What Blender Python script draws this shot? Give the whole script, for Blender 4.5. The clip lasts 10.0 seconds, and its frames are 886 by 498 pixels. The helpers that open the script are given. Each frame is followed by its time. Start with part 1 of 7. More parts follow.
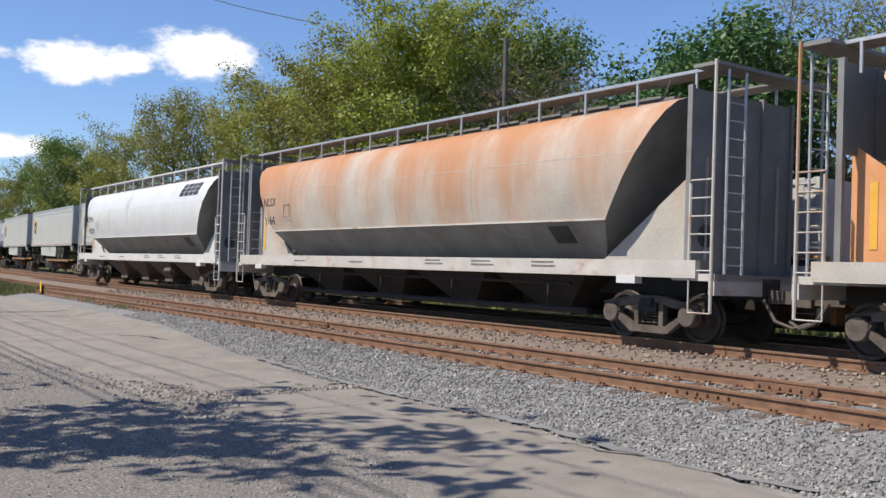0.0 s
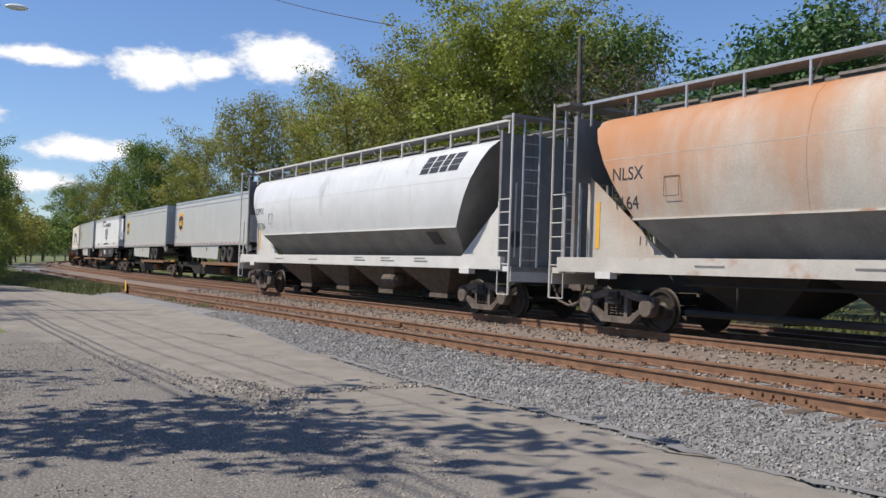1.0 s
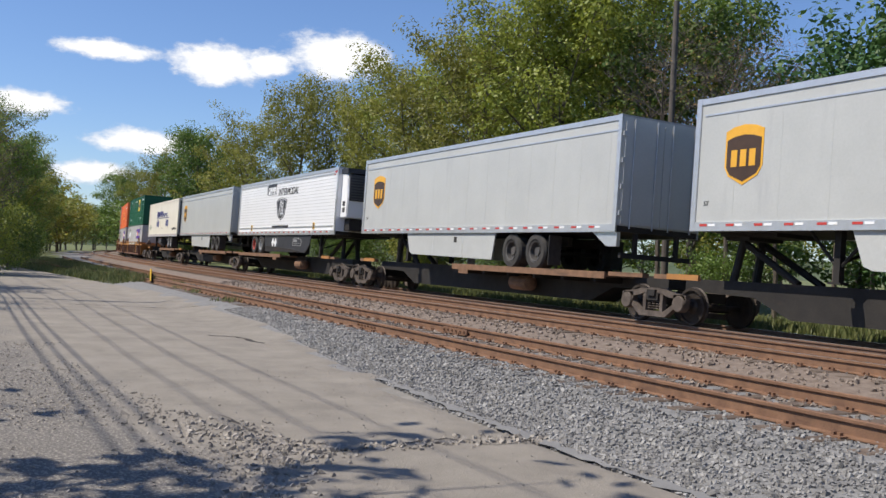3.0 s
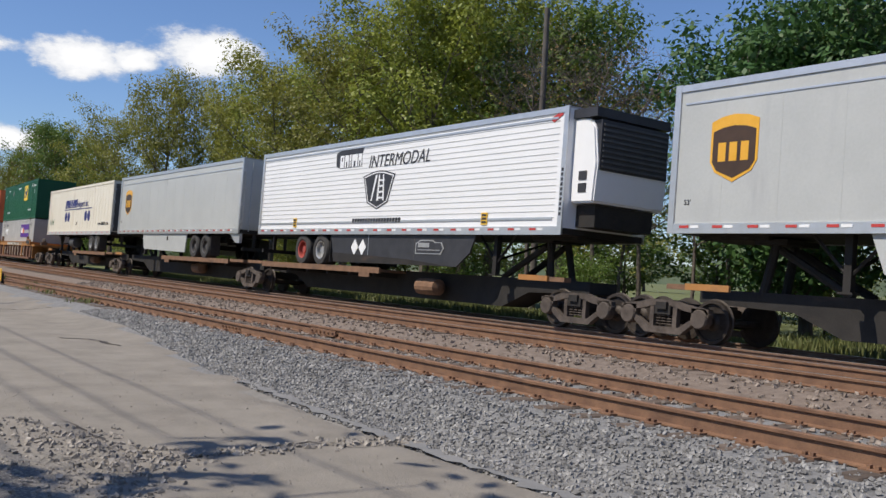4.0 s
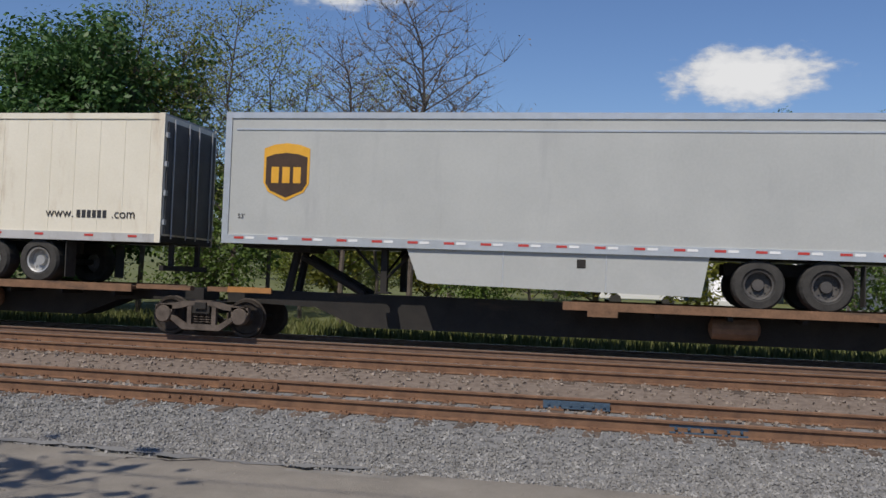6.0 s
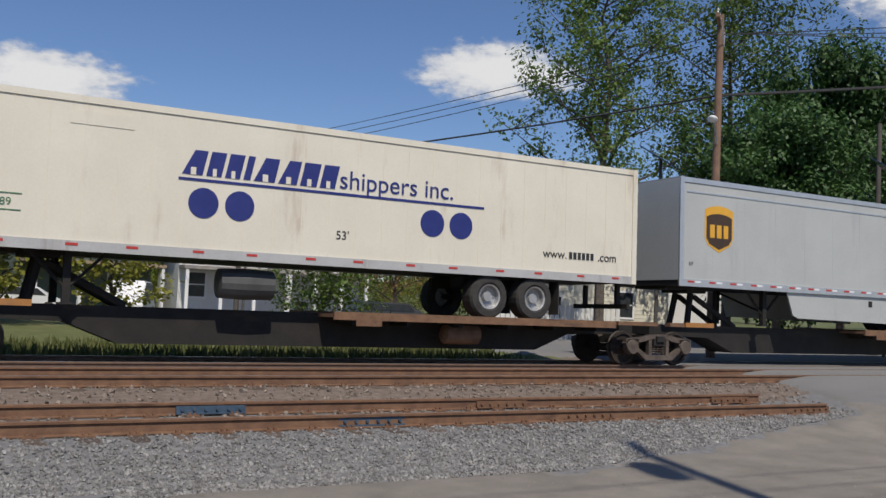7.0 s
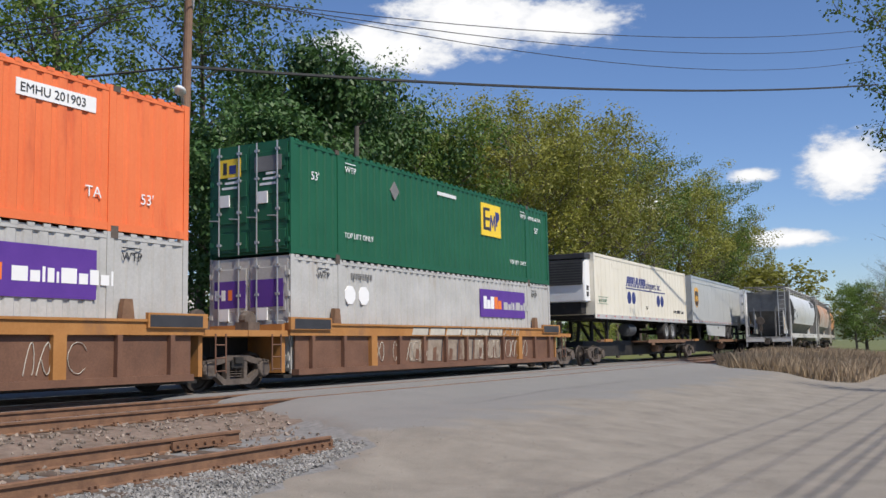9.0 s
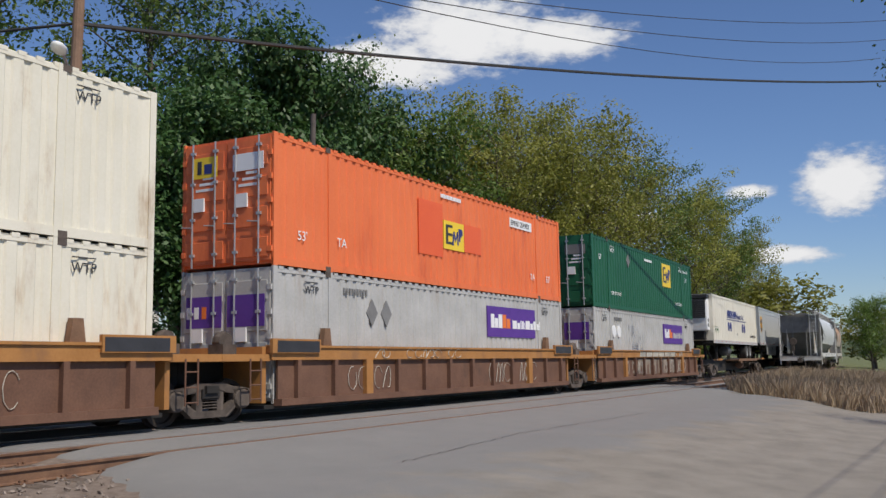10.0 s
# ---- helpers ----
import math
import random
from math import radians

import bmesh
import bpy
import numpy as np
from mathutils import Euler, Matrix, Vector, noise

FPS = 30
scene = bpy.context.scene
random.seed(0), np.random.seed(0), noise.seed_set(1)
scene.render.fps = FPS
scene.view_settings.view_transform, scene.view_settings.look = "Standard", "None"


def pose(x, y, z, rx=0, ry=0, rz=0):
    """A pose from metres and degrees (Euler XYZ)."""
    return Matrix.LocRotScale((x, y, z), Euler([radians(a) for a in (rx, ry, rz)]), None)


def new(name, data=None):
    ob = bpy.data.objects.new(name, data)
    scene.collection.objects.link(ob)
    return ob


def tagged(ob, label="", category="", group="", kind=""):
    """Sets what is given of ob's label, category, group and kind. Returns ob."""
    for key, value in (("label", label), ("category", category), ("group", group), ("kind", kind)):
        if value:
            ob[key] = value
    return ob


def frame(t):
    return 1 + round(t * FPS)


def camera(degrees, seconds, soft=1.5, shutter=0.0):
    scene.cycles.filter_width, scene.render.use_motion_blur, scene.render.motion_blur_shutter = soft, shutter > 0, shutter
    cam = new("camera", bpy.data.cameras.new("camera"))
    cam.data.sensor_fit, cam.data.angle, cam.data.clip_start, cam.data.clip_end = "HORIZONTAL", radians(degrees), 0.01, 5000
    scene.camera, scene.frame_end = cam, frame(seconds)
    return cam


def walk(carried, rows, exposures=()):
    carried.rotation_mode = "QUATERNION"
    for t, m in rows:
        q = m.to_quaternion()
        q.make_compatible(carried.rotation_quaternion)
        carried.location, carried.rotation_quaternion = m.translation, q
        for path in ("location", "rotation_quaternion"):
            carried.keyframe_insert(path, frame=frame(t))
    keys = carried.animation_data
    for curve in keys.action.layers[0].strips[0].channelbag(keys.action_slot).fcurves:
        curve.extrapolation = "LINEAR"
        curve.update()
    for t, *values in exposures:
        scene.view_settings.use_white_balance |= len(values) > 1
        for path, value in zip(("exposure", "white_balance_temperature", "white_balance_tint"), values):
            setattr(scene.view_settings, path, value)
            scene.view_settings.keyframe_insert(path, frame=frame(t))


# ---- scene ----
# ================= camera and its walk =================
cam = camera(50.0, 10.0, soft=1.5, shutter=0.0)
PATH = [
    (0.00, pose(3.12, -1.52, 1.80, 90.83, -1.16, 54.53)),
    (0.30, pose(3.13, -1.48, 1.80, 90.77, -1.15, 56.33)),
    (0.50, pose(3.14, -1.45, 1.79, 90.75, -1.14, 57.41)),
    (0.80, pose(3.15, -1.43, 1.78, 90.79, -1.16, 58.46)),
    (1.00, pose(3.16, -1.42, 1.78, 90.77, -1.12, 59.15)),
    (1.10, pose(2.54, -1.09, 1.74, 90.84, -1.23, 59.45)),
    (1.20, pose(1.17, -0.47, 1.65, 91.00, -1.60, 59.35)),
    (1.30, pose(-0.18, 0.07, 1.60, 90.92, -2.15, 59.03)),
    (1.40, pose(-1.15, 0.45, 1.55, 90.88, -2.52, 58.95)),
    (1.50, pose(-1.44, 0.55, 1.54, 90.84, -2.59, 59.44)),
    (1.80, pose(-1.45, 0.51, 1.54, 90.71, -2.74, 62.43)),
    (2.00, pose(-1.44, 0.50, 1.55, 90.65, -2.81, 64.09)),
    (2.20, pose(-1.42, 0.51, 1.56, 90.59, -2.69, 64.73)),
    (2.50, pose(-1.37, 0.53, 1.57, 90.53, -2.47, 64.63)),
    (2.80, pose(-1.31, 0.60, 1.59, 90.58, -2.60, 63.52)),
    (3.00, pose(-1.45, 0.67, 1.56, 90.73, -2.88, 62.16)),
    (3.20, pose(-1.51, 0.70, 1.54, 90.84, -3.05, 60.90)),
    (3.50, pose(-1.57, 0.74, 1.53, 90.97, -3.19, 59.27)),
    (3.80, pose(-1.61, 0.79, 1.52, 91.14, -3.24, 56.95)),
    (4.10, pose(-1.62, 0.87, 1.51, 91.41, -3.18, 52.92)),
    (4.30, pose(-1.58, 0.95, 1.50, 91.67, -3.07, 48.81)),
    (4.50, pose(-1.49, 1.05, 1.50, 92.00, -2.89, 43.62)),
    (4.60, pose(-1.38, 1.05, 1.50, 92.08, -2.87, 41.78)),
    (4.70, pose(-0.98, 0.80, 1.53, 91.97, -2.81, 40.75)),
    (4.80, pose(-0.26, 0.24, 1.59, 91.78, -2.60, 40.19)),
    (4.90, pose(0.88, -0.77, 1.66, 91.64, -2.20, 39.86)),
    (5.00, pose(2.49, -2.00, 1.86, 91.04, -1.71, 39.98)),
    (5.10, pose(3.16, -2.57, 1.97, 90.78, -1.59, 39.04)),
    (5.20, pose(3.46, -2.92, 2.03, 90.66, -1.59, 37.70)),
    (5.30, pose(3.37, -3.04, 2.05, 90.68, -1.69, 35.81)),
    (5.50, pose(3.08, -3.33, 2.11, 90.65, -1.81, 30.96)),
    (5.70, pose(2.58, -3.75, 2.18, 90.59, -1.81, 24.04)),
    (5.90, pose(1.85, -4.19, 2.25, 90.59, -1.80, 15.74)),
    (6.00, pose(1.40, -4.38, 2.27, 90.63, -1.85, 11.40)),
    (6.20, pose(0.45, -4.62, 2.31, 90.71, -1.99, 2.73)),
    (6.50, pose(-1.23, -4.46, 2.24, 91.27, -2.38, -10.64)),
    (6.80, pose(-2.50, -3.85, 2.03, 92.30, -2.59, -22.65)),
    (7.00, pose(-3.02, -3.44, 1.93, 92.83, -2.65, -29.46)),
    (7.30, pose(-3.55, -2.90, 1.81, 93.43, -2.65, -38.18)),
    (7.50, pose(-3.77, -2.64, 1.77, 93.66, -2.58, -43.03)),
    (7.70, pose(-3.98, -2.41, 1.75, 93.85, -2.24, -48.13)),
    (7.90, pose(-4.17, -2.22, 1.74, 93.96, -1.83, -52.99)),
    (8.00, pose(-4.21, -2.17, 1.74, 93.98, -1.69, -54.83)),
    (8.10, pose(-4.25, -2.13, 1.74, 93.96, -1.63, -56.21)),
    (8.20, pose(-3.84, -1.84, 1.71, 94.05, -1.50, -57.26)),
    (8.30, pose(-2.64, -1.21, 1.64, 94.37, -1.25, -57.85)),
    (8.40, pose(-1.13, -0.52, 1.59, 94.69, -0.85, -58.07)),
    (8.50, pose(-0.10, -0.05, 1.60, 94.79, -0.53, -58.41)),
    (8.70, pose(0.39, 0.17, 1.61, 94.91, -0.36, -59.45)),
    (9.00, pose(1.20, 0.48, 1.62, 95.27, -0.16, -60.26)),
    (9.20, pose(2.10, 0.78, 1.64, 95.59, -0.04, -60.47)),
    (9.50, pose(3.35, 1.20, 1.68, 96.00, 0.01, -60.63)),
    (9.70, pose(4.52, 1.59, 1.73, 96.16, -0.08, -60.49)),
    (10.00, pose(6.08, 2.17, 1.81, 96.21, -0.29, -60.41)),
]
walk(cam, PATH, [(0.0, .32), (1.0, .15), (2.0, .0), (2.6, .06), (3.1, .18), (3.8, .04), (4.5, -.12), (5.0, -.1), (5.5, -.2), (6.2, -.46), (7.5, -.46), (8.1, -.26), (8.5, -.14), (9.2, .0), (10.0, -.3)])

# ================= world, sun, exposure =================
SUN_EL, SUN_AZ = 54.0, 15.0      # height, and how far the light leans to +x from +y
sun = new("sun", bpy.data.lights.new("sun", "SUN"))
sun.data.energy, sun.data.angle, sun.data.color = 5.0, radians(0.5), (1.0, 0.92, 0.80)
_se, _sa = radians(SUN_EL), radians(SUN_AZ)
_to_sun = Vector((-math.sin(_sa) * math.cos(_se), -math.cos(_sa) * math.cos(_se), math.sin(_se)))
sun.matrix_world = _to_sun.to_track_quat("Z", "Y").to_matrix().to_4x4()

# clouds: azimuth (left of +y), height, half width, half height, in degrees
CLOUDS = [(82.2, 10.9, 2.8, .6), (76.0, 10.7, 2.8, 1.3), (73.2, 11.0, 1.6, .8), (69.0, 11.8, 3.4, 1.5), (79.9, 6.0, 3.4, .8),
          (82.8, 4.0, 2.8, .7), (86.4, 7.6, 2.6, .8), (36.5, 20.8, 5.0, 1.2), (30.5, 19.6, 5.2, 2.2), (24.5, 20.8, 7.5, 2.4), (17.6, 17.0, 4.2, 2.6),
          (-6.0, 11.0, 4.8, 1.7), (-32.1, 13.5, 5.2, 1.8), (-57.0, 17.2, 5.0, 1.6), (-62.0, 19.0, 5.6, 2.4), (-67.5, 18.6, 4.0, 1.5),
          (-26.4, 18.3, 2.2, .9), (-78.5, 9.3, 1.5, .5), (-83.5, 9.6, 2.6, 2.0), (-79.8, 5.6, 3.4, .6), (-72.6, 7.6, 2.4, .9),
          (-31.5, 23.5, 3.0, 1.0), (-49.0, 23.4, 2.6, 1.1)]


def build_world():
    world = bpy.data.worlds.new("sky")
    scene.world = world
    world.use_nodes = True
    nt = world.node_tree
    nt.nodes.clear()
    N, L = nt.nodes.new, nt.links.new
    out, bg = N("ShaderNodeOutputWorld"), N("ShaderNodeBackground")
    sky = N("ShaderNodeTexSky")
    sky.sky_type, sky.sun_disc = "NISHITA", False
    sky.sun_elevation, sky.sun_rotation = radians(SUN_EL), radians(180 + SUN_AZ)
    sky.air_density, sky.dust_density, sky.ozone_density = 1.0, 0.15, 3.0
    co = N("ShaderNodeTexCoord")

    def math_node(op, a, b=None, c=None):
        n = N("ShaderNodeMath")
        n.operation = op
        for i, v in enumerate((a, b, c)):
            if v is None:
                continue
            if isinstance(v, (int, float)):
                n.inputs[i].default_value = v
            else:
                L(v, n.inputs[i])
        return n.outputs[0]

    def dot(v):
        n = N("ShaderNodeVectorMath")
        n.operation = "DOT_PRODUCT"
        L(co.outputs["Generated"], n.inputs[0])
        n.inputs[1].default_value = v
        return n.outputs["Value"]
    best = None
    for az, el, w, h in CLOUDS:
        a, e = radians(az), radians(el)
        c = Vector((-math.sin(a) * math.cos(e), math.cos(a) * math.cos(e), math.sin(e)))
        side = Vector((math.cos(a), math.sin(a), 0))
        up = side.cross(c)
        p, q = dot(side / math.tan(radians(w))), dot(up / math.tan(radians(h)))
        r = math_node("MULTIPLY_ADD", p, p, math_node("MULTIPLY", q, q))
        m = math_node("SUBTRACT", 1.0, math_node("SQRT", r))
        m = math_node("SUBTRACT", m, math_node("MULTIPLY", math_node("SUBTRACT", 1.0, dot(c)), 8.0))
        best = m if best is None else math_node("MAXIMUM", best, m)
    no = N("ShaderNodeTexNoise")
    no.inputs["Scale"].default_value, no.inputs["Detail"].default_value, no.inputs["Roughness"].default_value = 34.0, 10.0, 0.6
    mp = N("ShaderNodeMapping")
    mp.inputs["Scale"].default_value = (1, 1, 2.1)
    L(co.outputs["Generated"], mp.inputs[0])
    L(mp.outputs[0], no.inputs["Vector"])
    best = math_node("MAXIMUM", best, -0.75)
    v = math_node("ADD", math_node("MULTIPLY", best, 1.5), math_node("MULTIPLY", math_node("SUBTRACT", no.outputs["Fac"], 0.42), 2.2))
    mr = N("ShaderNodeMapRange")
    mr.interpolation_type = "SMOOTHSTEP"
    L(v, mr.inputs["Value"])
    mr.inputs["From Min"].default_value, mr.inputs["From Max"].default_value = 0.0, 0.8
    mix = N("ShaderNodeMix")
    mix.data_type = "RGBA"
    L(mr.outputs[0], mix.inputs["Factor"])
    tint = N("ShaderNodeMix")
    tint.data_type, tint.blend_type = "RGBA", "MULTIPLY"
    tint.inputs["Factor"].default_value = 1.0
    L(sky.outputs[0], tint.inputs["A"])
    tint.inputs["B"].default_value = (.88, .985, 1.22, 1)
    L(tint.outputs["Result"], mix.inputs["A"])
    shade = N("ShaderNodeMix")
    shade.data_type = "RGBA"
    lit = N("ShaderNodeMapRange")
    L(v, lit.inputs["Value"])
    lit.inputs["From Min"].default_value, lit.inputs["From Max"].default_value = 0.2, 1.1
    L(lit.outputs[0], shade.inputs["Factor"])
    shade.inputs["A"].default_value, shade.inputs["B"].default_value = (7.0, 7.3, 8.0, 1), (10.2, 10.2, 10.3, 1)
    L(shade.outputs["Result"], mix.inputs["B"])
    L(mix.outputs["Result"], bg.inputs["Color"])
    bg.inputs["Strength"].default_value = 0.1
    L(bg.outputs[0], out.inputs[0])


build_world()
scene.view_settings.exposure = 0.0

# ================= materials =================
def material(name, a, b, rough=0.7, metal=0.0, scale=3.0, fine=60.0, bump=0.15, stain=None, stain_amt=0.5, stain_scale=(1, 1, 1),
             rust_high=None, rnd=0.0, spec=0.4, islands=False, soft=.2, detail=8):
    """Two colours mixed by a broad and a fine noise, a third one as stains, and fine relief."""
    m = bpy.data.materials.new(name)
    m.use_nodes = True
    nt = m.node_tree
    N, L = nt.nodes.new, nt.links.new
    bs = nt.nodes["Principled BSDF"]
    co = N("ShaderNodeTexCoord")
    n1, n2 = N("ShaderNodeTexNoise"), N("ShaderNodeTexNoise")
    for n, s, d in ((n1, scale, 6), (n2, fine, 4)):
        L(co.outputs["Object"], n.inputs["Vector"])
        n.inputs["Scale"].default_value, n.inputs["Detail"].default_value, n.inputs["Roughness"].default_value = s, d, 0.6
    ad = N("ShaderNodeMath")
    ad.operation = "MULTIPLY_ADD"
    L(n2.outputs["Fac"], ad.inputs[0])
    ad.inputs[1].default_value = 0.6
    L(n1.outputs["Fac"], ad.inputs[2])
    mr = N("ShaderNodeMapRange")
    L(ad.outputs[0], mr.inputs[0])
    mr.inputs[1].default_value, mr.inputs[2].default_value = 0.55, 1.05
    mix = N("ShaderNodeMix")
    mix.data_type = "RGBA"
    L(mr.outputs[0], mix.inputs["Factor"])
    mix.inputs["A"].default_value, mix.inputs["B"].default_value = (*a, 1), (*b, 1)
    col = mix.outputs["Result"]
    if stain is not None:
        n3, mp = N("ShaderNodeTexNoise"), N("ShaderNodeMapping")
        mp.inputs["Scale"].default_value = stain_scale
        L(co.outputs["Object"], mp.inputs[0])
        L(mp.outputs[0], n3.inputs["Vector"])
        n3.inputs["Scale"].default_value, n3.inputs["Detail"].default_value, n3.inputs["Roughness"].default_value = 1.0, detail, 0.65
        fac = n3.outputs["Fac"]
        lo, hi = 0.66 - 0.3 * stain_amt, 0.66 + soft - 0.3 * stain_amt
        if rust_high is not None:
            sx = N("ShaderNodeSeparateXYZ")
            L(co.outputs["Object"], sx.inputs[0])
            h = N("ShaderNodeMapRange")
            L(sx.outputs["Z"], h.inputs[0])
            h.inputs[1].default_value, h.inputs[2].default_value = rust_high
            h.inputs[3].default_value, h.inputs[4].default_value = -0.12, 0.34
            a2 = N("ShaderNodeMath")
            a2.operation = "ADD"
            L(fac, a2.inputs[0])
            L(h.outputs[0], a2.inputs[1])
            fac = a2.outputs[0]
        mr2 = N("ShaderNodeMapRange")
        mr2.interpolation_type = "SMOOTHSTEP"
        L(fac, mr2.inputs[0])
        mr2.inputs[1].default_value, mr2.inputs[2].default_value = lo, hi
        mx = N("ShaderNodeMix")
        mx.data_type = "RGBA"
        L(mr2.outputs[0], mx.inputs["Factor"])
        L(col, mx.inputs["A"])
        mx.inputs["B"].default_value = (*stain, 1)
        col = mx.outputs["Result"]
    if rnd:
        hs = N("ShaderNodeHueSaturation")
        if islands:
            src = N("ShaderNodeNewGeometry").outputs["Random Per Island"]
        else:
            src = N("ShaderNodeObjectInfo").outputs["Random"]
        r = N("ShaderNodeMapRange")
        L(src, r.inputs[0])
        r.inputs[3].default_value, r.inputs[4].default_value = 1 - rnd, 1 + rnd
        L(r.outputs[0], hs.inputs["Value"])
        L(col, hs.inputs["Color"])
        col = hs.outputs["Color"]
    L(col, bs.inputs["Base Color"])
    bs.inputs["Roughness"].default_value, bs.inputs["Metallic"].default_value = rough, metal
    bs.inputs["Specular IOR Level"].default_value = spec
    if bump:
        bp = N("ShaderNodeBump")
        bp.inputs["Strength"].default_value, bp.inputs["Distance"].default_value = bump, 0.02
        L(ad.outputs[0], bp.inputs["Height"])
        L(bp.outputs[0], bs.inputs["Normal"])
    return m


def leaf_material(name, a, b, trans=0.4):
    m = bpy.data.materials.new(name)
    m.use_nodes = True
    nt = m.node_tree
    N, L = nt.nodes.new, nt.links.new
    bs, out = nt.nodes["Principled BSDF"], nt.nodes["Material Output"]
    geo, ob = N("ShaderNodeNewGeometry"), N("ShaderNodeObjectInfo")
    mix = N("ShaderNodeMix")
    mix.data_type = "RGBA"
    L(geo.outputs["Random Per Island"], mix.inputs["Factor"])
    mix.inputs["A"].default_value, mix.inputs["B"].default_value = (*a, 1), (*b, 1)
    hs = N("ShaderNodeHueSaturation")
    r = N("ShaderNodeMapRange")
    L(ob.outputs["Random"], r.inputs[0])
    r.inputs[3].default_value, r.inputs[4].default_value = 0.8, 1.2
    L(r.outputs[0], hs.inputs["Value"])
    L(mix.outputs["Result"], hs.inputs["Color"])
    L(hs.outputs["Color"], bs.inputs["Base Color"])
    bs.inputs["Roughness"].default_value = 0.55
    tr, ms = N("ShaderNodeBsdfTranslucent"), N("ShaderNodeMixShader")
    L(hs.outputs["Color"], tr.inputs["Color"])
    ms.inputs[0].default_value = trans
    L(bs.outputs[0], ms.inputs[1])
    L(tr.outputs[0], ms.inputs[2])
    L(ms.outputs[0], out.inputs["Surface"])
    return m


def paving(name):
    """Worn asphalt: pale and tan near the siding, greyer on the crossing, loose dirt along the shoulder."""
    m = material(name, (.185, .166, .142), (.285, .257, .22), .93, scale=1.4, fine=60, bump=1.0, stain=(.12, .11, .098), stain_amt=.36, stain_scale=(.8, 1.3, 1), soft=.4)
    nt = m.node_tree
    N, L = nt.nodes.new, nt.links.new
    bs = nt.nodes["Principled BSDF"]
    col = bs.inputs["Base Color"].links[0].from_socket
    co, sx, nz, sp = N("ShaderNodeTexCoord"), N("ShaderNodeSeparateXYZ"), N("ShaderNodeTexNoise"), N("ShaderNodeTexNoise")
    L(co.outputs["Object"], sx.inputs[0])
    for n, sc in ((nz, .55), (sp, 38.0)):
        L(co.outputs["Object"], n.inputs["Vector"])
        n.inputs["Scale"].default_value, n.inputs["Detail"].default_value, n.inputs["Roughness"].default_value = sc, 8, .68

    def f(op, a, b, c=None):
        n = N("ShaderNodeMath")
        n.operation = op
        for i, v in enumerate((a, b, c)):
            if v is None:
                continue
            if isinstance(v, (int, float)):
                n.inputs[i].default_value = v
            else:
                L(v, n.inputs[i])
        return n.outputs[0]

    def ramp(v, lo, hi):
        n = N("ShaderNodeMapRange")
        n.interpolation_type = "SMOOTHSTEP"
        L(v, n.inputs[0])
        n.inputs[1].default_value, n.inputs[2].default_value = lo, hi
        return n.outputs[0]

    def blend(fac, a, b):
        n = N("ShaderNodeMix")
        n.data_type = "RGBA"
        L(fac, n.inputs["Factor"])
        L(a, n.inputs["A"])
        if isinstance(b, tuple):
            n.inputs["B"].default_value = (*b, 1)
        else:
            L(b, n.inputs["B"])
        return n.outputs["Result"]
    wob = f("MULTIPLY", f("SUBTRACT", nz.outputs["Fac"], .5), 7.0)
    grey = f("MULTIPLY", ramp(f("ADD", sx.outputs["Y"], wob), 6.8, 8.2), ramp(f("ADD", sx.outputs["X"], wob), 10.0, 13.0))
    col = blend(f("MULTIPLY", grey, .75), col, (.20, .20, .20))
    edge = f("SUBTRACT", f("MULTIPLY_ADD", sx.outputs["X"], .085, 3.3), sx.outputs["Y"])
    dirt = f("MULTIPLY", ramp(f("MULTIPLY_ADD", wob, .45, edge), -.25, .5), f("SUBTRACT", 1.0, ramp(sx.outputs["X"], -3.6, -1.4)))
    col = blend(f("MULTIPLY", dirt, ramp(sp.outputs["Fac"], .35, .6)), col, (.33, .30, .26))
    col = blend(f("MULTIPLY", dirt, ramp(sp.outputs["Fac"], .62, .48)), col, (.13, .12, .11))
    L(col, bs.inputs["Base Color"])
    return m


M = {}
M["asphalt"] = paving("asphalt")
M["asphalt_dark"] = material("asphalt_dark", (.15, .15, .15), (.235, .23, .225), .9, scale=1.1, fine=120, bump=.4, stain=(.27, .25, .22), stain_amt=.3, stain_scale=(.3, .6, 1))
M["crack"] = material("crack", (.035, .032, .03), (.07, .06, .055), .95)
M["ballast"] = material("ballast", (.155, .15, .145), (.33, .32, .305), .9, scale=4, fine=45, bump=.9, rnd=.35, islands=True)
M["ballast_brown"] = material("ballast_brown", (.15, .115, .09), (.30, .25, .21), .92, scale=4, fine=45, bump=.9, rnd=.35, islands=True)
M["tie"] = material("tie", (.07, .05, .038), (.15, .115, .09), .9, scale=6, fine=60, bump=.5, rnd=.25)
M["sill_dirty"] = material("sill_dirty", (.40, .375, .34), (.52, .49, .45), .6, scale=2, fine=30, bump=.04, stain=(.36, .22, .14), stain_amt=.45, stain_scale=(1.4, 1, 2))
M["rust_rail"] = material("rust_rail", (.12, .064, .040), (.24, .132, .076), .75, scale=5, fine=70, bump=.3, stain=(.10, .055, .035), stain_amt=.4, stain_scale=(2, 8, 8))
M["rail_worn"] = material("rail_worn", (.11, .065, .045), (.2, .125, .085), .6, scale=6, fine=60, bump=.3)
M["rail_shine"] = material("rail_shine", (.42, .41, .40), (.6, .59, .57), .28, metal=.9, scale=9, fine=80, bump=.02)
M["blue_bar"] = material("blue_bar", (.05, .085, .13), (.10, .15, .21), .55, metal=.3, scale=8)
M["yellow"] = material("yellow", (.72, .42, .03), (.8, .5, .06), .5)
M["grass"] = leaf_material("grass", (.075, .10, .028), (.17, .175, .065), .2)
M["dry_weed"] = leaf_material("dry_weed", (.28, .205, .13), (.48, .37, .25), .2)
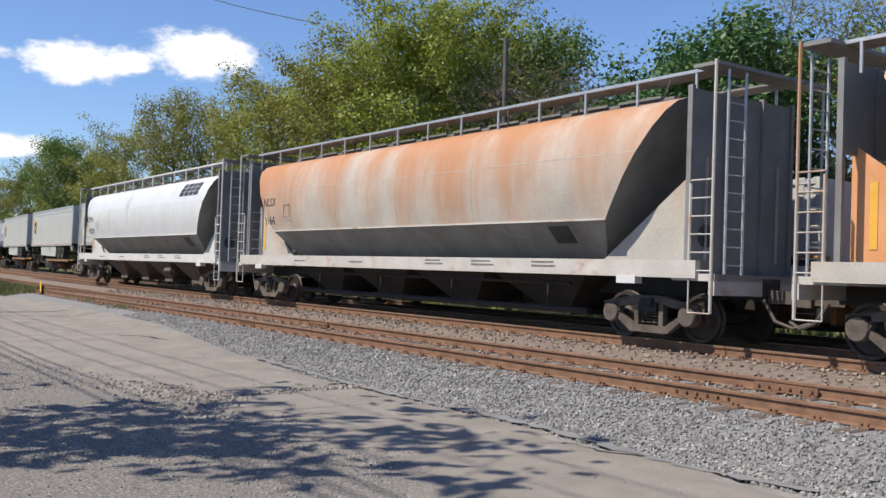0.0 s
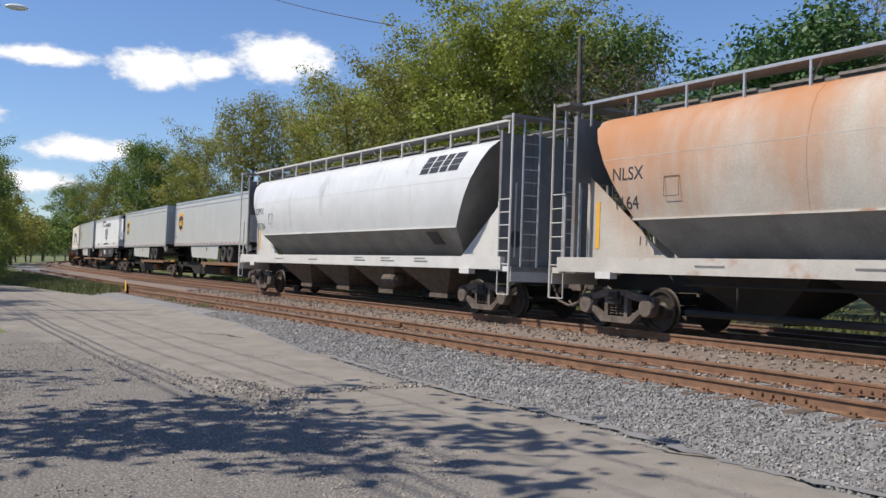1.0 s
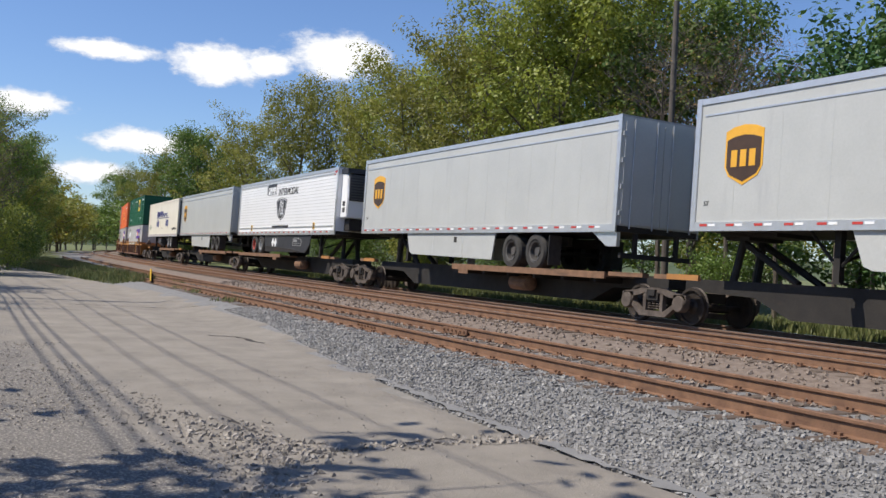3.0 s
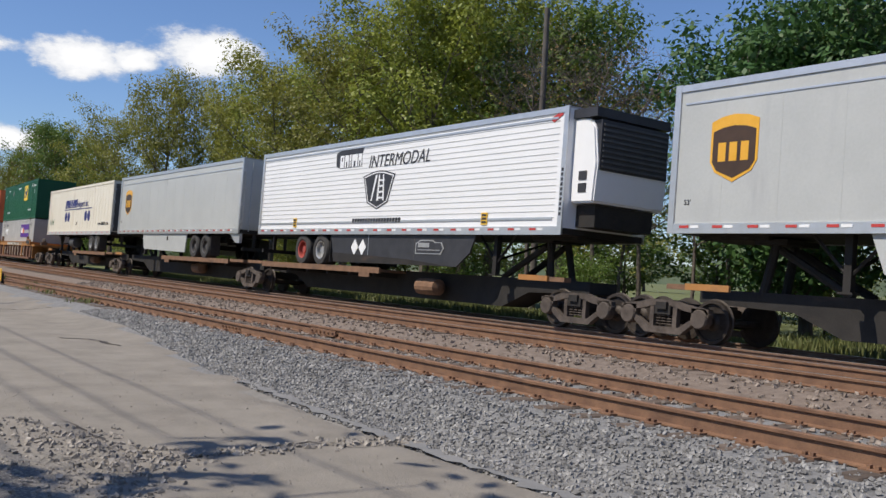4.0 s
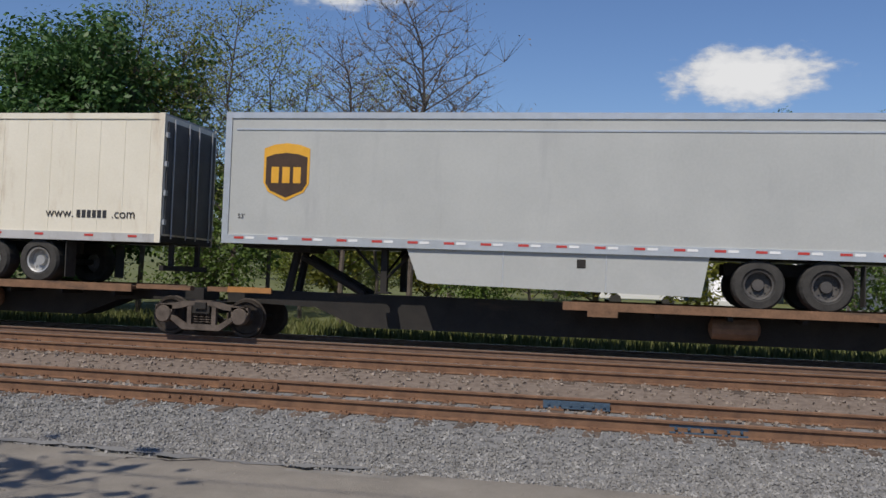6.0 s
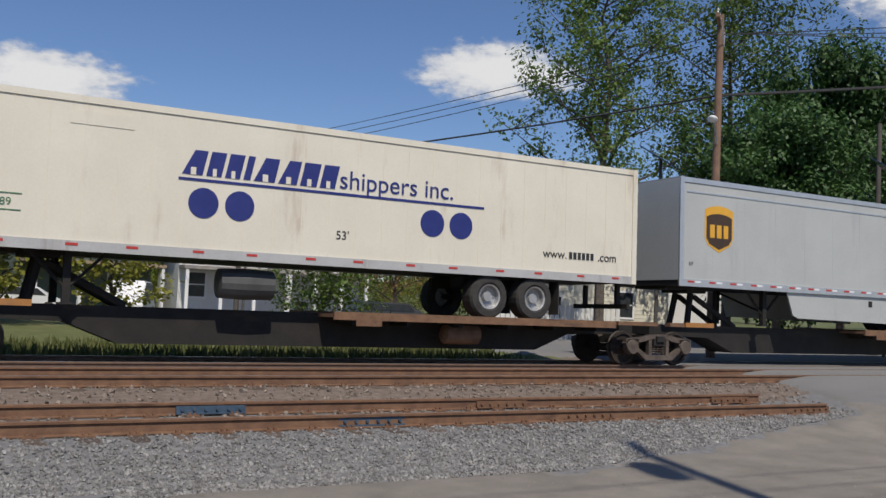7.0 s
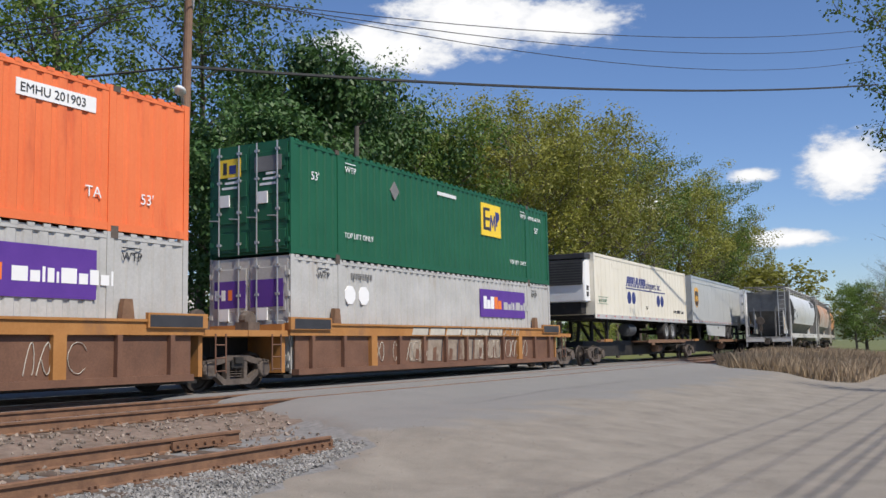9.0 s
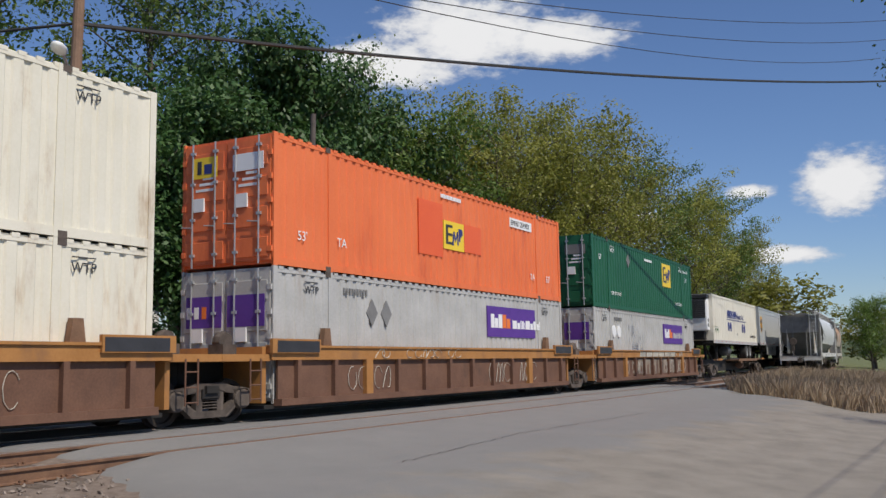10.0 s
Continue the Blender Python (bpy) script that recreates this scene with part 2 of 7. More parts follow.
M["bark"] = material("bark", (.075, .06, .05), (.16, .135, .115), .95, scale=5, fine=30, bump=.7)
M["leaf_spring"] = leaf_material("leaf_spring", (.18, .22, .032), (.29, .32, .052))
M["leaf_olive"] = leaf_material("leaf_olive", (.185, .20, .034), (.30, .29, .053))
M["leaf_green"] = leaf_material("leaf_green", (.085, .145, .026), (.15, .225, .042))
M["leaf_dark"] = leaf_material("leaf_dark", (.042, .105, .026), (.078, .16, .038), .25)
M["leaf_pale"] = leaf_material("leaf_pale", (.20, .25, .075), (.33, .37, .13))
M["leaf_bud"] = leaf_material("leaf_bud", (.26, .16, .06), (.42, .28, .11))
M["pole_wood"] = material("pole_wood", (.16, .10, .07), (.27, .17, .115), .9, scale=3, fine=40, bump=.4)
M["pole_grey"] = material("pole_grey", (.07, .06, .053), (.13, .115, .10), .9, scale=3, fine=40, bump=.4)
M["galv"] = material("galv", (.42, .43, .44), (.55, .56, .57), .45, metal=.6, scale=6)
M["cable"] = material("cable", (.03, .03, .03), (.05, .05, .05), .7)
M["black_steel"] = material("black_steel", (.012, .011, .0105), (.032, .028, .025), .75, scale=2, fine=40, bump=.2, stain=(.065, .042, .03), stain_amt=.3, stain_scale=(.8, 2, 3))
M["truck_steel"] = material("truck_steel", (.055, .043, .036), (.135, .108, .09), .8, scale=5, fine=50, bump=.3, rnd=.2)
M["wheel_steel"] = material("wheel_steel", (.03, .025, .022), (.075, .06, .05), .6, metal=.4, scale=6)
M["tread"] = material("tread", (.42, .41, .4), (.55, .54, .53), .3, metal=.9)
M["rust_deck"] = material("rust_deck", (.13, .075, .045), (.26, .145, .085), .85, scale=3, fine=40, bump=.3, stain=(.07, .05, .04), stain_amt=.45, stain_scale=(.5, 3, 3))
M["hop_white"] = material("hop_white", (.53, .54, .55), (.63, .64, .65), .38, scale=1.2, fine=25, bump=.03, stain=(.34, .33, .32), stain_amt=.3, stain_scale=(1.1, 1.1, .22), spec=.5)
M["hop_rust"] = material("hop_rust", (.34, .315, .275), (.50, .475, .43), .65, scale=.9, fine=25, bump=.05, stain=(.40, .19, .09), stain_amt=.72, stain_scale=(.62, .62, .07), rust_high=(.6, 4.5), soft=.5, detail=5)
# grime, with the shade of the inward-leaning lower sheets darkened into the colour
M["hop_grime_shade"] = material("hop_grime_shade", (.19, .18, .165), (.33, .315, .295), .7, scale=1.4, fine=25, bump=.06, stain=(.13, .10, .08), stain_amt=.62, stain_scale=(.5, .5, .3), soft=.4)
M["hop_orange"] = material("hop_orange", (.55, .24, .10), (.64, .32, .15), .6, scale=1.2, fine=25, bump=.05, stain=(.60, .55, .48), stain_amt=.4, stain_scale=(.7, .7, .2))
M["hop_grey"] = material("hop_grey", (.40, .40, .40), (.50, .50, .50), .6, scale=1.5, fine=25, bump=.05, stain=(.22, .18, .15), stain_amt=.35, stain_scale=(1.5, 1.5, .3))
M["sill_white"] = material("sill_white", (.50, .49, .47), (.60, .59, .57), .55, scale=2, fine=30, bump=.04, stain=(.40, .30, .22), stain_amt=.3, stain_scale=(1, 1, 2))
# dark grey for print and placards; on hopper ends it stands for shade
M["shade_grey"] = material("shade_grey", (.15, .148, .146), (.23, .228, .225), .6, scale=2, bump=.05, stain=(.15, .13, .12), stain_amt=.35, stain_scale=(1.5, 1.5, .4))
M["roof_grate"] = material("roof_grate", (.16, .155, .15), (.27, .26, .25), .7, metal=.3, scale=5)
M["stripe"] = material("stripe", (.62, .33, .04), (.70, .40, .07), .6, scale=4)
M["trailer_grey"] = material("trailer_grey", (.41, .42, .41), (.48, .49, .475), .42, scale=.7, fine=18, bump=.02, stain=(.38, .385, .385), stain_amt=.25, stain_scale=(1.4, 1.4, .25), spec=.5)
M["trailer_white"] = material("trailer_white", (.76, .765, .77), (.82, .82, .825), .4, scale=.8, fine=18, bump=.02, stain=(.55, .53, .50), stain_amt=.15, stain_scale=(.8, .8, .3))
M["trailer_cream"] = material("trailer_cream", (.70, .655, .545), (.78, .735, .625), .5, scale=.8, fine=18, bump=.02, stain=(.52, .43, .33), stain_amt=.3, stain_scale=(1.2, 1.2, .25))
M["alu"] = material("alu", (.55, .555, .56), (.66, .665, .67), .35, metal=.6, scale=4, bump=.03)
M["door_dark"] = material("door_dark", (.06, .06, .06), (.10, .10, .10), .55, scale=2)
M["trailer_roof"] = material("trailer_roof", (.28, .28, .28), (.38, .375, .37), .7, scale=3)
M["tyre"] = material("tyre", (.028, .027, .026), (.06, .056, .052), .85, scale=6)
M["rim"] = material("rim", (.36, .36, .355), (.48, .475, .47), .4, metal=.4, scale=6)
M["rim_dark"] = material("rim_dark", (.05, .05, .05), (.10, .09, .085), .6)
M["rim_red"] = material("rim_red", (.30, .05, .04), (.38, .08, .06), .6)
M["red"] = material("red", (.42, .04, .035), (.52, .06, .05), .4)
M["white"] = material("white", (.78, .78, .78), (.82, .82, .82), .45)
M["ink"] = material("ink", (.028, .028, .032), (.05, .05, .055), .5)
M["navy"] = material("navy", (.02, .03, .16), (.035, .045, .21), .45)
M["brown"] = material("brown", (.05, .03, .02), (.08, .048, .03), .4)
M["gold"] = material("gold", (.68, .34, .03), (.78, .43, .06), .4)
M["purple"] = material("purple", (.085, .03, .24), (.12, .045, .30), .5, scale=2)
M["logo_orange"] = material("logo_orange", (.75, .18, .03), (.8, .2, .04), .5)
M["logo_yellow"] = material("logo_yellow", (.80, .55, .03), (.85, .6, .05), .5)
M["green_txt"] = material("green_txt", (.07, .17, .09), (.09, .2, .11), .5)
M["box_green"] = material("box_green", (.008, .085, .04), (.014, .11, .053), .5, scale=.8, fine=20, bump=.03, stain=(.01, .07, .035), stain_amt=.25, stain_scale=(1, 1, .3))
M["box_orange"] = material("box_orange", (.72, .155, .05), (.80, .20, .07), .55, scale=.6, fine=20, bump=.03, stain=(.52, .10, .04), stain_amt=.42, stain_scale=(.9, .9, .2))
M["box_repaint"] = material("box_repaint", (.74, .11, .035), (.80, .14, .045), .5, scale=1, fine=20, bump=.03)
M["box_grey"] = material("box_grey", (.38, .375, .36), (.50, .495, .48), .6, scale=1, fine=20, bump=.04, stain=(.36, .32, .28), stain_amt=.3, stain_scale=(1.2, 1.2, .25))
M["box_cream"] = material("box_cream", (.70, .66, .54), (.78, .74, .63), .6, scale=1, fine=20, bump=.04, stain=(.44, .32, .21), stain_amt=.38, stain_scale=(1.2, 1.2, .3))
M["box_slate"] = material("box_slate", (.22, .25, .29), (.30, .33, .37), .6, scale=1, fine=20)
M["well_orange"] = material("well_orange", (.33, .145, .04), (.43, .205, .065), .7, scale=1.5, fine=25, bump=.1, stain=(.26, .13, .06), stain_amt=.45, stain_scale=(1.2, 1.2, 1))
M["well_brown"] = material("well_brown", (.115, .058, .038), (.19, .098, .062), .8, scale=1.5, fine=25, bump=.15, stain=(.095, .055, .04), stain_amt=.4, stain_scale=(1, 1, .5))
M["graffiti"] = material("graffiti", (.40, .36, .30), (.56, .52, .45), .6, scale=3)
M["graffiti_dull"] = material("graffiti_dull", (.20, .15, .11), (.36, .30, .24), .7, scale=4, stain=(.15, .085, .06), stain_amt=.5, stain_scale=(2, 2, 1))
M["siding_white"] = material("siding_white", (.68, .68, .66), (.76, .76, .74), .6, scale=2)
M["siding_cream"] = material("siding_cream", (.66, .63, .52), (.74, .71, .6), .6, scale=2)
M["siding_green"] = material("siding_green", (.10, .13, .115), (.15, .18, .165), .6, scale=2)
M["shingle"] = material("shingle", (.22, .2, .185), (.36, .33, .30), .85, scale=3, fine=25, bump=.3)
M["shingle_tan"] = material("shingle_tan", (.30, .22, .16), (.42, .32, .23), .85, scale=3, fine=25, bump=.3)
M["glass_dark"] = material("glass_dark", (.03, .035, .04), (.05, .055, .06), .08, spec=.6, bump=0)
M["car_white"] = material("car_white", (.75, .75, .76), (.8, .8, .8), .3, bump=0)
M["car_dark"] = material("car_dark", (.05, .055, .065), (.08, .085, .095), .3, bump=0)
M["lamp_glass"] = material("lamp_glass", (.7, .7, .68), (.78, .78, .76), .3, bump=0)
M["solar"] = material("solar", (.02, .035, .08), (.04, .06, .12), .15, bump=0)
M["hill"] = material("hill", (.05, .075, .04), (.10, .12, .07), .95, scale=.05, fine=.6, bump=0)


# ================= building helpers =================
def finish(name, bm, mat, smooth=False):
    me = bpy.data.meshes.new(name)
    bmesh.ops.recalc_face_normals(bm, faces=bm.faces)
    bm.to_mesh(me)
    bm.free()
    me.materials.append(M[mat] if isinstance(mat, str) else mat)
    if smooth:
        me.polygons.foreach_set("use_smooth", [True] * len(me.polygons))
    return me


def part(name, bm, mat, parent=None, label="", smooth=False):
    """One bmesh as one mesh object, under a thing or a part."""
    ob = new(name, finish(name, bm, mat, smooth))
    if parent is not None:
        ob.parent = parent
    if label:
        ob["label"] = label
    return ob


def thing(name, label, category, group=""):
    return tagged(new(name), label, category, group)


def box(bm, x0, x1, y0, y1, z0, z1):
    v = [bm.verts.new((x, y, z)) for z in (z0, z1) for y in (y0, y1) for x in (x0, x1)]
    for f in ((0, 2, 3, 1), (4, 5, 7, 6), (0, 1, 5, 4), (2, 6, 7, 3), (0, 4, 6, 2), (1, 3, 7, 5)):
        bm.faces.new([v[i] for i in f])
    return bm


def boxes(*dims):
    bm = bmesh.new()
    for d in dims:
        box(bm, *d)
    return bm


def bevel_box(x0, x1, y0, y1, z0, z1, r=0.02, seg=1):
    bm = boxes((x0, x1, y0, y1, z0, z1))
    bmesh.ops.bevel(bm, geom=bm.edges[:], offset=r, segments=seg, affect="EDGES")
    return bm


def prism(bm, pts, y0, y1):
    """A polygon given in x and z, drawn out from y0 to y1."""
    a = [bm.verts.new((x, y0, z)) for x, z in pts]
    b = [bm.verts.new((x, y1, z)) for x, z in pts]
    bm.faces.new(a)
    bm.faces.new(b[::-1])
    for i in range(len(pts)):
        j = (i + 1) % len(pts)
        bm.faces.new((a[j], a[i], b[i], b[j]))
    return bm


def rod(bm, p, q, r, n=8, r2=None):
    p, q = Vector(p), Vector(q)
    d = (q - p)
    rot = d.to_track_quat("Z", "Y").to_matrix()
    r2 = r if r2 is None else r2
    A = [bm.verts.new(p + rot @ Vector((r * math.cos(6.2832 * i / n), r * math.sin(6.2832 * i / n), 0))) for i in range(n)]
    B = [bm.verts.new(q + rot @ Vector((r2 * math.cos(6.2832 * i / n), r2 * math.sin(6.2832 * i / n), 0))) for i in range(n)]
    bm.faces.new(A[::-1])
    bm.faces.new(B)
    for i in range(n):
        bm.faces.new((A[i], A[(i + 1) % n], B[(i + 1) % n], B[i]))
    return bm


def lathe(bm, prof, c, axis="Y", n=20, caps=True):
    """A profile of (radius, along) turned about an axis through c."""
    rings = []
    for r, h in prof:
        ring = []
        for i in range(n):
            a = 6.2832 * i / n
            u, w = r * math.cos(a), r * math.sin(a)
            v = {"Y": (u, h, w), "X": (h, u, w), "Z": (u, w, h)}[axis]
            ring.append(bm.verts.new((c[0] + v[0], c[1] + v[1], c[2] + v[2])))
        rings.append(ring)
    for a, b in zip(rings, rings[1:]):
        for i in range(n):
            bm.faces.new((a[i], a[(i + 1) % n], b[(i + 1) % n], b[i]))
    for ring in (rings[0], rings[-1]) if caps is True else (rings[-1],) if caps == "last" else ():
        bm.faces.new(ring)
    return bm


def text_mesh(name, body, size, u, z, y, mat, parent, align="LEFT", shear=0.0, label="", curve=None):
    """Lettering on a side that faces -y."""
    cu = bpy.data.curves.new(name, "FONT")
    cu.body, cu.size, cu.extrude, cu.align_x, cu.shear = body, size, 0.003, align, shear
    tmp = bpy.data.objects.new(name, cu)
    scene.collection.objects.link(tmp)
    me = bpy.data.meshes.new_from_object(tmp.evaluated_get(bpy.context.evaluated_depsgraph_get()))
    bpy.data.objects.remove(tmp)
    me.transform(Matrix.Translation((u, y, z)) @ Matrix.Rotation(radians(90), 4, "X"))
    if curve:
        for v in me.vertices:
            v.co.y += -float(np.interp(v.co.z, [p[1] for p in curve], [p[0] for p in curve])) - .004 - y
    me.materials.clear()
    me.materials.append(M[mat])
    ob = new(name, me)
    ob.parent = parent
    if label:
        ob["label"] = label
    return ob


def word_bars(bm, u, z, h, widths, y, slant=0.0, gap=0.25):
    """Plain bars in place of lettering: widths in letter heights."""
    for w in widths:
        w *= h
        prism(bm, [(u, z), (u + w, z), (u + w + slant * h, z + h), (u + slant * h, z + h)], y - .004, y + .01)
        u += w + gap * h
    return u


# ================= the line of the tracks =================
D_SIDING, D_MID, D_FAR = 8.55, 12.5, 16.28
Z_SIDING, Z_MID, Z_FAR = 0.36, 0.48, 0.38
D_REF = 15.0
# how sharply the line bends, by the way along it: nearly straight here, tighter towards both ends
BEND_AT, BEND = (-130, -65, 0, 65, 130), (.00186, .00092, .00024, .00107, .00136)
LINE_S = np.arange(-700.0, 700.1, 1.0)
LINE_H = np.concatenate([[0], np.cumsum(np.interp(LINE_S[1:] - .5, BEND_AT, BEND))])
LINE_H -= LINE_H[700]
LINE_X = np.concatenate([[0], np.cumsum(np.cos((LINE_H[1:] + LINE_H[:-1]) / 2))])
LINE_Y = np.concatenate([[0], np.cumsum(np.sin((LINE_H[1:] + LINE_H[:-1]) / 2))])
LINE_X, LINE_Y = LINE_X - LINE_X[700], D_REF + LINE_Y - LINE_Y[700]


def along(table, s):
    i = min(max(int(math.floor(s + 700)), 0), 1399)
    f = s + 700 - i
    return float(table[i] * (1 - f) + table[i + 1] * f)


def on_arc(s, d):
    """Place and heading on a line that runs at the depth d, by the way s along the far track."""
    a = along(LINE_H, s)
    return along(LINE_X, s) - math.sin(a) * (d - D_REF), along(LINE_Y, s) + math.cos(a) * (d - D_REF), a


def depth_of(x, y):
    s = x if abs(x) < 20 else float(np.interp(x, LINE_X, LINE_S))
    return D_REF + (y - along(LINE_Y, s)) * math.cos(along(LINE_H, s))


def smooth(a, b, v):
    t = min(1.0, max(0.0, (v - a) / (b - a)))
    return t * t * (3 - 2 * t)


def bed_height(d):
    """The ballast's height over the plan's depth d."""
    return 0.18 * smooth(5.6, 7.2, d) + 0.12 * smooth(10.0, 11.2, d) - 0.10 * smooth(13.8, 14.9, d) - 0.12 * smooth(18.2, 20.2, d) + 0.10 * smooth(26, 40, d)


def in_crossing(x, y):
    left = 12.0 + 1.1 * max(0, min(1, (y - 8) / 4)) * 3.2 + 0.35 * noise.noise((x * .5, y * .5, 0))
    if y > 18:
        left = 15.5 - (y - 18) * 0.6
    right = 36 + max(0, y - 5) * 1.35
    return smooth(left - 1.2, left + .4, x) * (1 - smooth(right - .5, right + 2, x))


def crossing_height(d):
    return (Z_SIDING - .005) * smooth(3.5, 8.2, d) + .115 * smooth(9.6, 11.6, d) - .10 * smooth(13.6, 15.4, d) - .25 * smooth(19, 30, d)


def ground_height(x, y):
    d = depth_of(x, y)
    c = in_crossing(x, y)
    z = bed_height(d) * (1 - c) + (crossing_height(d) - .03) * c
    if y < 5:
        z += .03 * noise.noise((x * .3, y * .3, 3.0)) * smooth(5, 3, y)
    return z


# ================= ground, road, ballast =================
def steps(fine_lo, fine_hi, d, far_lo, far_hi, grow=1.35):
    v = list(np.arange(fine_lo, fine_hi + d / 2, d))
    g, a = d, fine_hi
    while a < far_hi:
        g *= grow
        a += g
        v.append(a)
    g, a, lo = d, fine_lo, []
    while a > far_lo:
        g *= grow
        a -= g
        lo.append(a)
    return lo[::-1] + v


EDGE = [(-120, 3.0), (-70, 3.8), (-60, 4.8), (-50, 5.9), (-42, 6.5), (-34, 6.9), (-26, 6.9), (-20, 6.7), (-14, 5.9), (-10, 5.5), (-5, 5.4), (-1, 5.35), (2.4, 5.45), (3.7, 5.5), (5.0, 5.8),
        (6.7, 6.3), (9.2, 6.95), (11.5, 7.6), (13, 9.5), (14.5, 12.5), (15.6, 15), (15.5, 18)]


def road_edge(x):
    return float(np.interp(x, [p[0] for p in EDGE], [p[1] for p in EDGE]))


def on_road(x, y):
    n = .18 * noise.noise((x * .9, y * .9, 7)) + .07 * noise.noise((x * 3.1, y * 3.1, 7))
    if x > 11:
        return in_crossing(x + n, y) > .5 or y + n < road_edge(x)
    low = float(np.interp(x, [-60, -30, -20, -12, 0], [.4, .9, 1.0, -14, -14]))
    return low < y + 1.6 * n and y + n < road_edge(x)


def grid_mesh(name, xs, ys, height, keep=None, pick=None, mats=()):
    zs = [[height(x, y) for y in ys] for x in xs]
    ny = len(ys)
    verts = [(x, y, zs[i][j]) for i, x in enumerate(xs) for j, y in enumerate(ys)]
    faces, mi = [], []
    for i in range(len(xs) - 1):
        for j in range(ny - 1):
            cx, cy = (xs[i] + xs[i + 1]) / 2, (ys[j] + ys[j + 1]) / 2
            if keep and not keep(cx, cy):
                continue
            faces.append((i * ny + j, (i + 1) * ny + j, (i + 1) * ny + j + 1, i * ny + j + 1))
            mi.append(pick(cx, cy) if pick else 0)
    if keep:  # worn edges: uneven in plan and rounded down into the ground
        count = {}
        for f in faces:
            for v in f:
                count[v] = count.get(v, 0) + 1
        for v, c in count.items():
            if c < 4:
                x, y, z = verts[v]
                verts[v] = (x + .11 * noise.noise((x * 3, y * 3, 1)), y + .11 * noise.noise((x * 3, y * 3, 9)), z - .085)
    me = bpy.data.meshes.new(name)
    me.from_pydata(verts, [], faces)
    for m in mats:
        me.materials.append(M[m])
    me.polygons.foreach_set("material_index", mi)
    me.polygons.foreach_set("use_smooth", [True] * len(faces))
    return me


M["dirt"] = material("dirt", (.17, .16, .145), (.31, .29, .26), .95, scale=2.5, fine=70, bump=.9, stain=(.12, .11, .10), stain_amt=.35, stain_scale=(.8, .8, 1))
M["ballast_dust"] = material("ballast_dust", (.19, .172, .15), (.36, .325, .285), .95, scale=4, fine=45, bump=.9, rnd=.3, islands=True)
M["soil_grey"] = material("soil_grey", (.13, .13, .13), (.27, .265, .26), .95, scale=9, fine=60, bump=1.0)
M["soil_brown"] = material("soil_brown", (.12, .09, .07), (.25, .20, .165), .95, scale=7, fine=60, bump=1.0)
M["turf"] = material("turf", (.075, .095, .03), (.17, .18, .07), .95, scale=1.2, fine=30, bump=1.0, stain=(.22, .18, .11), stain_amt=.35, stain_scale=(.4, .4, 1))


def ground_zone(x, y):
    d = depth_of(x, y) + .5 * noise.noise((x * .7, y * .7, 0)) + .2 * noise.noise((x * 3, y * 3, 0))
    if d > 19.6:
        if 14 < x < 60 and d < 60 and abs(x - 24 - .2 * (d - 20)) < 9:
            return 0
        return 3
    if x > 36 + max(0, y - 5) * 1.3 and d < 11.5:
        return 3
    if x < -42 and d < 7.8 and y > 2.5:
        return 3
    if y < -8 or (x < -13 and y < .9) or (x < -16 and y < 1.3 and x > -30):
        return 3
    if d < 5.5:
        return 0
    if d < 10.0:
        return 1
    return 2


ground = new("ground", grid_mesh("ground", steps(-46, 46, .5, -2500, 2500), steps(-6, 24, .4, -800, 2500), ground_height, None, ground_zone,
                                 ("dirt", "soil_grey", "soil_brown", "turf")))
tagged(ground, "dirt, grey ballast bed and rough grass beside the railway", "ground", kind="structure")

def dirt_shoulder(x, y):
    low = float(np.interp(x, [-60, -28, -20, -12, -9, -5, -2.5, 0, 1.5], [.2, .9, 1.5, 2.1, 2.5, 2.9, 2.2, -3, -14]))
    return y + .5 * noise.noise((x * .8, y * .8, 5)) + .25 * noise.noise((x * 2.7, y * 2.7, 5)) < low


road = new("road", grid_mesh("road", steps(-30, 24, .25, -160, 75, 1.12), steps(-2, 20, .25, -14, 60, 1.15), lambda x, y: ground_height(x, y) + .028, on_road,
                             None, ("asphalt",)))
tagged(road, "worn and cracked pale grey asphalt road leading to the crossing", "road", kind="structure")


def ribbon(name, pts, w, mat, lift=.034, rnd=random.Random(5)):
    """A ragged dark strip along points on the road."""
    bm = bmesh.new()
    dense = []
    for (x0, y0), (x1, y1) in zip(pts, pts[1:]):
        n = max(2, int(math.hypot(x1 - x0, y1 - y0) / .12))
        for i in range(n):
            f = i / n
            dense.append((x0 + (x1 - x0) * f + rnd.uniform(-.04, .04), y0 + (y1 - y0) * f + rnd.uniform(-.04, .04)))
    prev = None
    for i, (x, y) in enumerate(dense):
        ww = w * rnd.uniform(.25, 1.3)
        z = ground_height(x, y) + lift
        x2, y2 = dense[min(i + 3, len(dense) - 1)]
        x1, y1 = dense[max(i - 3, 0)]
        g = math.hypot(x2 - x1, y2 - y1) or 1
        nx, ny = -(y2 - y1) / g * ww, (x2 - x1) / g * ww
        a, b = bm.verts.new((x - nx, y - ny, z)), bm.verts.new((x + nx, y + ny, z))
        if prev:
            bm.faces.new((prev[0], a, b, prev[1]))
        prev = (a, b)
    ob = part(name, bm, mat, road)
    return ob


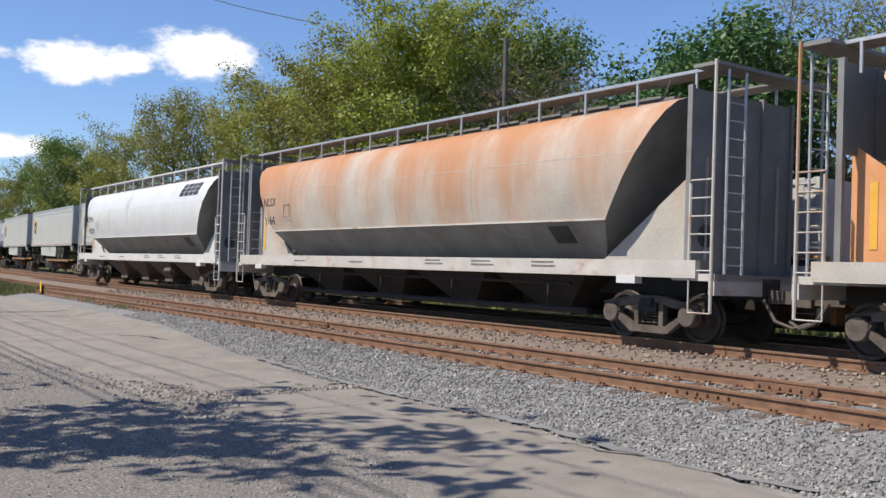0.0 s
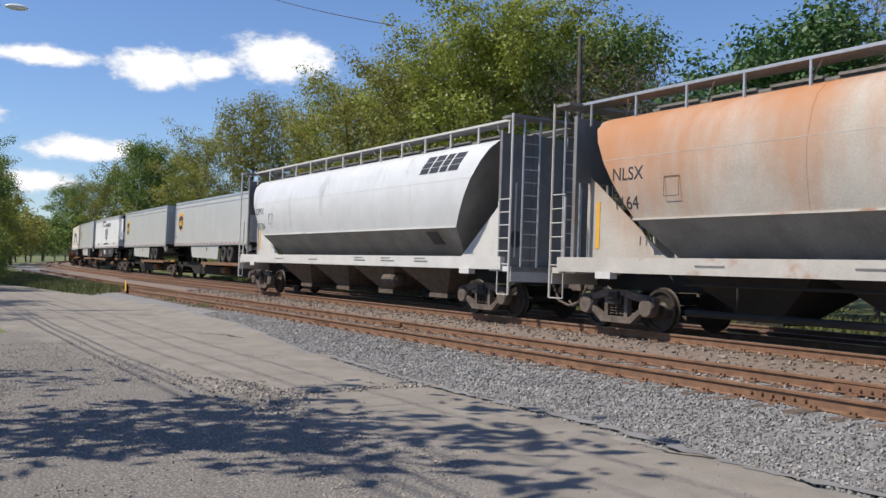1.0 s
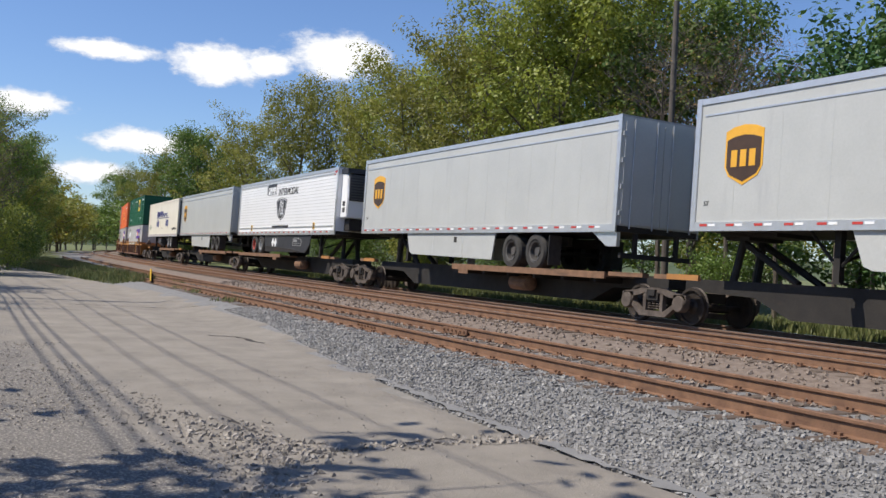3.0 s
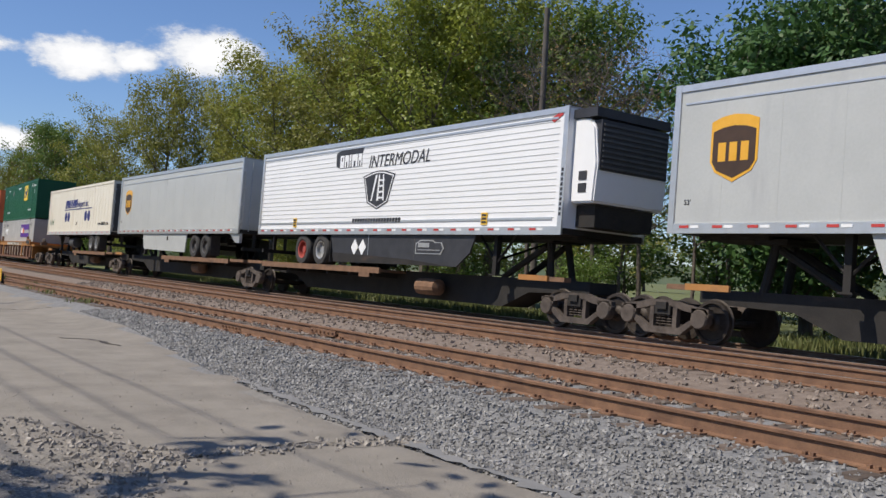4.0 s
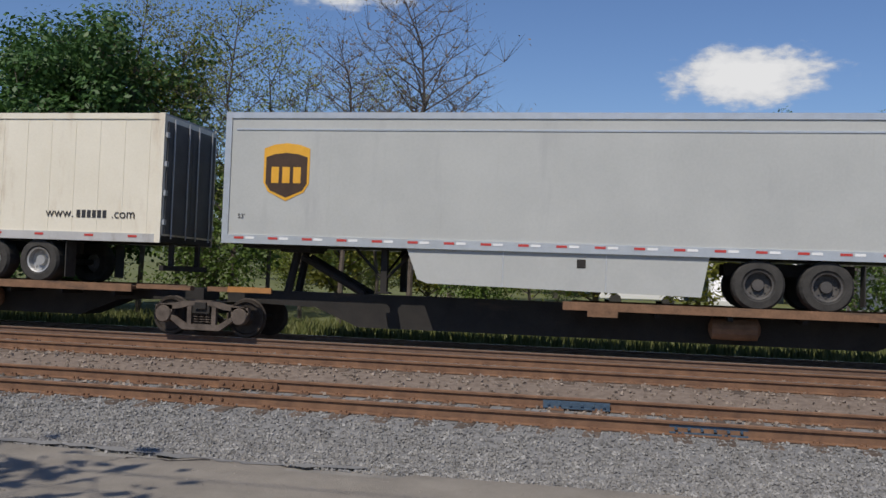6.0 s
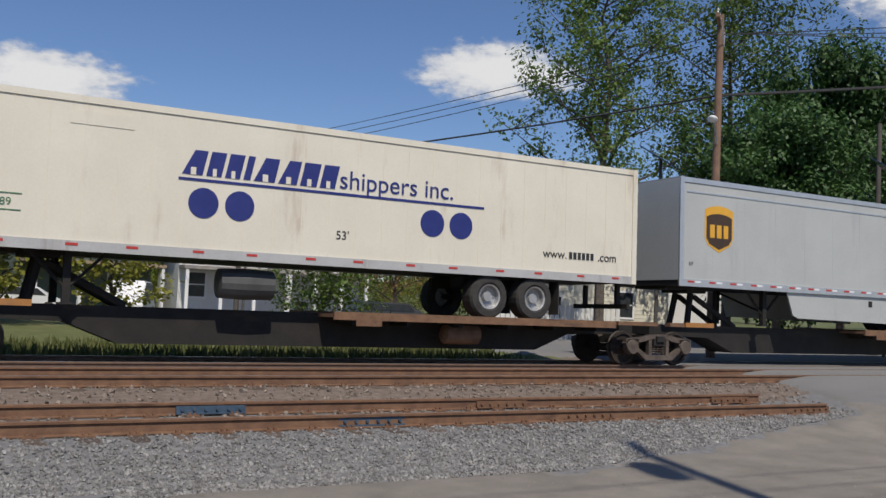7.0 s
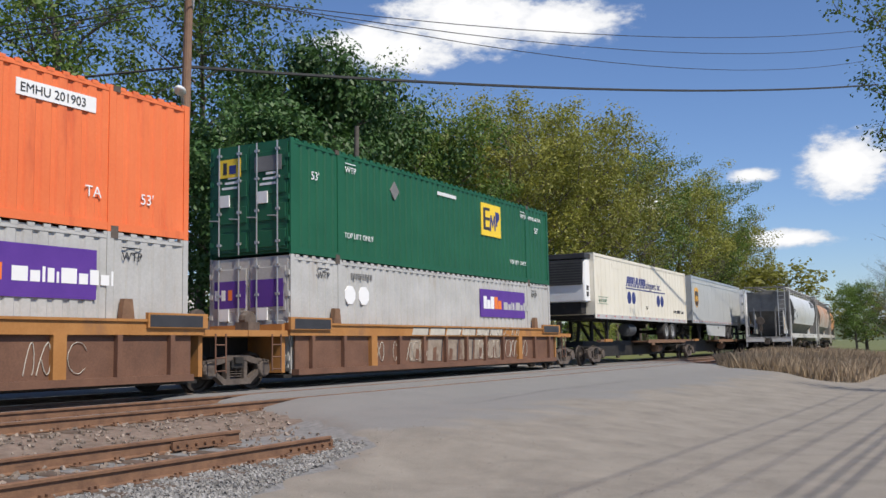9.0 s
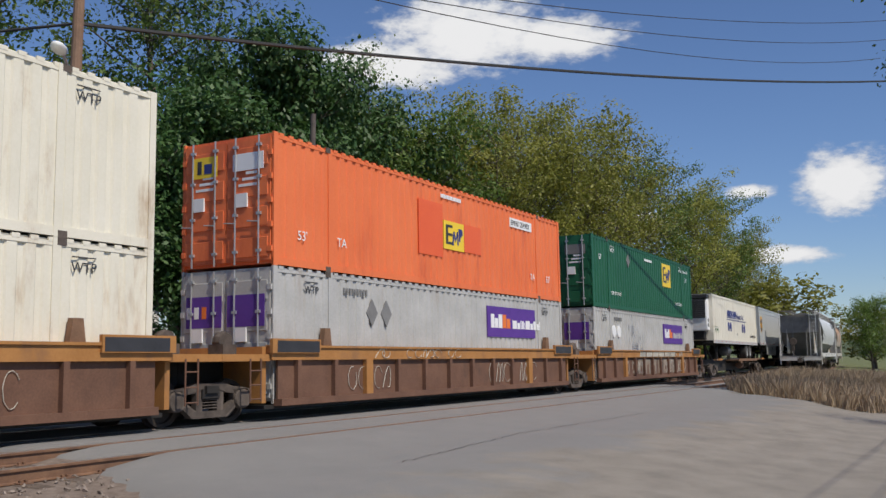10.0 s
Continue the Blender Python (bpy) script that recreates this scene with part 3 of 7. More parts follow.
ribbon("crack", [(-10.2, 3.0), (-9.6, 3.1), (-9.0, 3.14), (-8.4, 3.33), (-8.5, 3.9), (-8.65, 4.6), (-8.3, 4.9), (-8.58, 5.6)], .016, "crack")
ribbon("crack", [(-18.3, 4.9), (-18.1, 5.4), (-16.8, 5.5)], .05, "crack")
ribbon("crack", [(-26.5, 3.5), (-26, 5.1), (-25.4, 7.0)], .05, "crack")
ribbon("crack", [(-3.9, 5.0), (-3.3, 5.05), (-2.9, 5.3)], .03, "crack")
ribbon("crack", [(-12.5, 5.7), (-9, 5.4), (-7, 5.35), (-5.6, 5.45), (-4, 5.35), (-2.6, 5.2), (-1.2, 5.4)], .09, "asphalt_dark")
ribbon("crack", [(17, 9.0), (22, 9.6), (29, 9.5)], .010, "crack")


def stones(name, n, place, size, mat, label, seed):
    """Loose crushed stone as one object of many small uneven blocks."""
    rs = np.random.RandomState(seed)
    base = np.array([(-1, -1, -1), (1, -1, -1), (1, 1, -1), (-1, 1, -1), (-1, -1, 1), (1, -1, 1), (1, 1, 1), (-1, 1, 1)], float)
    quads = np.array([(0, 3, 2, 1), (4, 5, 6, 7), (0, 1, 5, 4), (1, 2, 6, 5), (2, 3, 7, 6), (3, 0, 4, 7)])
    V, F = [], []
    k = 0
    while k < n:
        x, y = place(rs)
        if x is None:
            continue
        s = size * rs.uniform(.45, 1.25)
        b = base * rs.uniform(.45, 1.0, (8, 3)) * np.array([1, rs.uniform(.6, 1), rs.uniform(.5, .9)]) * s
        q = Euler(rs.uniform(-1.5, 1.5, 3)).to_matrix()
        b = b @ np.array(q)
        V.append(b + np.array([x, y, ground_height(x, y) + s * (.1 if mat == "ballast_dust" else .35) + (.028 if mat == "ballast_dust" and on_road(x, y) else 0)]))
        F.append(quads + 8 * k)
        k += 1
    me = bpy.data.meshes.new(name)
    me.from_pydata(np.concatenate(V).tolist(), [], np.concatenate(F).tolist())
    me.materials.append(M[mat])
    return tagged(new(name, me), label, "gravel", kind="stuff")


def near_strip(rs):
    x = rs.uniform(-24, 12)
    y = road_edge(x) + abs(rs.normal(0, 1)) * .9 * (1 if rs.rand() < .5 else 1.9) - .12
    if y > 8.3 or in_crossing(x, y) > .45:
        return None, None
    return x, y


def near_dirt(rs):
    x, y = rs.uniform(-17, -2), rs.uniform(-.4, 3.4)
    if not dirt_shoulder(x, y - .35) or noise.noise((x * .9, y * .9, 8)) < rs.uniform(-.5, .35):
        return None, None
    return x, y


def track_bed(rs):
    s, d = rs.uniform(-40, 14), rs.uniform(8.0, 15.5)
    x, y, _ = on_arc(s, d)
    if in_crossing(x, y) > .3:
        return None, None
    return x, y


def road_litter(rs):
    x, y = rs.uniform(-14, 14), rs.uniform(2.4, 8)
    return (x, y) if on_road(x, y) else (None, None)


stones("ballast_stones", 44000, near_strip, .0215, "ballast", "loose grey crushed stone beside the siding", 1)
stones("bed_stones", 15000, track_bed, .034, "ballast_brown", "rust-stained crushed stone between the rails", 2)
def crumble(rs):
    """Broken lumps along the crack where the asphalt ends."""
    k = rs.rand()
    x, y = (-8.75, 3.0) if k < .45 else (-9.6, 2.6) if k < .6 else (-7.2, 2.6) if k < .75 else (-8.5, 3.3 + rs.rand() * 2.2)
    return x + rs.normal(0, .5 if k < .75 else .1), y + rs.normal(0, .2 if k < .75 else .08)


stones("dirt_stones", 6500, near_dirt, .013, "ballast_dust", "small loose stones on the dirt shoulder", 3)
stones("road_grit", 1500, road_litter, .009, "ballast_dust", "grit strewn over the worn asphalt", 4)
stones("road_rubble", 900, crumble, .026, "ballast_dust", "broken asphalt lumps along a crack", 5)

# ================= tracks =================
RAIL_PROFILE = [(-.07, -.17), (.07, -.17), (.07, -.158), (.015, -.145), (.010, -.045), (.036, -.034), (.036, -.006), (.030, 0),
                (-.030, 0), (-.036, -.006), (-.036, -.034), (-.010, -.045), (-.015, -.145), (-.07, -.158)]


def sweep(bm, path, prof, zlift=0.0):
    """A profile of (across, up) drawn along (x, y, z, heading)."""
    rings = []
    for x, y, z, a in path:
        rings.append([bm.verts.new((x - math.sin(a) * u, y + math.cos(a) * u, z + w + zlift)) for u, w in prof])
    n = len(prof)
    for p, q in zip(rings, rings[1:]):
        for i in range(n):
            bm.faces.new((p[i], p[(i + 1) % n], q[(i + 1) % n], q[i]))
    bm.faces.new(rings[0])
    bm.faces.new(rings[-1][::-1])
    return bm


def arc_path(s0, s1, d, z, step=2.0):
    n = max(2, int(abs(s1 - s0) / step))
    out = []
    for i in range(n + 1):
        x, y, a = on_arc(s0 + (s1 - s0) * i / n, d)
        out.append((x, y, z, a))
    return out


TIE = finish("tie", bevel_box(-.115, .115, -1.3, 1.3, -.17, 0, .015), "tie")


def track(name, d, z, s0, s1, tie0, tie1, mat, label, shine=True):
    t = tagged(new(name), label, "railway track", kind="structure")
    for k in (-.7535, .7535):
        part("rail", sweep(bmesh.new(), arc_path(s0, s1, d + k, z), RAIL_PROFILE), mat, t)
        if shine:
            part("running_surface", sweep(bmesh.new(), arc_path(s0, s1, d + k, z), [(-.024, -.004), (.024, -.004), (.024, .003), (-.024, .003)]), "rail_shine", t)
    fast = bmesh.new()
    rnd = random.Random(int(d * 10))
    s = tie0
    while s < tie1:
        x, y, a = on_arc(s, d)
        ob = new("tie", TIE)
        ob.parent = t
        ob.matrix_basis = pose(x, y, z - .165 + rnd.uniform(-.01, .006), 0, 0, math.degrees(a) + rnd.uniform(-1.5, 1.5))
        for k in (-.7535, .7535):
            px, py, _ = on_arc(s, d + k)
            box(fast, px - .09, px + .09, py - .17, py + .17, z - .172, z - .152)
            for e in (-.1, .1):
                box(fast, px - .05, px - .02, py + e - .02, py + e + .02, z - .16, z - .125)
                box(fast, px + .02, px + .05, py + e - .02, py + e + .02, z - .16, z - .125)
        s += rnd.uniform(.5, .58)
    tagged(part("tie_plates", fast, "rust_rail", t), kind="stuff")
    return t


siding = track("track_siding", D_SIDING, Z_SIDING, -90, 11.1, -60, 10.8, "rust_rail", "rusty disused siding with bolted rail joints in grey ballast", shine=False)
track("track_middle", D_MID, Z_MID, -500, 500, -60, 14.5, "rust_rail", "middle railway track with worn brown rails on ballast")
track("track_far", D_FAR, Z_FAR, -500, 500, -60, 14.5, "rail_worn", "far railway track with polished rails on ballast")


def joint_bar(s, d, mat, length=.94, label=""):
    """A bolted splice on the near side of a siding rail."""
    x, y, a = on_arc(s, d)
    bm = boxes((-length / 2, length / 2, -.045, -.012, -.135, -.045), (-length / 2, length / 2, -.075, -.03, -.15, -.13))
    for i in range(6):
        u = -length / 2 + length * (i + .5) / 6
        rod(bm, (u, -.04, -.09), (u, -.085, -.09), .02, 6)
    ob = part("joint_bar", bm, mat, siding, label)
    ob.matrix_basis = pose(x, y, Z_SIDING, 0, 0, math.degrees(a))
    return ob


R1, R2 = D_SIDING - .72, D_SIDING + .72
for s, d, m in ((2.35, R1, "blue_bar"), (.65, R2, "blue_bar"), (-4.45, R1, "rust_rail"), (-4.3, R2, "rust_rail"), (5.3, R2, "rust_rail"), (5.9, R1, "rust_rail"),
                (-17.9, R1, "rust_rail"), (-17.1, R2, "rust_rail"), (10.7, R1, "rust_rail"), (10.3, R2, "rust_rail"), (-30, R1, "rust_rail")):
    joint_bar(s, d, m, label="blue-painted splice bar" if m == "blue_bar" else "")

# the siding's turnout towards the far end of the road
turnout = tagged(new("track_turnout"), "rusty turnout rails curving away from the siding", "railway track", kind="structure")
for k in (-.7535, .7535):
    pth = []
    for i in range(26):
        s = -26 - 2.6 * i
        off = .0021 * (26 + s) ** 2
        x, y, a = on_arc(s, D_SIDING + k - off)
        pth.append((x, y, Z_SIDING - .004 - .1 * smooth(-30, -60, s), a + .0042 * (26 + s)))
    part("rail", sweep(bmesh.new(), pth, RAIL_PROFILE), "rust_rail", turnout)

marker = thing("switch_marker", "small yellow switch marker on a short post", "track marker")
mx, my = -38.0, 7.7
part("post", boxes((mx - .04, mx + .04, my - .04, my + .04, .1, .55)), "black_steel", marker)
part("plate", bevel_box(mx - .1, mx + .1, my - .07, my - .04, .28, .72, .01), "yellow", marker, "yellow painted plate")


# ================= rolling stock =================
MOVERS = []          # (thing, place along the track at 0 s, speed, track, rail height)
V_FAR, V_MID = 21.90, 13.02


def far_train(ob, s_at_5_5):
    MOVERS.append((ob, s_at_5_5 - 5.5 * V_FAR, V_FAR, D_FAR, Z_FAR))
    return ob


def truck_meshes():
    """Meshes of a three-piece freight truck, its centre over the origin."""
    frames = []
    for y0, y1 in ((-1.13, -.99), (.99, 1.13)):
        frame_ = bmesh.new()
        # upper chord, lower chord, columns and pedestals, with open windows between them
        prism(frame_, [(-1.12, .56), (-1.0, .68), (-.6, .72), (-.34, .79), (.34, .79), (.6, .72), (1.0, .68), (1.12, .56), (.95, .54), (.5, .6), (.3, .66), (-.3, .66), (-.5, .6), (-.95, .54)], y0, y1)
        prism(frame_, [(-.95, .50), (-.80, .50), (-.40, .26), (.40, .26), (.80, .50), (.95, .50), (.44, .13), (-.44, .13)], y0, y1)
        for u in (-.34, .24):
            box(frame_, u, u + .10, y0 + .01, y1 - .01, .26, .67)
        for u in (-.9, .9):
            lathe(frame_, [(.17, y0 - .05), (.19, y0 - .02), (.19, y1)], (u, 0, .46), n=14)
            box(frame_, u - .2, u + .2, y0, y1, .50, .66)
        frames.append(("side_frame", finish("side_frame", frame_, "truck_steel")))
    springs = []
    for y in (-1.06, 1.06):
        spring = bmesh.new()
        for u in (-.14, 0, .14):
            for k in range(5):
                lathe(spring, [(.055, -.012), (.065, 0), (.055, .012)], (u, y, .31 + .055 * k), "Z", 10)
        springs.append(("spring_nest", finish("spring_nest", spring, "truck_steel")))
    wheels = []
    for u in (-.9, .9):
        for sgn in (-1, 1):
            w = bmesh.new()
            y = .72 * sgn
            lathe(w, [(.09, y + .07 * sgn), (.12, y + .06 * sgn), (.17, y + .01 * sgn), (.34, y + .02 * sgn), (.36, y + .065 * sgn), (.419, y + .065 * sgn), (.421, y - .02 * sgn), (.45, y - .05 * sgn), (.36, y - .07 * sgn), (.1, y - .06 * sgn)], (u, 0, .42), n=28)
            wheels.append(finish("wheel", w, "wheel_steel", False))
    axles = [("axle", finish("axle", rod(bmesh.new(), (u, -.95, .42), (u, .95, .42), .07, 10), "wheel_steel")) for u in (-.9, .9)]
    bol = boxes((-.2, .2, -1.15, 1.15, .50, .68), (-.13, .13, -1.2, 1.2, .6, .74))
    brake = boxes((-.62, -.55, -.8, .8, .3, .5), (.55, .62, -.8, .8, .3, .5))
    rod(brake, (-.6, -.5, .4), (.6, -.5, .35), .02, 6)
    return frames + axles + springs + [("bolster", finish("bolster", bol, "black_steel")),
                             ("brake_rigging", finish("brake_rigging", brake, "black_steel"))] + [("wheel", w) for w in wheels]


TRUCK = truck_meshes()


def add_truck(parent, u):
    """A truck as a part of a car, with its frames and wheels as parts of its own."""
    t = new("truck", dict(TRUCK)["bolster"])
    t.parent = parent
    t.matrix_basis = pose(u, 0, 0)
    for name, me in TRUCK:
        if name == "bolster":
            continue
        o = new(name, me)
        o.parent = t
        if name == "spring_nest":
            tagged(o, kind="stuff")
    return t


def coupler(parent, u, sgn):
    bm = boxes((min(u, u + .7 * sgn), max(u, u + .7 * sgn), -.08, .08, .74, .96), (min(u + .55 * sgn, u + .85 * sgn), max(u + .55 * sgn, u + .85 * sgn), -.16, .14, .70, 1.0))
    pts = [(u + .1 * sgn, -.35, .8), (u + .35 * sgn, -.36, .45), (u + .65 * sgn, -.3, .35), (u + .9 * sgn, -.2, .45)]
    for p, q in zip(pts, pts[1:]):
        rod(bm, p, q, .03, 6)
    return part("coupler", bm, "truck_steel", parent)


# ---------- covered hoppers ----------
HOP_PROFILE = [(.60, 1.22), (1.02, 1.70), (1.44, 2.16), (1.52, 2.50), (1.575, 2.90), (1.575, 3.30), (1.48, 3.75), (1.34, 4.05), (1.12, 4.24), (.75, 4.36), (.35, 4.42)]


def hopper_end(z):
    return 6.35 + 2.15 * min(1, max(0, (z - 1.22) / 2.95)) ** .9


def hopper(body_mat, sill_mat, end_mat, label, marks, number, mark_mat, big_word=False, s0=0.0):
    L2 = 19.4 / 2
    t = thing("hopper_car", label, "hopper car", "hopper train")
    prof = HOP_PROFILE + [(-a, z) for a, z in HOP_PROFILE[::-1]]
    # curved shell between two slope sheets
    bm = bmesh.new()
    cols = 18
    grid = []
    for y, z in prof:
        e = hopper_end(z)
        grid.append([bm.verts.new((-e + 2 * e * i / cols, -y, z)) for i in range(cols + 1)])
    for a, b in list(zip(grid, grid[1:]))[2:-2]:
        for i in range(cols):
            bm.faces.new((a[i], a[i + 1], b[i + 1], b[i]))
    bmesh.ops.delete(bm, geom=[v for v in bm.verts if not v.link_faces], context="VERTS")
    body = part("body", bm, body_mat, t, smooth=True)
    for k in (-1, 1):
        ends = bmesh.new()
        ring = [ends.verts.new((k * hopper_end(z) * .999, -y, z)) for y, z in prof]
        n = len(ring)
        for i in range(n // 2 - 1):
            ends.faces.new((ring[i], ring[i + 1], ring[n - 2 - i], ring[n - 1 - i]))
        # on white and rusty cars the sheet's shade is painted in as dark grey
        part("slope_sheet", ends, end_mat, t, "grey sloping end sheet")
    # lower sheets: grime and underside shade share one dark colour, except on orange cars
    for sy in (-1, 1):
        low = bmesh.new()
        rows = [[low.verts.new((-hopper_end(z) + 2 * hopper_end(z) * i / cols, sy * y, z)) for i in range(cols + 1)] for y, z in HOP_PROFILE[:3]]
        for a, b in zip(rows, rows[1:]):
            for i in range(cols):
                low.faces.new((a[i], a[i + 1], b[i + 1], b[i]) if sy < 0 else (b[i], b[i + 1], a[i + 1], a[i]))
        part("lower_sheet", low, "hop_grime_shade" if body_mat != "hop_orange" else body_mat, t, "lower side sheet, dark with grime and painted shade unless orange")
    # seams, on the near and the far side
    seam = bmesh.new()
    for sy in (-1, 1):
        box(seam, -hopper_end(2.2), hopper_end(2.2), sy * 1.45 - .02, sy * 1.45 + .02, 2.145, 2.18)
        box(seam, -hopper_end(3.35), hopper_end(3.35), sy * 1.562 - .008, sy * 1.562 + .008, 3.34, 3.352)
    part("seam", seam, sill_mat, body)
    for u in (-3.1, 0, 3.1):
        for sy in (-1, 1):
            vs = bmesh.new()
            for (y0, z0), (y1, z1) in zip(HOP_PROFILE[2:9], HOP_PROFILE[3:10]):
                rod(vs, (u, sy * (y0 - .003), z0), (u, sy * (y1 - .003), z1), .010, 4)
            part("weld_seam", vs, body_mat, body)
    # side sills and end panels
    for sy in (-1, 1):
        ya, yb = sorted((sy * 1.44, sy * 1.56))
        part("side_sill", boxes((-L2 + .35, L2 - .35, ya, yb, 1.16, 1.42), (-L2 + .35, L2 - .35, ya, yb + (.03 if sy > 0 else 0), 1.12, 1.165)), sill_mat, t)
        for k in (-1, 1):
            e0, eb = hopper_end(1.42) * k, (L2 - .62) * k
            pan = prism(bmesh.new(), [(e0 + .12 * k, 1.42), (eb, 1.42), (eb, 3.2), (eb - .12 * k, 3.1)], sy * .98 - .015, sy * .98 + .015)
            part("end_panel", pan, sill_mat if body_mat == "hop_white" else body_mat, t)
            part("stripe", boxes(((L2 - .98) * k - .06, (L2 - .98) * k + .06, sy * 1.0 - .006, sy * 1.0 + .006, 1.62, 2.6)), "stripe", t, "orange safety stripe")
    # ends: bulkhead and posts with their shade put into the grey, ladders
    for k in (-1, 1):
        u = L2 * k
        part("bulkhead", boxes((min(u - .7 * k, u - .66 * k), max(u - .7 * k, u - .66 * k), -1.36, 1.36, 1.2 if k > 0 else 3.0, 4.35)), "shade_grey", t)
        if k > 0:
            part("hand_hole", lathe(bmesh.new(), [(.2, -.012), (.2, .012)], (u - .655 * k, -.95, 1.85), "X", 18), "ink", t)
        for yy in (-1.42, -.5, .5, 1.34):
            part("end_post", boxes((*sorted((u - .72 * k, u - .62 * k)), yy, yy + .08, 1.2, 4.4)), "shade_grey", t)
        part("end_platform", boxes((*sorted((u - .9 * k, u)), -1.5, 1.5, 1.08, 1.2), (*sorted((u - .12 * k, u)), -1.5, 1.5, .85, 1.2)), sill_mat, t)
        for yy in (-1.52, 1.46):
            lad = bmesh.new()
            for w in (u - .06 * k, u - .52 * k):
                rod(lad, (w, yy, .55 if w == u - .06 * k else 1.2), (w, yy, 4.72 if w == u - .06 * k else 2.7), .028, 6)
            for i in range(6):
                rod(lad, (u - .06 * k, yy, 1.25 + .3 * i), (u - .52 * k, yy, 1.25 + .3 * i), .014, 6)
            rod(lad, (u - .06 * k, yy, .55), (u - .52 * k, yy, .55), .014, 6)
            rod(lad, (u - .52 * k, yy, .55), (u - .52 * k, yy, 1.2), .014, 6)
            part("ladder", lad, sill_mat if body_mat != "hop_orange" else "hop_rust", t)
        lad = bmesh.new()
        for yy in (-1.2, -.75):
            rod(lad, (u - .05 * k, yy, 1.2), (u - .05 * k, yy, 4.6), .026, 6)
        for i in range(11):
            rod(lad, (u - .05 * k, -1.2, 1.35 + .3 * i), (u - .05 * k, -.75, 1.35 + .3 * i), .013, 6)
        part("end_ladder", lad, "galv", t)
        if k < 0:
            bw = bmesh.new()
            lathe(bw, [(.26, -.02), (.29, 0), (.26, .02)], (u + .1, .5, 2.3), "X", 18)
            box(bw, u + .1, u + .5, .42, .58, 1.6, 2.4)
            part("hand_brake", bw, "truck_steel", t)
        part("draft_sill", boxes((*sorted((hopper_end(1.22) * k * .9, u)), -.25, .25, .78, 1.15)), "black_steel", t)
        coupler(t, u, k)
        part("jacking_pad", boxes((*sorted((u - 2.1 * k, u - 1.65 * k)), -1.6, -1.42, 1.0, 1.14)), "sill_white", t)
    # roof: hatches, running boards on posts
    rf = boxes((-7.8, 7.8, -.42, .42, 4.40, 4.50))
    for i in range(11):
        box(rf, -7.6 + 1.4 * i, -6.5 + 1.4 * i, -.46, .46, 4.49, 4.54)
    part("hatch_cover", rf, "roof_grate", t)
    for sy in (-1, 1):
        rb = boxes((-L2 + .1, L2 - .1, *sorted((sy * .62, sy * 1.12)), 4.66, 4.70))
        part("running_board", rb, "roof_grate", t)
        edge = boxes((-L2 + .1, L2 - .1, *sorted((sy * 1.11, sy * 1.135)), 4.665, 4.72))
        for i in range(14):
            u = -8.9 + 17.8 * i / 13
            box(edge, u - .022, u + .022, *sorted((sy * 1.09, sy * 1.13)), 4.2, 4.68)
        for i in range(8):
            rod(edge, (-8.5 + 2.3 * i, sy * .5, 4.45), (-7.9 + 2.3 * i, sy * 1.0, 4.66), .018, 5)
        part("board_edge", edge, "sill_white" if body_mat == "hop_white" else "galv", t)
    for k in (-1, 1):
        part("end_board", boxes((*sorted(((L2 - .55) * k, (L2 - .02) * k)), -1.5, 1.5, 4.64, 4.70)), "roof_grate", t)
    # four discharge chutes and the pipe below them
    for i in range(4):
        c = -4.8 + 3.2 * i
        ch = bmesh.new()
        A = [ch.verts.new(v) for v in ((c - 1.55, -1.1, 1.2), (c + 1.55, -1.1, 1.2), (c + 1.55, 1.1, 1.2), (c - 1.55, 1.1, 1.2))]
        B = [ch.verts.new(v) for v in ((c - .42, -.5, .42), (c + .42, -.5, .42), (c + .42, .5, .42), (c - .42, .5, .42))]
        for j in range(4):
            ch.faces.new((A[j], A[(j + 1) % 4], B[(j + 1) % 4], B[j]))
        ch.faces.new(B)
        box(ch, c - .5, c + .5, -.55, .55, .3, .42)
        # white car: truck brown stands for grime and the shade under the body
        part("chute", ch, "truck_steel" if body_mat == "hop_white" else "black_steel", t)
    if body_mat != "hop_white":
        pp = bmesh.new()
        rod(pp, (-6.2, -.9, .42), (6.2, -.9, .42), .07, 10)
        rod(pp, (-6.0, -1.2, .95), (6.0, -1.2, .95), .03, 8)
        for u in (-5, -1.6, 1.6, 5):
            rod(pp, (u, -.9, .42), (u, -.9, 1.2), .03, 6)
        part("discharge_pipe", pp, "black_steel", t)
    else:
        at = bmesh.new()
        lathe(at, [(.05, -.42), (.19, -.38), (.2, 0), (.19, .38), (.05, .42)], (2.4, -.75, .72), "X", 14)
        part("air_tank", at, "truck_steel", t)
    for u in (-L2 + 1.75, L2 - 1.75):
        add_truck(t, u)
    # plates and lettering on the near side
    text_mesh("reporting_mark", marks, .36, -7.65, 2.92, -1.6, mark_mat, t, curve=HOP_PROFILE)
    text_mesh("car_number", number, .36, -7.65, 2.36, -1.57, mark_mat, t, curve=HOP_PROFILE)
    small = bmesh.new()
    rnd = random.Random(len(label))
    for u0 in (-5.4, -2.2, 1.4, 3.2, 5.2):
        word_bars(small, u0, 1.26, .035, [rnd.uniform(.5, 1.6) for _ in range(16)], -1.565)
        if u0 > 1:
            word_bars(small, u0, 1.34, .03, [rnd.uniform(.5, 1.6) for _ in range(16)], -1.565)
    tagged(part("small_print", small, "shade_grey", t), kind="stuff")
    pl = bmesh.new()
    rodp = [(-6.2, 2.56), (-5.82, 2.56), (-5.82, 2.92), (-6.2, 2.92)]
    for (a, b), (c, d) in zip(rodp, rodp[1:] + rodp[:1]):
        rod(pl, (a, -1.588, b), (c, -1.588, d), .006, 4)
    part("test_frame", pl, mark_mat, t)
    card = bmesh.new()
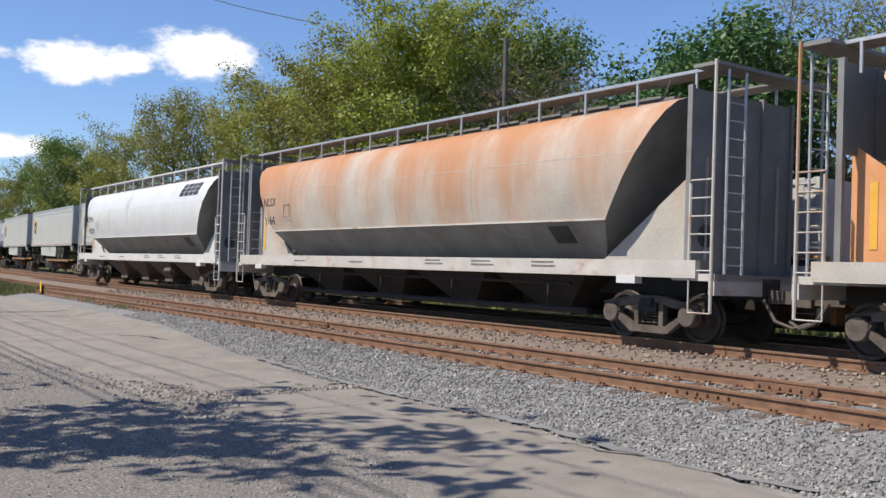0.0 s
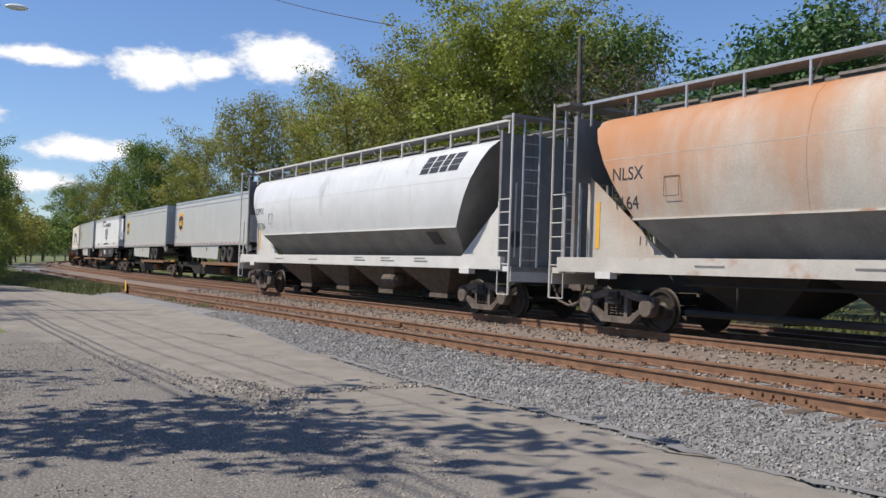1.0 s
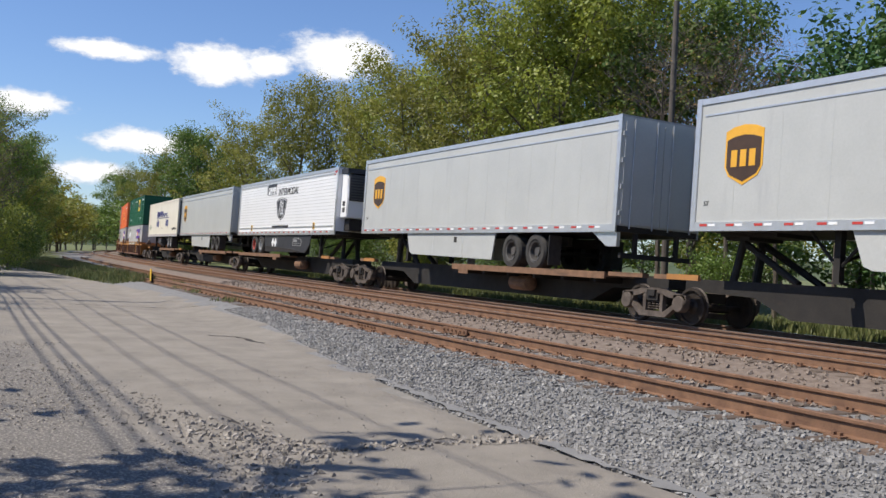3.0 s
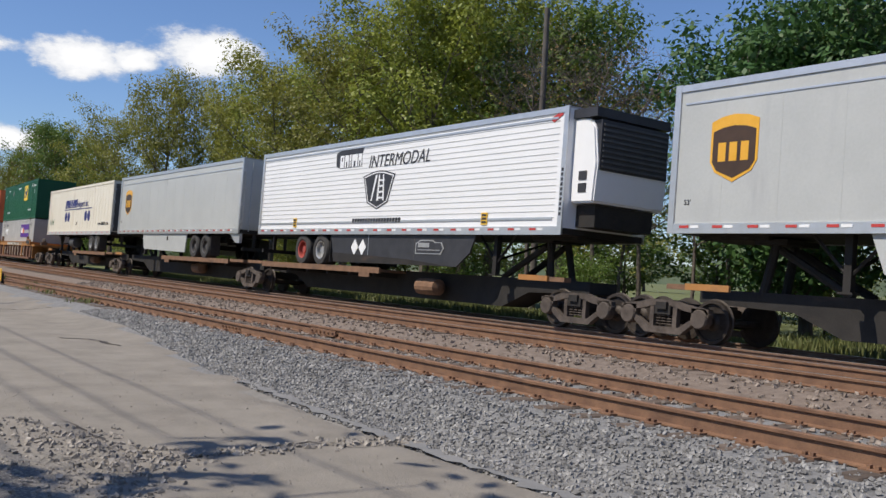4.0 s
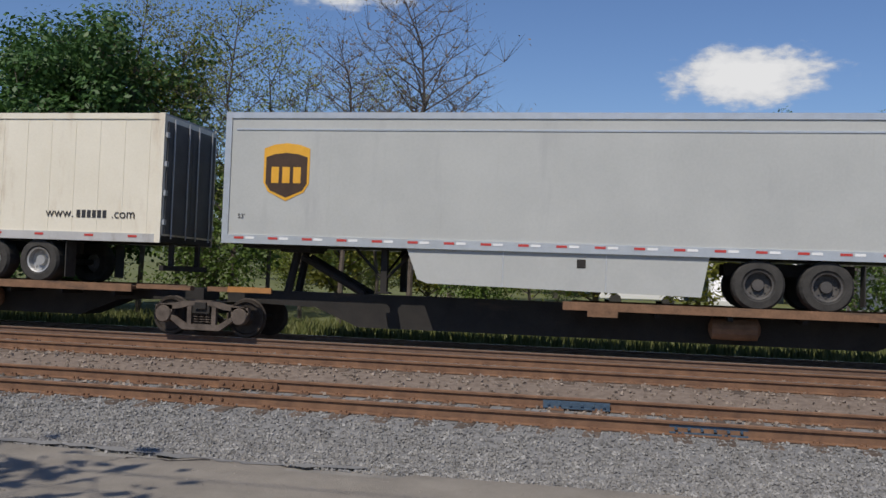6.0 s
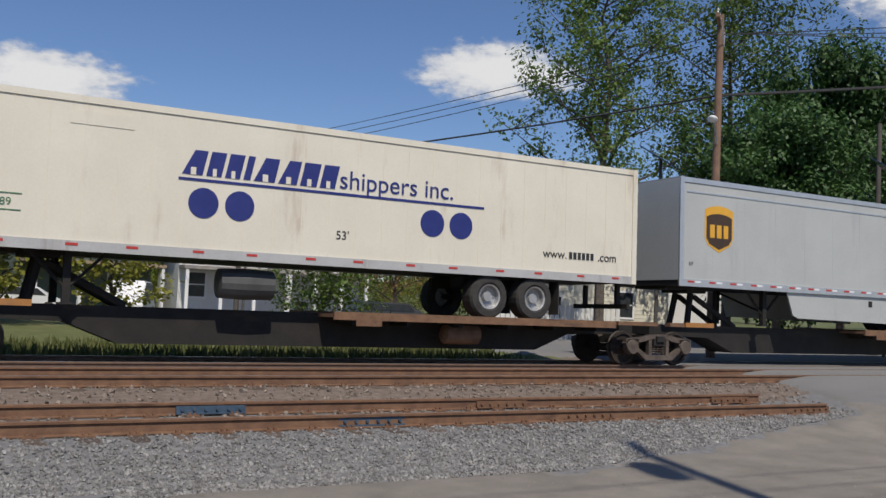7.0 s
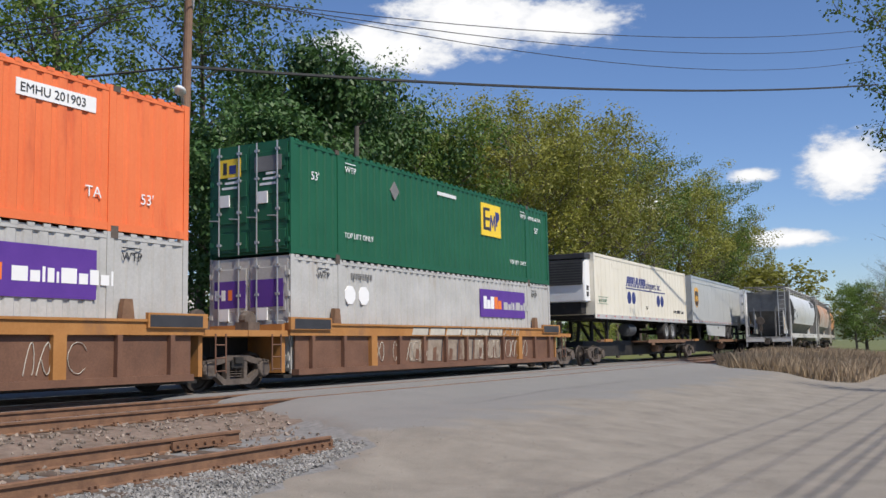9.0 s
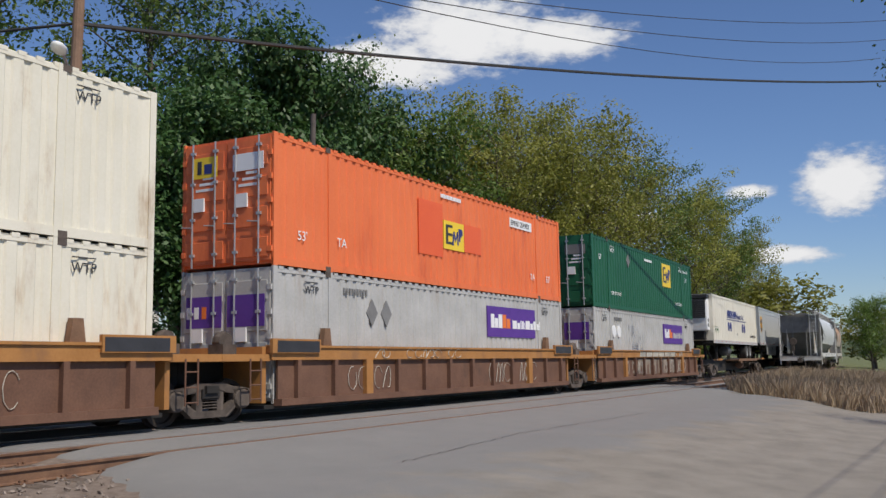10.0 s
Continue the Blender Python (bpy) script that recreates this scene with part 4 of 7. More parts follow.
    ya, yb = (float(np.interp(z, [p[1] for p in HOP_PROFILE], [p[0] for p in HOP_PROFILE])) for z in (1.74, 2.06))
    vs = [card.verts.new(v) for d in (.03, .0) for v in ((5.45, -ya - d, 1.74), (6.0, -ya - d, 1.74), (6.0, -yb - d, 2.06), (5.45, -yb - d, 2.06))]
    for f in ((0, 1, 2, 3), (0, 1, 5, 4), (1, 2, 6, 5), (2, 3, 7, 6), (3, 0, 4, 7)):
        card.faces.new([vs[i] for i in f])
    part("placard_box", card, "ink", t)
    if big_word:
        gb = bmesh.new()
        z0 = 3.60

        def slab(pts):
            vs = []
            for dep in (0, .014):
                row = []
                for u, z in pts:
                    yy = float(np.interp(z, [p[1] for p in HOP_PROFILE], [p[0] for p in HOP_PROFILE]))
                    row.append(gb.verts.new((u, -yy - .012 + dep, z)))
                vs.append(row)
            gb.faces.new(vs[0])
            n = len(pts)
            for i in range(n):
                gb.faces.new((vs[0][i], vs[0][(i + 1) % n], vs[1][(i + 1) % n], vs[1][i]))
        u = 5.25
        for w in (.42, .44, .34, .48):
            for zz in (0, .16, .32):
                slab([(u + zz * .5, z0 + zz), (u + w + zz * .5, z0 + zz), (u + w + (zz + .14) * .5, z0 + zz + .14), (u + (zz + .14) * .5, z0 + zz + .14)])
            u += w + .09
        part("lettering", gb, "ink", t, "dark slanted lettering drawn as plain bars")
    MOVERS.append((t, s0, V_MID, D_MID, Z_MID))
    return t


HOP = -37.35
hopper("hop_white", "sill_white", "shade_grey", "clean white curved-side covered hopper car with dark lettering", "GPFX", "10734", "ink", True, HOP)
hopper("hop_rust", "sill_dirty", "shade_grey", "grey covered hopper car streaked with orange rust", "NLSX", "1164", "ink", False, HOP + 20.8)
hopper("hop_orange", "hop_rust", "hop_grey", "faded orange covered hopper car with pale patches", "NLSX", "1158", "ink", False, HOP + 41.6)
hopper("hop_orange", "hop_rust", "hop_grey", "faded orange covered hopper car with pale patches", "NLSX", "1171", "ink", False, HOP + 62.4)


# ---------- highway trailers on spine cars ----------
HL = 16.15 / 2


def piece(name, me, parent, x, y, z):
    o = new(name, me)
    o.parent = parent
    o.matrix_basis = pose(x, y, z)
    return o


STRIP_RED = finish("reflector", boxes((0, .22, -1.322, -1.31, .10, .15)), "red")
STRIP_WHITE = finish("reflector", boxes((0, .20, -1.322, -1.31, .10, .15)), "white")
RIB_CREAM = finish("panel_rib", boxes((0, .022, -1.292, -1.284, .19, 2.76)), "trailer_cream")
RIB_WHITE = finish("panel_rib", boxes((-HL + .15, HL - .3, -1.293, -1.284, 0, .013)), "trailer_grey")
RIB_GREY = finish("panel_rib", boxes((0, .008, -1.2875, -1.284, .19, 2.46)), "trailer_grey")


def wheel_pair(t, u, z, rim):
    for k in (0, 1.27):
        for sy in (-1, 1):
            w = new("wheel")
            bm = bmesh.new()
            y = sy * 1.02
            lathe(bm, [(.28, y + .20 * sy), (.33, y + .24 * sy), (.46, y + .23 * sy), (.505, y + .17 * sy), (.51, y - .17 * sy), (.46, y - .23 * sy), (.28, y - .2 * sy)], (u + k, 0, z + .51), n=26, caps="no")
            bpy.data.objects.remove(w)
            w = part("wheel", bm, "tyre", t)
            rm = bmesh.new()
            lathe(rm, [(.29, y + .225 * sy), (.255, y + .21 * sy), (.24, y + .08 * sy), (.13, y + .06 * sy), (.11, y + .15 * sy), (.02, y + .15 * sy)], (u + k, 0, z + .51), n=22, caps="last")
            for i in range(8):
                a = i * .7854
                rod(rm, (u + k + .19 * math.cos(a), y + .06 * sy, z + .51 + .19 * math.sin(a)), (u + k + .19 * math.cos(a), y + .10 * sy, z + .51 + .19 * math.sin(a)), .02, 5)
            part("rim", rm, rim if k else ("rim_red" if rim == "rim_mixed" else rim), w) if rim != "rim_mixed" else part("rim", rm, "rim" if k else "rim_red", w)
    ax = bmesh.new()
    for k in (0, 1.27):
        rod(ax, (u + k, -.9, z + .51), (u + k, .9, z + .51), .07, 8)
    box(ax, u - .6, u + 1.9, -.6, -.45, z + .7, z + .95)
    box(ax, u - .6, u + 1.9, .45, .6, z + .7, z + .95)
    part("axle_frame", ax, "black_steel", t)
    for sy in (-1, 1):
        part("mud_flap", boxes((u + 1.95, u + 1.97, sy * 1.05 - .2, sy * 1.05 + .2, z + .15, z + .95)), "tyre", t)


def trailer(kind, s_left, zb, hgt, label):
    t = thing("semi_trailer", label, "trailer", "trailers on the train")
    mat = {"grey": "trailer_grey", "white": "trailer_white", "cream": "trailer_cream"}[kind]
    zt = zb + hgt
    skin = bmesh.new()
    box(skin, -HL, HL, -1.285, 1.285, zb + .16, zt - .05)
    body = part("body", skin, mat, t)
    part("roof", boxes((-HL + .02, HL - .02, -1.26, 1.26, zt - .05, zt)), "trailer_roof", t)
    rail = boxes(*[(-HL, HL, *sorted((sy * 1.28, sy * 1.31)), zt - .14, zt - .01) for sy in (-1, 1)])
    if kind == "grey":
        for sy in (-1, 1):
            box(rail, -HL + .25, HL - .1, *sorted((sy * 1.28, sy * 1.30)), zt - .40, zt - .36)
    part("top_rail", rail, "alu" if kind != "cream" else "trailer_cream", t)
    part("bottom_rail", boxes(*[(-HL, HL, *sorted((sy * 1.27, sy * 1.315)), zb, zb + .19) for sy in (-1, 1)]), "alu" if kind != "cream" else "hop_grey", t)
    part("floor", boxes((-HL + .02, HL - .02, -1.26, 1.26, zb + .02, zb + .16)), "black_steel", t)
    for k in (-1, 1):
        for sy in (-1, 1):
            part("corner_post", boxes((*sorted((k * HL, k * (HL - .14))), *sorted((sy * 1.27, sy * 1.318)), zb, zt)), "alu" if kind != "cream" else "trailer_cream", t)
    for i in range(20):
        u = -HL + .3 + i * (16.15 - .6) / 20
        if kind != "cream":
            piece("reflector", STRIP_RED, t, u, 0, zb)
            piece("reflector", STRIP_WHITE, t, u + .26, 0, zb)
        elif i % 3 != 2:
            piece("reflector", STRIP_RED, t, u + .3 * (i % 3), 0, zb)
    if kind == "cream":
        for i in range(26):
            u = -HL + .4 + i * .615
            piece("panel_rib", RIB_CREAM, t, u, 0, zb)
    elif kind == "white":
        for i in range(17):
            z = zb + .38 + i * .145
            piece("panel_rib", RIB_WHITE, t, 0, 0, z)
        riv = bmesh.new()
        box(riv, -HL + .15, HL - .35, -1.305, -1.284, zb + .34, zb + .40)
        box(riv, -HL + .15, HL - .35, -1.305, -1.284, zt - .27, zt - .22)
        part("rub_rail", riv, "alu", t)
    else:
        for i in range(13):
            u = -HL + 1.2 + i * 1.21
            piece("panel_rib", RIB_GREY, t, u, 0, zb)
    nose = -1 if kind in ("grey", "cream") else 1
    rear = -nose
    # rear doors and frame
    uR = rear * HL
    door = boxes((*sorted((uR, uR + .04 * rear)), -1.2, -.01, zb + .2, zt - .18), (*sorted((uR, uR + .04 * rear)), .01, 1.2, zb + .2, zt - .18))
    part("rear_door", door, "door_dark" if kind == "cream" else mat, t)
    bars = bmesh.new()
    for yy in (-.95, -.25, .25, .95):
        rod(bars, (uR + .07 * rear, yy, zb + .1), (uR + .07 * rear, yy, zt - .1), .02, 6)
    for yy in (-1.22, 1.22):
        for i in range(4):
            box(bars, *sorted((uR, uR + .06 * rear)), yy - .05, yy + .05, zb + .4 + .65 * i, zb + .52 + .65 * i)
    part("lock_bar", bars, "galv", t)
    part("rear_bumper", boxes((*sorted((uR, uR - .1 * rear)), -1.1, 1.1, zb - .62, zb - .5), (*sorted((uR, uR - .1 * rear)), -.7, -.6, zb - .5, zb), (*sorted((uR, uR - .1 * rear)), .6, .7, zb - .5, zb)), "black_steel", t)
    # landing legs
    leg_u = nose * (HL - (3.6 if kind == "grey" else 2.75))
    leg = boxes((leg_u - .07, leg_u + .07, -.95, -.81, zb - .95, zb + .05), (leg_u - .07, leg_u + .07, .81, .95, zb - .95, zb + .05), (leg_u - .14, leg_u + .14, -1.0, -.76, zb - .98, zb - .94))
    for dx in (-.7, .7):
        rod(leg, (leg_u, -.88, zb - .7), (leg_u + dx, -.88, zb + .02), .035, 6)
        rod(leg, (leg_u, -.88, zb - .6), (leg_u, .88, zb + .0), .03, 6)
    part("landing_gear", leg, "black_steel", t)
    zw = 1.045
    if kind == "grey":
        wheel_pair(t, -HL + 11.26, zw, "rim_dark")
        sk = prism(bmesh.new(), [(-HL + 4.16, zb), (-HL + 10.32, zb), (-HL + 10.18, zb - .80), (-HL + 4.62, zb - .72), (-HL + 4.41, zb - .64)], -1.25, -1.21)
        part("side_skirt", sk, "trailer_grey", t)
        part("side_skirt", prism(bmesh.new(), [(-HL + 4.16, zb), (-HL + 10.32, zb), (-HL + 10.18, zb - .80), (-HL + 4.41, zb - .72)], 1.21, 1.25), "trailer_grey", t)
        part("tail_frame", prism(bmesh.new(), [(HL - 1.0, zb), (HL, zb), (HL, zb - .35), (HL - .4, zb - .35)], -1.25, -1.15), "alu", t)
        # shield emblem: gold border, brown field, gold top
        sh = [(0, .02), (.28, .18), (.36, .34), (.36, .95), (.2, 1.02), (0, 1.05), (-.2, 1.02), (-.36, .95), (-.36, .34), (-.28, .18)]
        c = -HL + 1.43
        part("skirt_latch", bevel_box(-HL + 7.72, -HL + 7.9, -1.262, -1.245, zb - .30, zb - .12, .01), "black_steel", t)
        for u in (6.2, 8.3):
            part("skirt_seam", boxes((-HL + u, -HL + u + .02, -1.2525, -1.248, zb - .74, zb - .02)), "alu", t)
        part("emblem", prism(bmesh.new(), [(c + a * 1.45, zb + .92 + z * 1.22) for a, z in sh], -1.295, -1.28), "gold", t, "gold shield emblem")
        part("emblem_field", prism(bmesh.new(), [(c + a * 1.30, zb + 1.0 + z * .94) for a, z in sh], -1.301, -1.29), "brown", t, "brown shield field")
        for i in range(3):
            part("emblem_bar", boxes((c - .34 + .25 * i, c - .17 + .25 * i, -1.305, -1.299, zb + 1.33, zb + 1.68)), "gold", t)
        text_mesh("length_mark", "53'", .14, -HL + .35, zb + .55, -1.292, "ink", t)
    elif kind == "white":
        wheel_pair(t, -HL + 3.47, zw, "rim_mixed")
        sk = prism(bmesh.new(), [(-HL + 5.4, zb), (-HL + 12.95, zb), (-HL + 12.75, zb - .45), (-HL + 12.2, zb - .82), (-HL + 5.7, zb - .84)], -1.24, -1.20)
        part("side_skirt", sk, "ink", t, "black plastic side skirt")
        part("skirt_flare", prism(bmesh.new(), [(-HL + 5.7, zb - .84), (-HL + 12.0, zb - .82), (-HL + 10.0, zb - .68), (-HL + 5.6, zb - .55)], -1.262, -1.235), "black_steel", t)
        part("skirt_joint", boxes((-HL + 7.72, -HL + 7.745, -1.245, -1.235, zb - .82, zb)), "galv", t)
        part("skirt_joint", boxes((-HL + 10.2, -HL + 10.22, -1.245, -1.235, zb - .82, zb)), "door_dark", t)
        for du in (0, .46):
            dm = prism(bmesh.new(), [(-HL + 6.95 + du, zb - .62), (-HL + 7.16 + du, zb - .38), (-HL + 6.95 + du, zb - .14), (-HL + 6.74 + du, zb - .38)], -1.255, -1.24)
            part("placard", dm, "white", t, "white diamond placard")
        outer = [(10.28, -.52), (11.5, -.52), (11.62, -.36), (11.5, -.2), (11.2, -.2), (11.1, -.14), (10.5, -.14), (10.28, -.24)]
        part("skirt_badge", prism(bmesh.new(), [(-HL + u, zb + z) for u, z in outer], -1.255, -1.24), "rim", t, "pale outlined badge on the skirt")
        part("badge_field", prism(bmesh.new(), [(-HL + 10.95 + (u - 10.95) * .93, zb - .33 + (z + .33) * .85) for u, z in outer], -1.26, -1.25), "ink", t)
        part("badge_mark", boxes((-HL + 10.42, -HL + 11.45, -1.264, -1.255, zb - .42, zb - .40), (-HL + 10.42, -HL + 10.95, -1.264, -1.255, zb - .34, zb - .22)), "rim", t)
        # the owner's name: a solid block with pale slanted strokes, and a black face below
        lg = bmesh.new()
        prism(lg, [(-HL + 5.46, zb + 2.52), (-HL + 5.78, zb + 2.62), (-HL + 7.15, zb + 2.62), (-HL + 7.05, zb + 2.40), (-HL + 7.08, zb + 2.06), (-HL + 5.75, zb + 2.05), (-HL + 5.5, zb + 2.12)], -1.299, -1.284)
        part("lettering", lg, "ink", t, "black block lettering drawn as plain bars")
        for i, w in enumerate((.24, .24, .10, .34, .2)):
            u = -HL + 5.74 + (0, .29, .58, .73, 1.12)[i]
            part("lettering_face", prism(bmesh.new(), [(u, zb + 2.06), (u + w, zb + 2.06), (u + w, zb + 2.44), (u, zb + 2.44)], -1.304, -1.298), "trailer_white", t)
            part("lettering_core", boxes((u + w * .36, u + w * .66, -1.307, -1.303, zb + 2.06 + (.2 if i == 0 else 0), zb + 2.06 + (.32 if i == 0 else .18))), "ink", t)
        text_mesh("trade_word", "INTERMODAL", .52, -HL + 7.48, zb + 1.97, -1.296, "ink", t, shear=.25)
        c = -HL + 8.13
        sh = [(0, 0), (.5, .22), (.72, .95), (.78, 1.12), (.3, 1.25), (0, 1.28), (-.3, 1.25), (-.78, 1.12), (-.72, .95), (-.5, .22)]
        for nm, kx, z0_, kz, y_, mt in (("emblem", 1.15, .73, .89, -1.296, "ink"), ("emblem_field", 1.06, .77, .83, -1.299, "trailer_white"), ("emblem_core", 1.0, .80, .78, -1.302, "ink")):
            part(nm, prism(bmesh.new(), [(c + a_ * kx, zb + z0_ + z_ * kz) for a_, z_ in sh], y_, -1.284), mt, t, "black shield emblem" if nm == "emblem" else "")
        for x0, x1, x2, x3 in ((-.36, -.30, -.06, -.16), (-.03, .07, .08, .02), (.3, .38, .30, .24)):
            part("emblem_line", prism(bmesh.new(), [(c + x0, zb + .98), (c + x1, zb + .98), (c + x2, zb + 1.74), (c + x3, zb + 1.74)], -1.306, -1.3), "trailer_white", t)
        for i in range(4):
            part("emblem_bar", boxes((c + .05, c + .34, -1.306, -1.3, zb + 1.04 + .17 * i, zb + 1.09 + .17 * i)), "trailer_white", t)
        wb = bmesh.new()
        word_bars(wb, -HL + 6.79, zb + .345, .13, [.75] * 18, -1.308, 0, .42)
        tagged(part("small_lettering", wb, "ink", t), kind="stuff")
        for u in (-HL + 2.78, -HL + 13.2):
            part("warning_label", boxes((u, u + .24, -1.31, -1.29, zb + .24, zb + .54)), "yellow", t, "yellow warning label")
            wb2 = bmesh.new()
            for i in range(3):
                word_bars(wb2, u + .03, zb + .28 + .085 * i, .055, [1, 1.1, .7], -1.313)
            tagged(part("label_print", wb2, "ink", t), kind="stuff")
        part("corner_emblem", prism(bmesh.new(), [(HL - .62, zb + 2.64), (HL - .5, zb + 2.54), (HL - .2, zb + 2.70), (HL - .26, zb + 2.78)], -1.30, -1.284), "red", t, "small red maker's emblem")
        wb = bmesh.new()
        for i in range(10):
            box(wb, HL - .11, HL - .045, -1.324, -1.317, zb + 1.42 - .11 * i, zb + 1.49 - .11 * i)
        tagged(part("unit_number", wb, "ink", t), kind="stuff")
    else:
        wheel_pair(t, -HL + 11.85, zw, "rim")
        u = -HL + 4.68
        for w in (.40, .30, .30, .14, .44, .40, .36, .34):
            wide = prism(bmesh.new(), [(u, zb + 1.63), (u + w, zb + 1.63), (u + w + .10, zb + 2.12), (u + .10 + (.14 if w >= .4 else 0), zb + 2.12)], -1.297, -1.284)
            part("lettering", wide, "navy", t, "navy blue slanted lettering drawn as plain bars")
            if w > .2:
                part("lettering_gap", boxes((u + w * .42, u + w * .68, -1.2985, -1.296, zb + 1.63, zb + 1.78)), "trailer_cream", t)
            u += w + .075
        part("underline", boxes((-HL + 4.62, -HL + 11.6, -1.297, -1.284, zb + 1.51, zb + 1.565)), "navy", t)
        text_mesh("trade_word", "shippers inc.", .56, -HL + 7.98, zb + 1.66, -1.297, "navy", t)
        for u in (5.13, 5.86, 10.26, 11.0):
            part("dot", lathe(bmesh.new(), [(.30, -1.297), (.30, -1.284)], (-HL + u, 0, zb + 1.09), n=28), "navy", t)
        for z in (.66, .96):
            part("number_line", boxes((-HL + .54, -HL + 1.86, -1.296, -1.284, zb + z, zb + z + .02)), "green_txt", t)
        text_mesh("trailer_mark", "ALLZ 531689", .20, -HL + .58, zb + .75, -1.293, "green_txt", t)
        text_mesh("length_mark", "53'", .26, -HL + 7.95, zb + .58, -1.293, "ink", t)
        text_mesh("web_address", "www.", .30, -HL + 13.28, zb + .52, -1.297, "ink", t)
        for i in range(6):
            part("address_bar", boxes((-HL + 14.06 + .13 * i, -HL + 14.15 + .13 * i, -1.297, -1.284, zb + .52, zb + .69)), "ink", t)
        text_mesh("web_address", ".com", .30, -HL + 15.52, zb + .52, -1.297, "ink", t, align="RIGHT")
        part("patch_panel", boxes((-HL + 2.6, -HL + 3.75, -1.2965, -1.284, zb + 2.36, zb + 2.62)), "trailer_cream", t)
        tk = bmesh.new()
        lathe(tk, [(.1, -.6), (.3, -.56), (.32, 0), (.3, .56), (.1, .6)], (-HL + 6.2, -.8, zb - .45), "X", 16)
        part("fuel_tank", tk, "door_dark", t)
    # refrigeration unit on the nose
    if kind in ("white", "cream"):
        u0 = nose * HL
        unit = prism(bmesh.new(), [(u0, zb + .72), (u0 + .72 * nose, zb + .72), (u0 + .78 * nose, zb + 1.6), (u0 + .66 * nose, zt - .5), (u0 + .5 * nose, zt - .32), (u0, zt - .25)], -1.12, 1.12)
        bmesh.ops.bevel(unit, geom=unit.edges[:], offset=.04, segments=2, affect="EDGES")
        part("cooling_unit", unit, "white", t, "white refrigeration unit on the nose")
        gr = boxes((*sorted((u0 + .55 * nose, u0 + .80 * nose)), -1.05, 1.05, zt - 1.45, zt - .35))
        part("cooling_grille", gr, "ink", t)
        top = boxes((*sorted((u0, u0 + .74 * nose)), -1.16, 1.16, zt - .28, zt - .08))
        part("unit_top", top, "ink", t)
        sl = bmesh.new()
        for i in range(9):
            box(sl, *sorted((u0 + .78 * nose, u0 + .83 * nose)), -1.0, 1.0, zt - 1.4 + .115 * i, zt - 1.35 + .115 * i)
        part("grille_slat", sl, "door_dark", t)
        part("unit_vent", boxes((*sorted((u0 + .25 * nose, u0 + .5 * nose)), -1.135, -1.10, zb + .95, zb + 1.15), (*sorted((u0 + .25 * nose, u0 + .5 * nose)), -1.135, -1.10, zb + 1.22, zb + 1.42)), "ink", t)
        part("fuel_box", boxes((*sorted((u0, u0 + .6 * nose)), -.9, .9, zb + .2, zb + .7)), "black_steel", t)
    # kingpin plate
    part("king_plate", boxes((*sorted((nose * (HL - .2), nose * (HL - 1.8))), -.6, .6, zb - .06, zb + .02)), "black_steel", t)
    far_train(t, s_left + HL)
    return t


def spine_car(s_left, s_right, nose, label, truck_left=True, truck_right=False):
    """One platform of an articulated spine car: deep sill, wheel deck and hitch."""
    t = thing("spine_car", label, "flat car", "spine cars")
    h = (s_right - s_left) / 2
    sill = prism(bmesh.new(), [(-h + .3, 1.05), (h - .3, 1.05), (h - .3, .78), (h - 2.4, .72), (h - 3.4, .32), (-h + 3.4, .32), (-h + 2.4, .72), (-h + .3, .78)], -.42, .42)
    part("centre_sill", sill, "black_steel", t)
    sd = -nose
    d0, d1 = sorted((sd * (h - 1.6), sd * (-.8)))
    deck = boxes((d0, d1, -1.3, 1.3, .97, 1.045), (d0, d1, -1.34, -1.28, .92, 1.09), (d0, d1, 1.28, 1.34, .92, 1.09))
    part("wheel_deck", deck, "rust_deck", t)
    for i in range(6):
        u = d0 + .5 + i * (d1 - d0 - 1) / 5
        part("deck_bracket", boxes((u - .05, u + .05, -1.25, 1.25, .82, 1.02)), "black_steel", t)
    hu = nose * (h - 1.9)
    st = bmesh.new()
    for yy in (-.35, .35):
        rod(st, (hu + .2 * nose, yy, 1.0), (hu, yy * .8, 2.02), .09, 8)
        rod(st, (hu - 1.6 * nose, yy, 1.05), (hu - .1 * nose, yy * .8, 1.85), .08, 8)
    box(st, hu - .35, hu + .35, -.5, .5, 1.94, 2.04)
    part("hitch_stand", st, "black_steel", t)
    for u in (-h + .2, h - 1.5):
        part("end_step", boxes((u, u + 1.3, -1.3, -1.1, 1.0, 1.1)), "rust_deck", t)
    part("reflector", boxes((-.3, .3, -1.36, -1.335, .80, .93)), "rust_deck", t)
    lathe_ = bmesh.new()
    lathe(lathe_, [(.08, -.5), (.22, -.44), (.23, 0), (.22, .44), (.08, .5)], (2.6, -.78, .66), "X", 14)
    part("air_tank", lathe_, "rust_deck", t)
    part("orange_fitting", boxes((nose * (h - 1.2) - .5, nose * (h - 1.2) + .5, -1.36, -1.30, 1.0, 1.12)), "well_orange", t)
    if truck_left:
        add_truck(t, -h)
    if truck_right:
        add_truck(t, h)
    far_train(t, (s_left + s_right) / 2)
    return t


U, P_, A_ = (2.07, 2.88), (2.04, 2.88), (2.03, 2.90)
trailer("grey", 37.49, *U, "plain light grey semi-trailer with a brown and gold shield")
trailer("grey", 18.73, *U, "plain light grey semi-trailer with a brown and gold shield")
trailer("white", -.46, *P_, "white ribbed refrigerated semi-trailer with black shield emblem")
trailer("grey", -18.42, *U, "plain light grey semi-trailer with a brown and gold shield")
trailer("cream", -36.03, *A_, "dirty cream refrigerated semi-trailer with navy lettering")
trailer("grey", 56.0, *U, "plain light grey semi-trailer with a brown and gold shield")
SP = "black steel spine car with a rusty wheel deck"
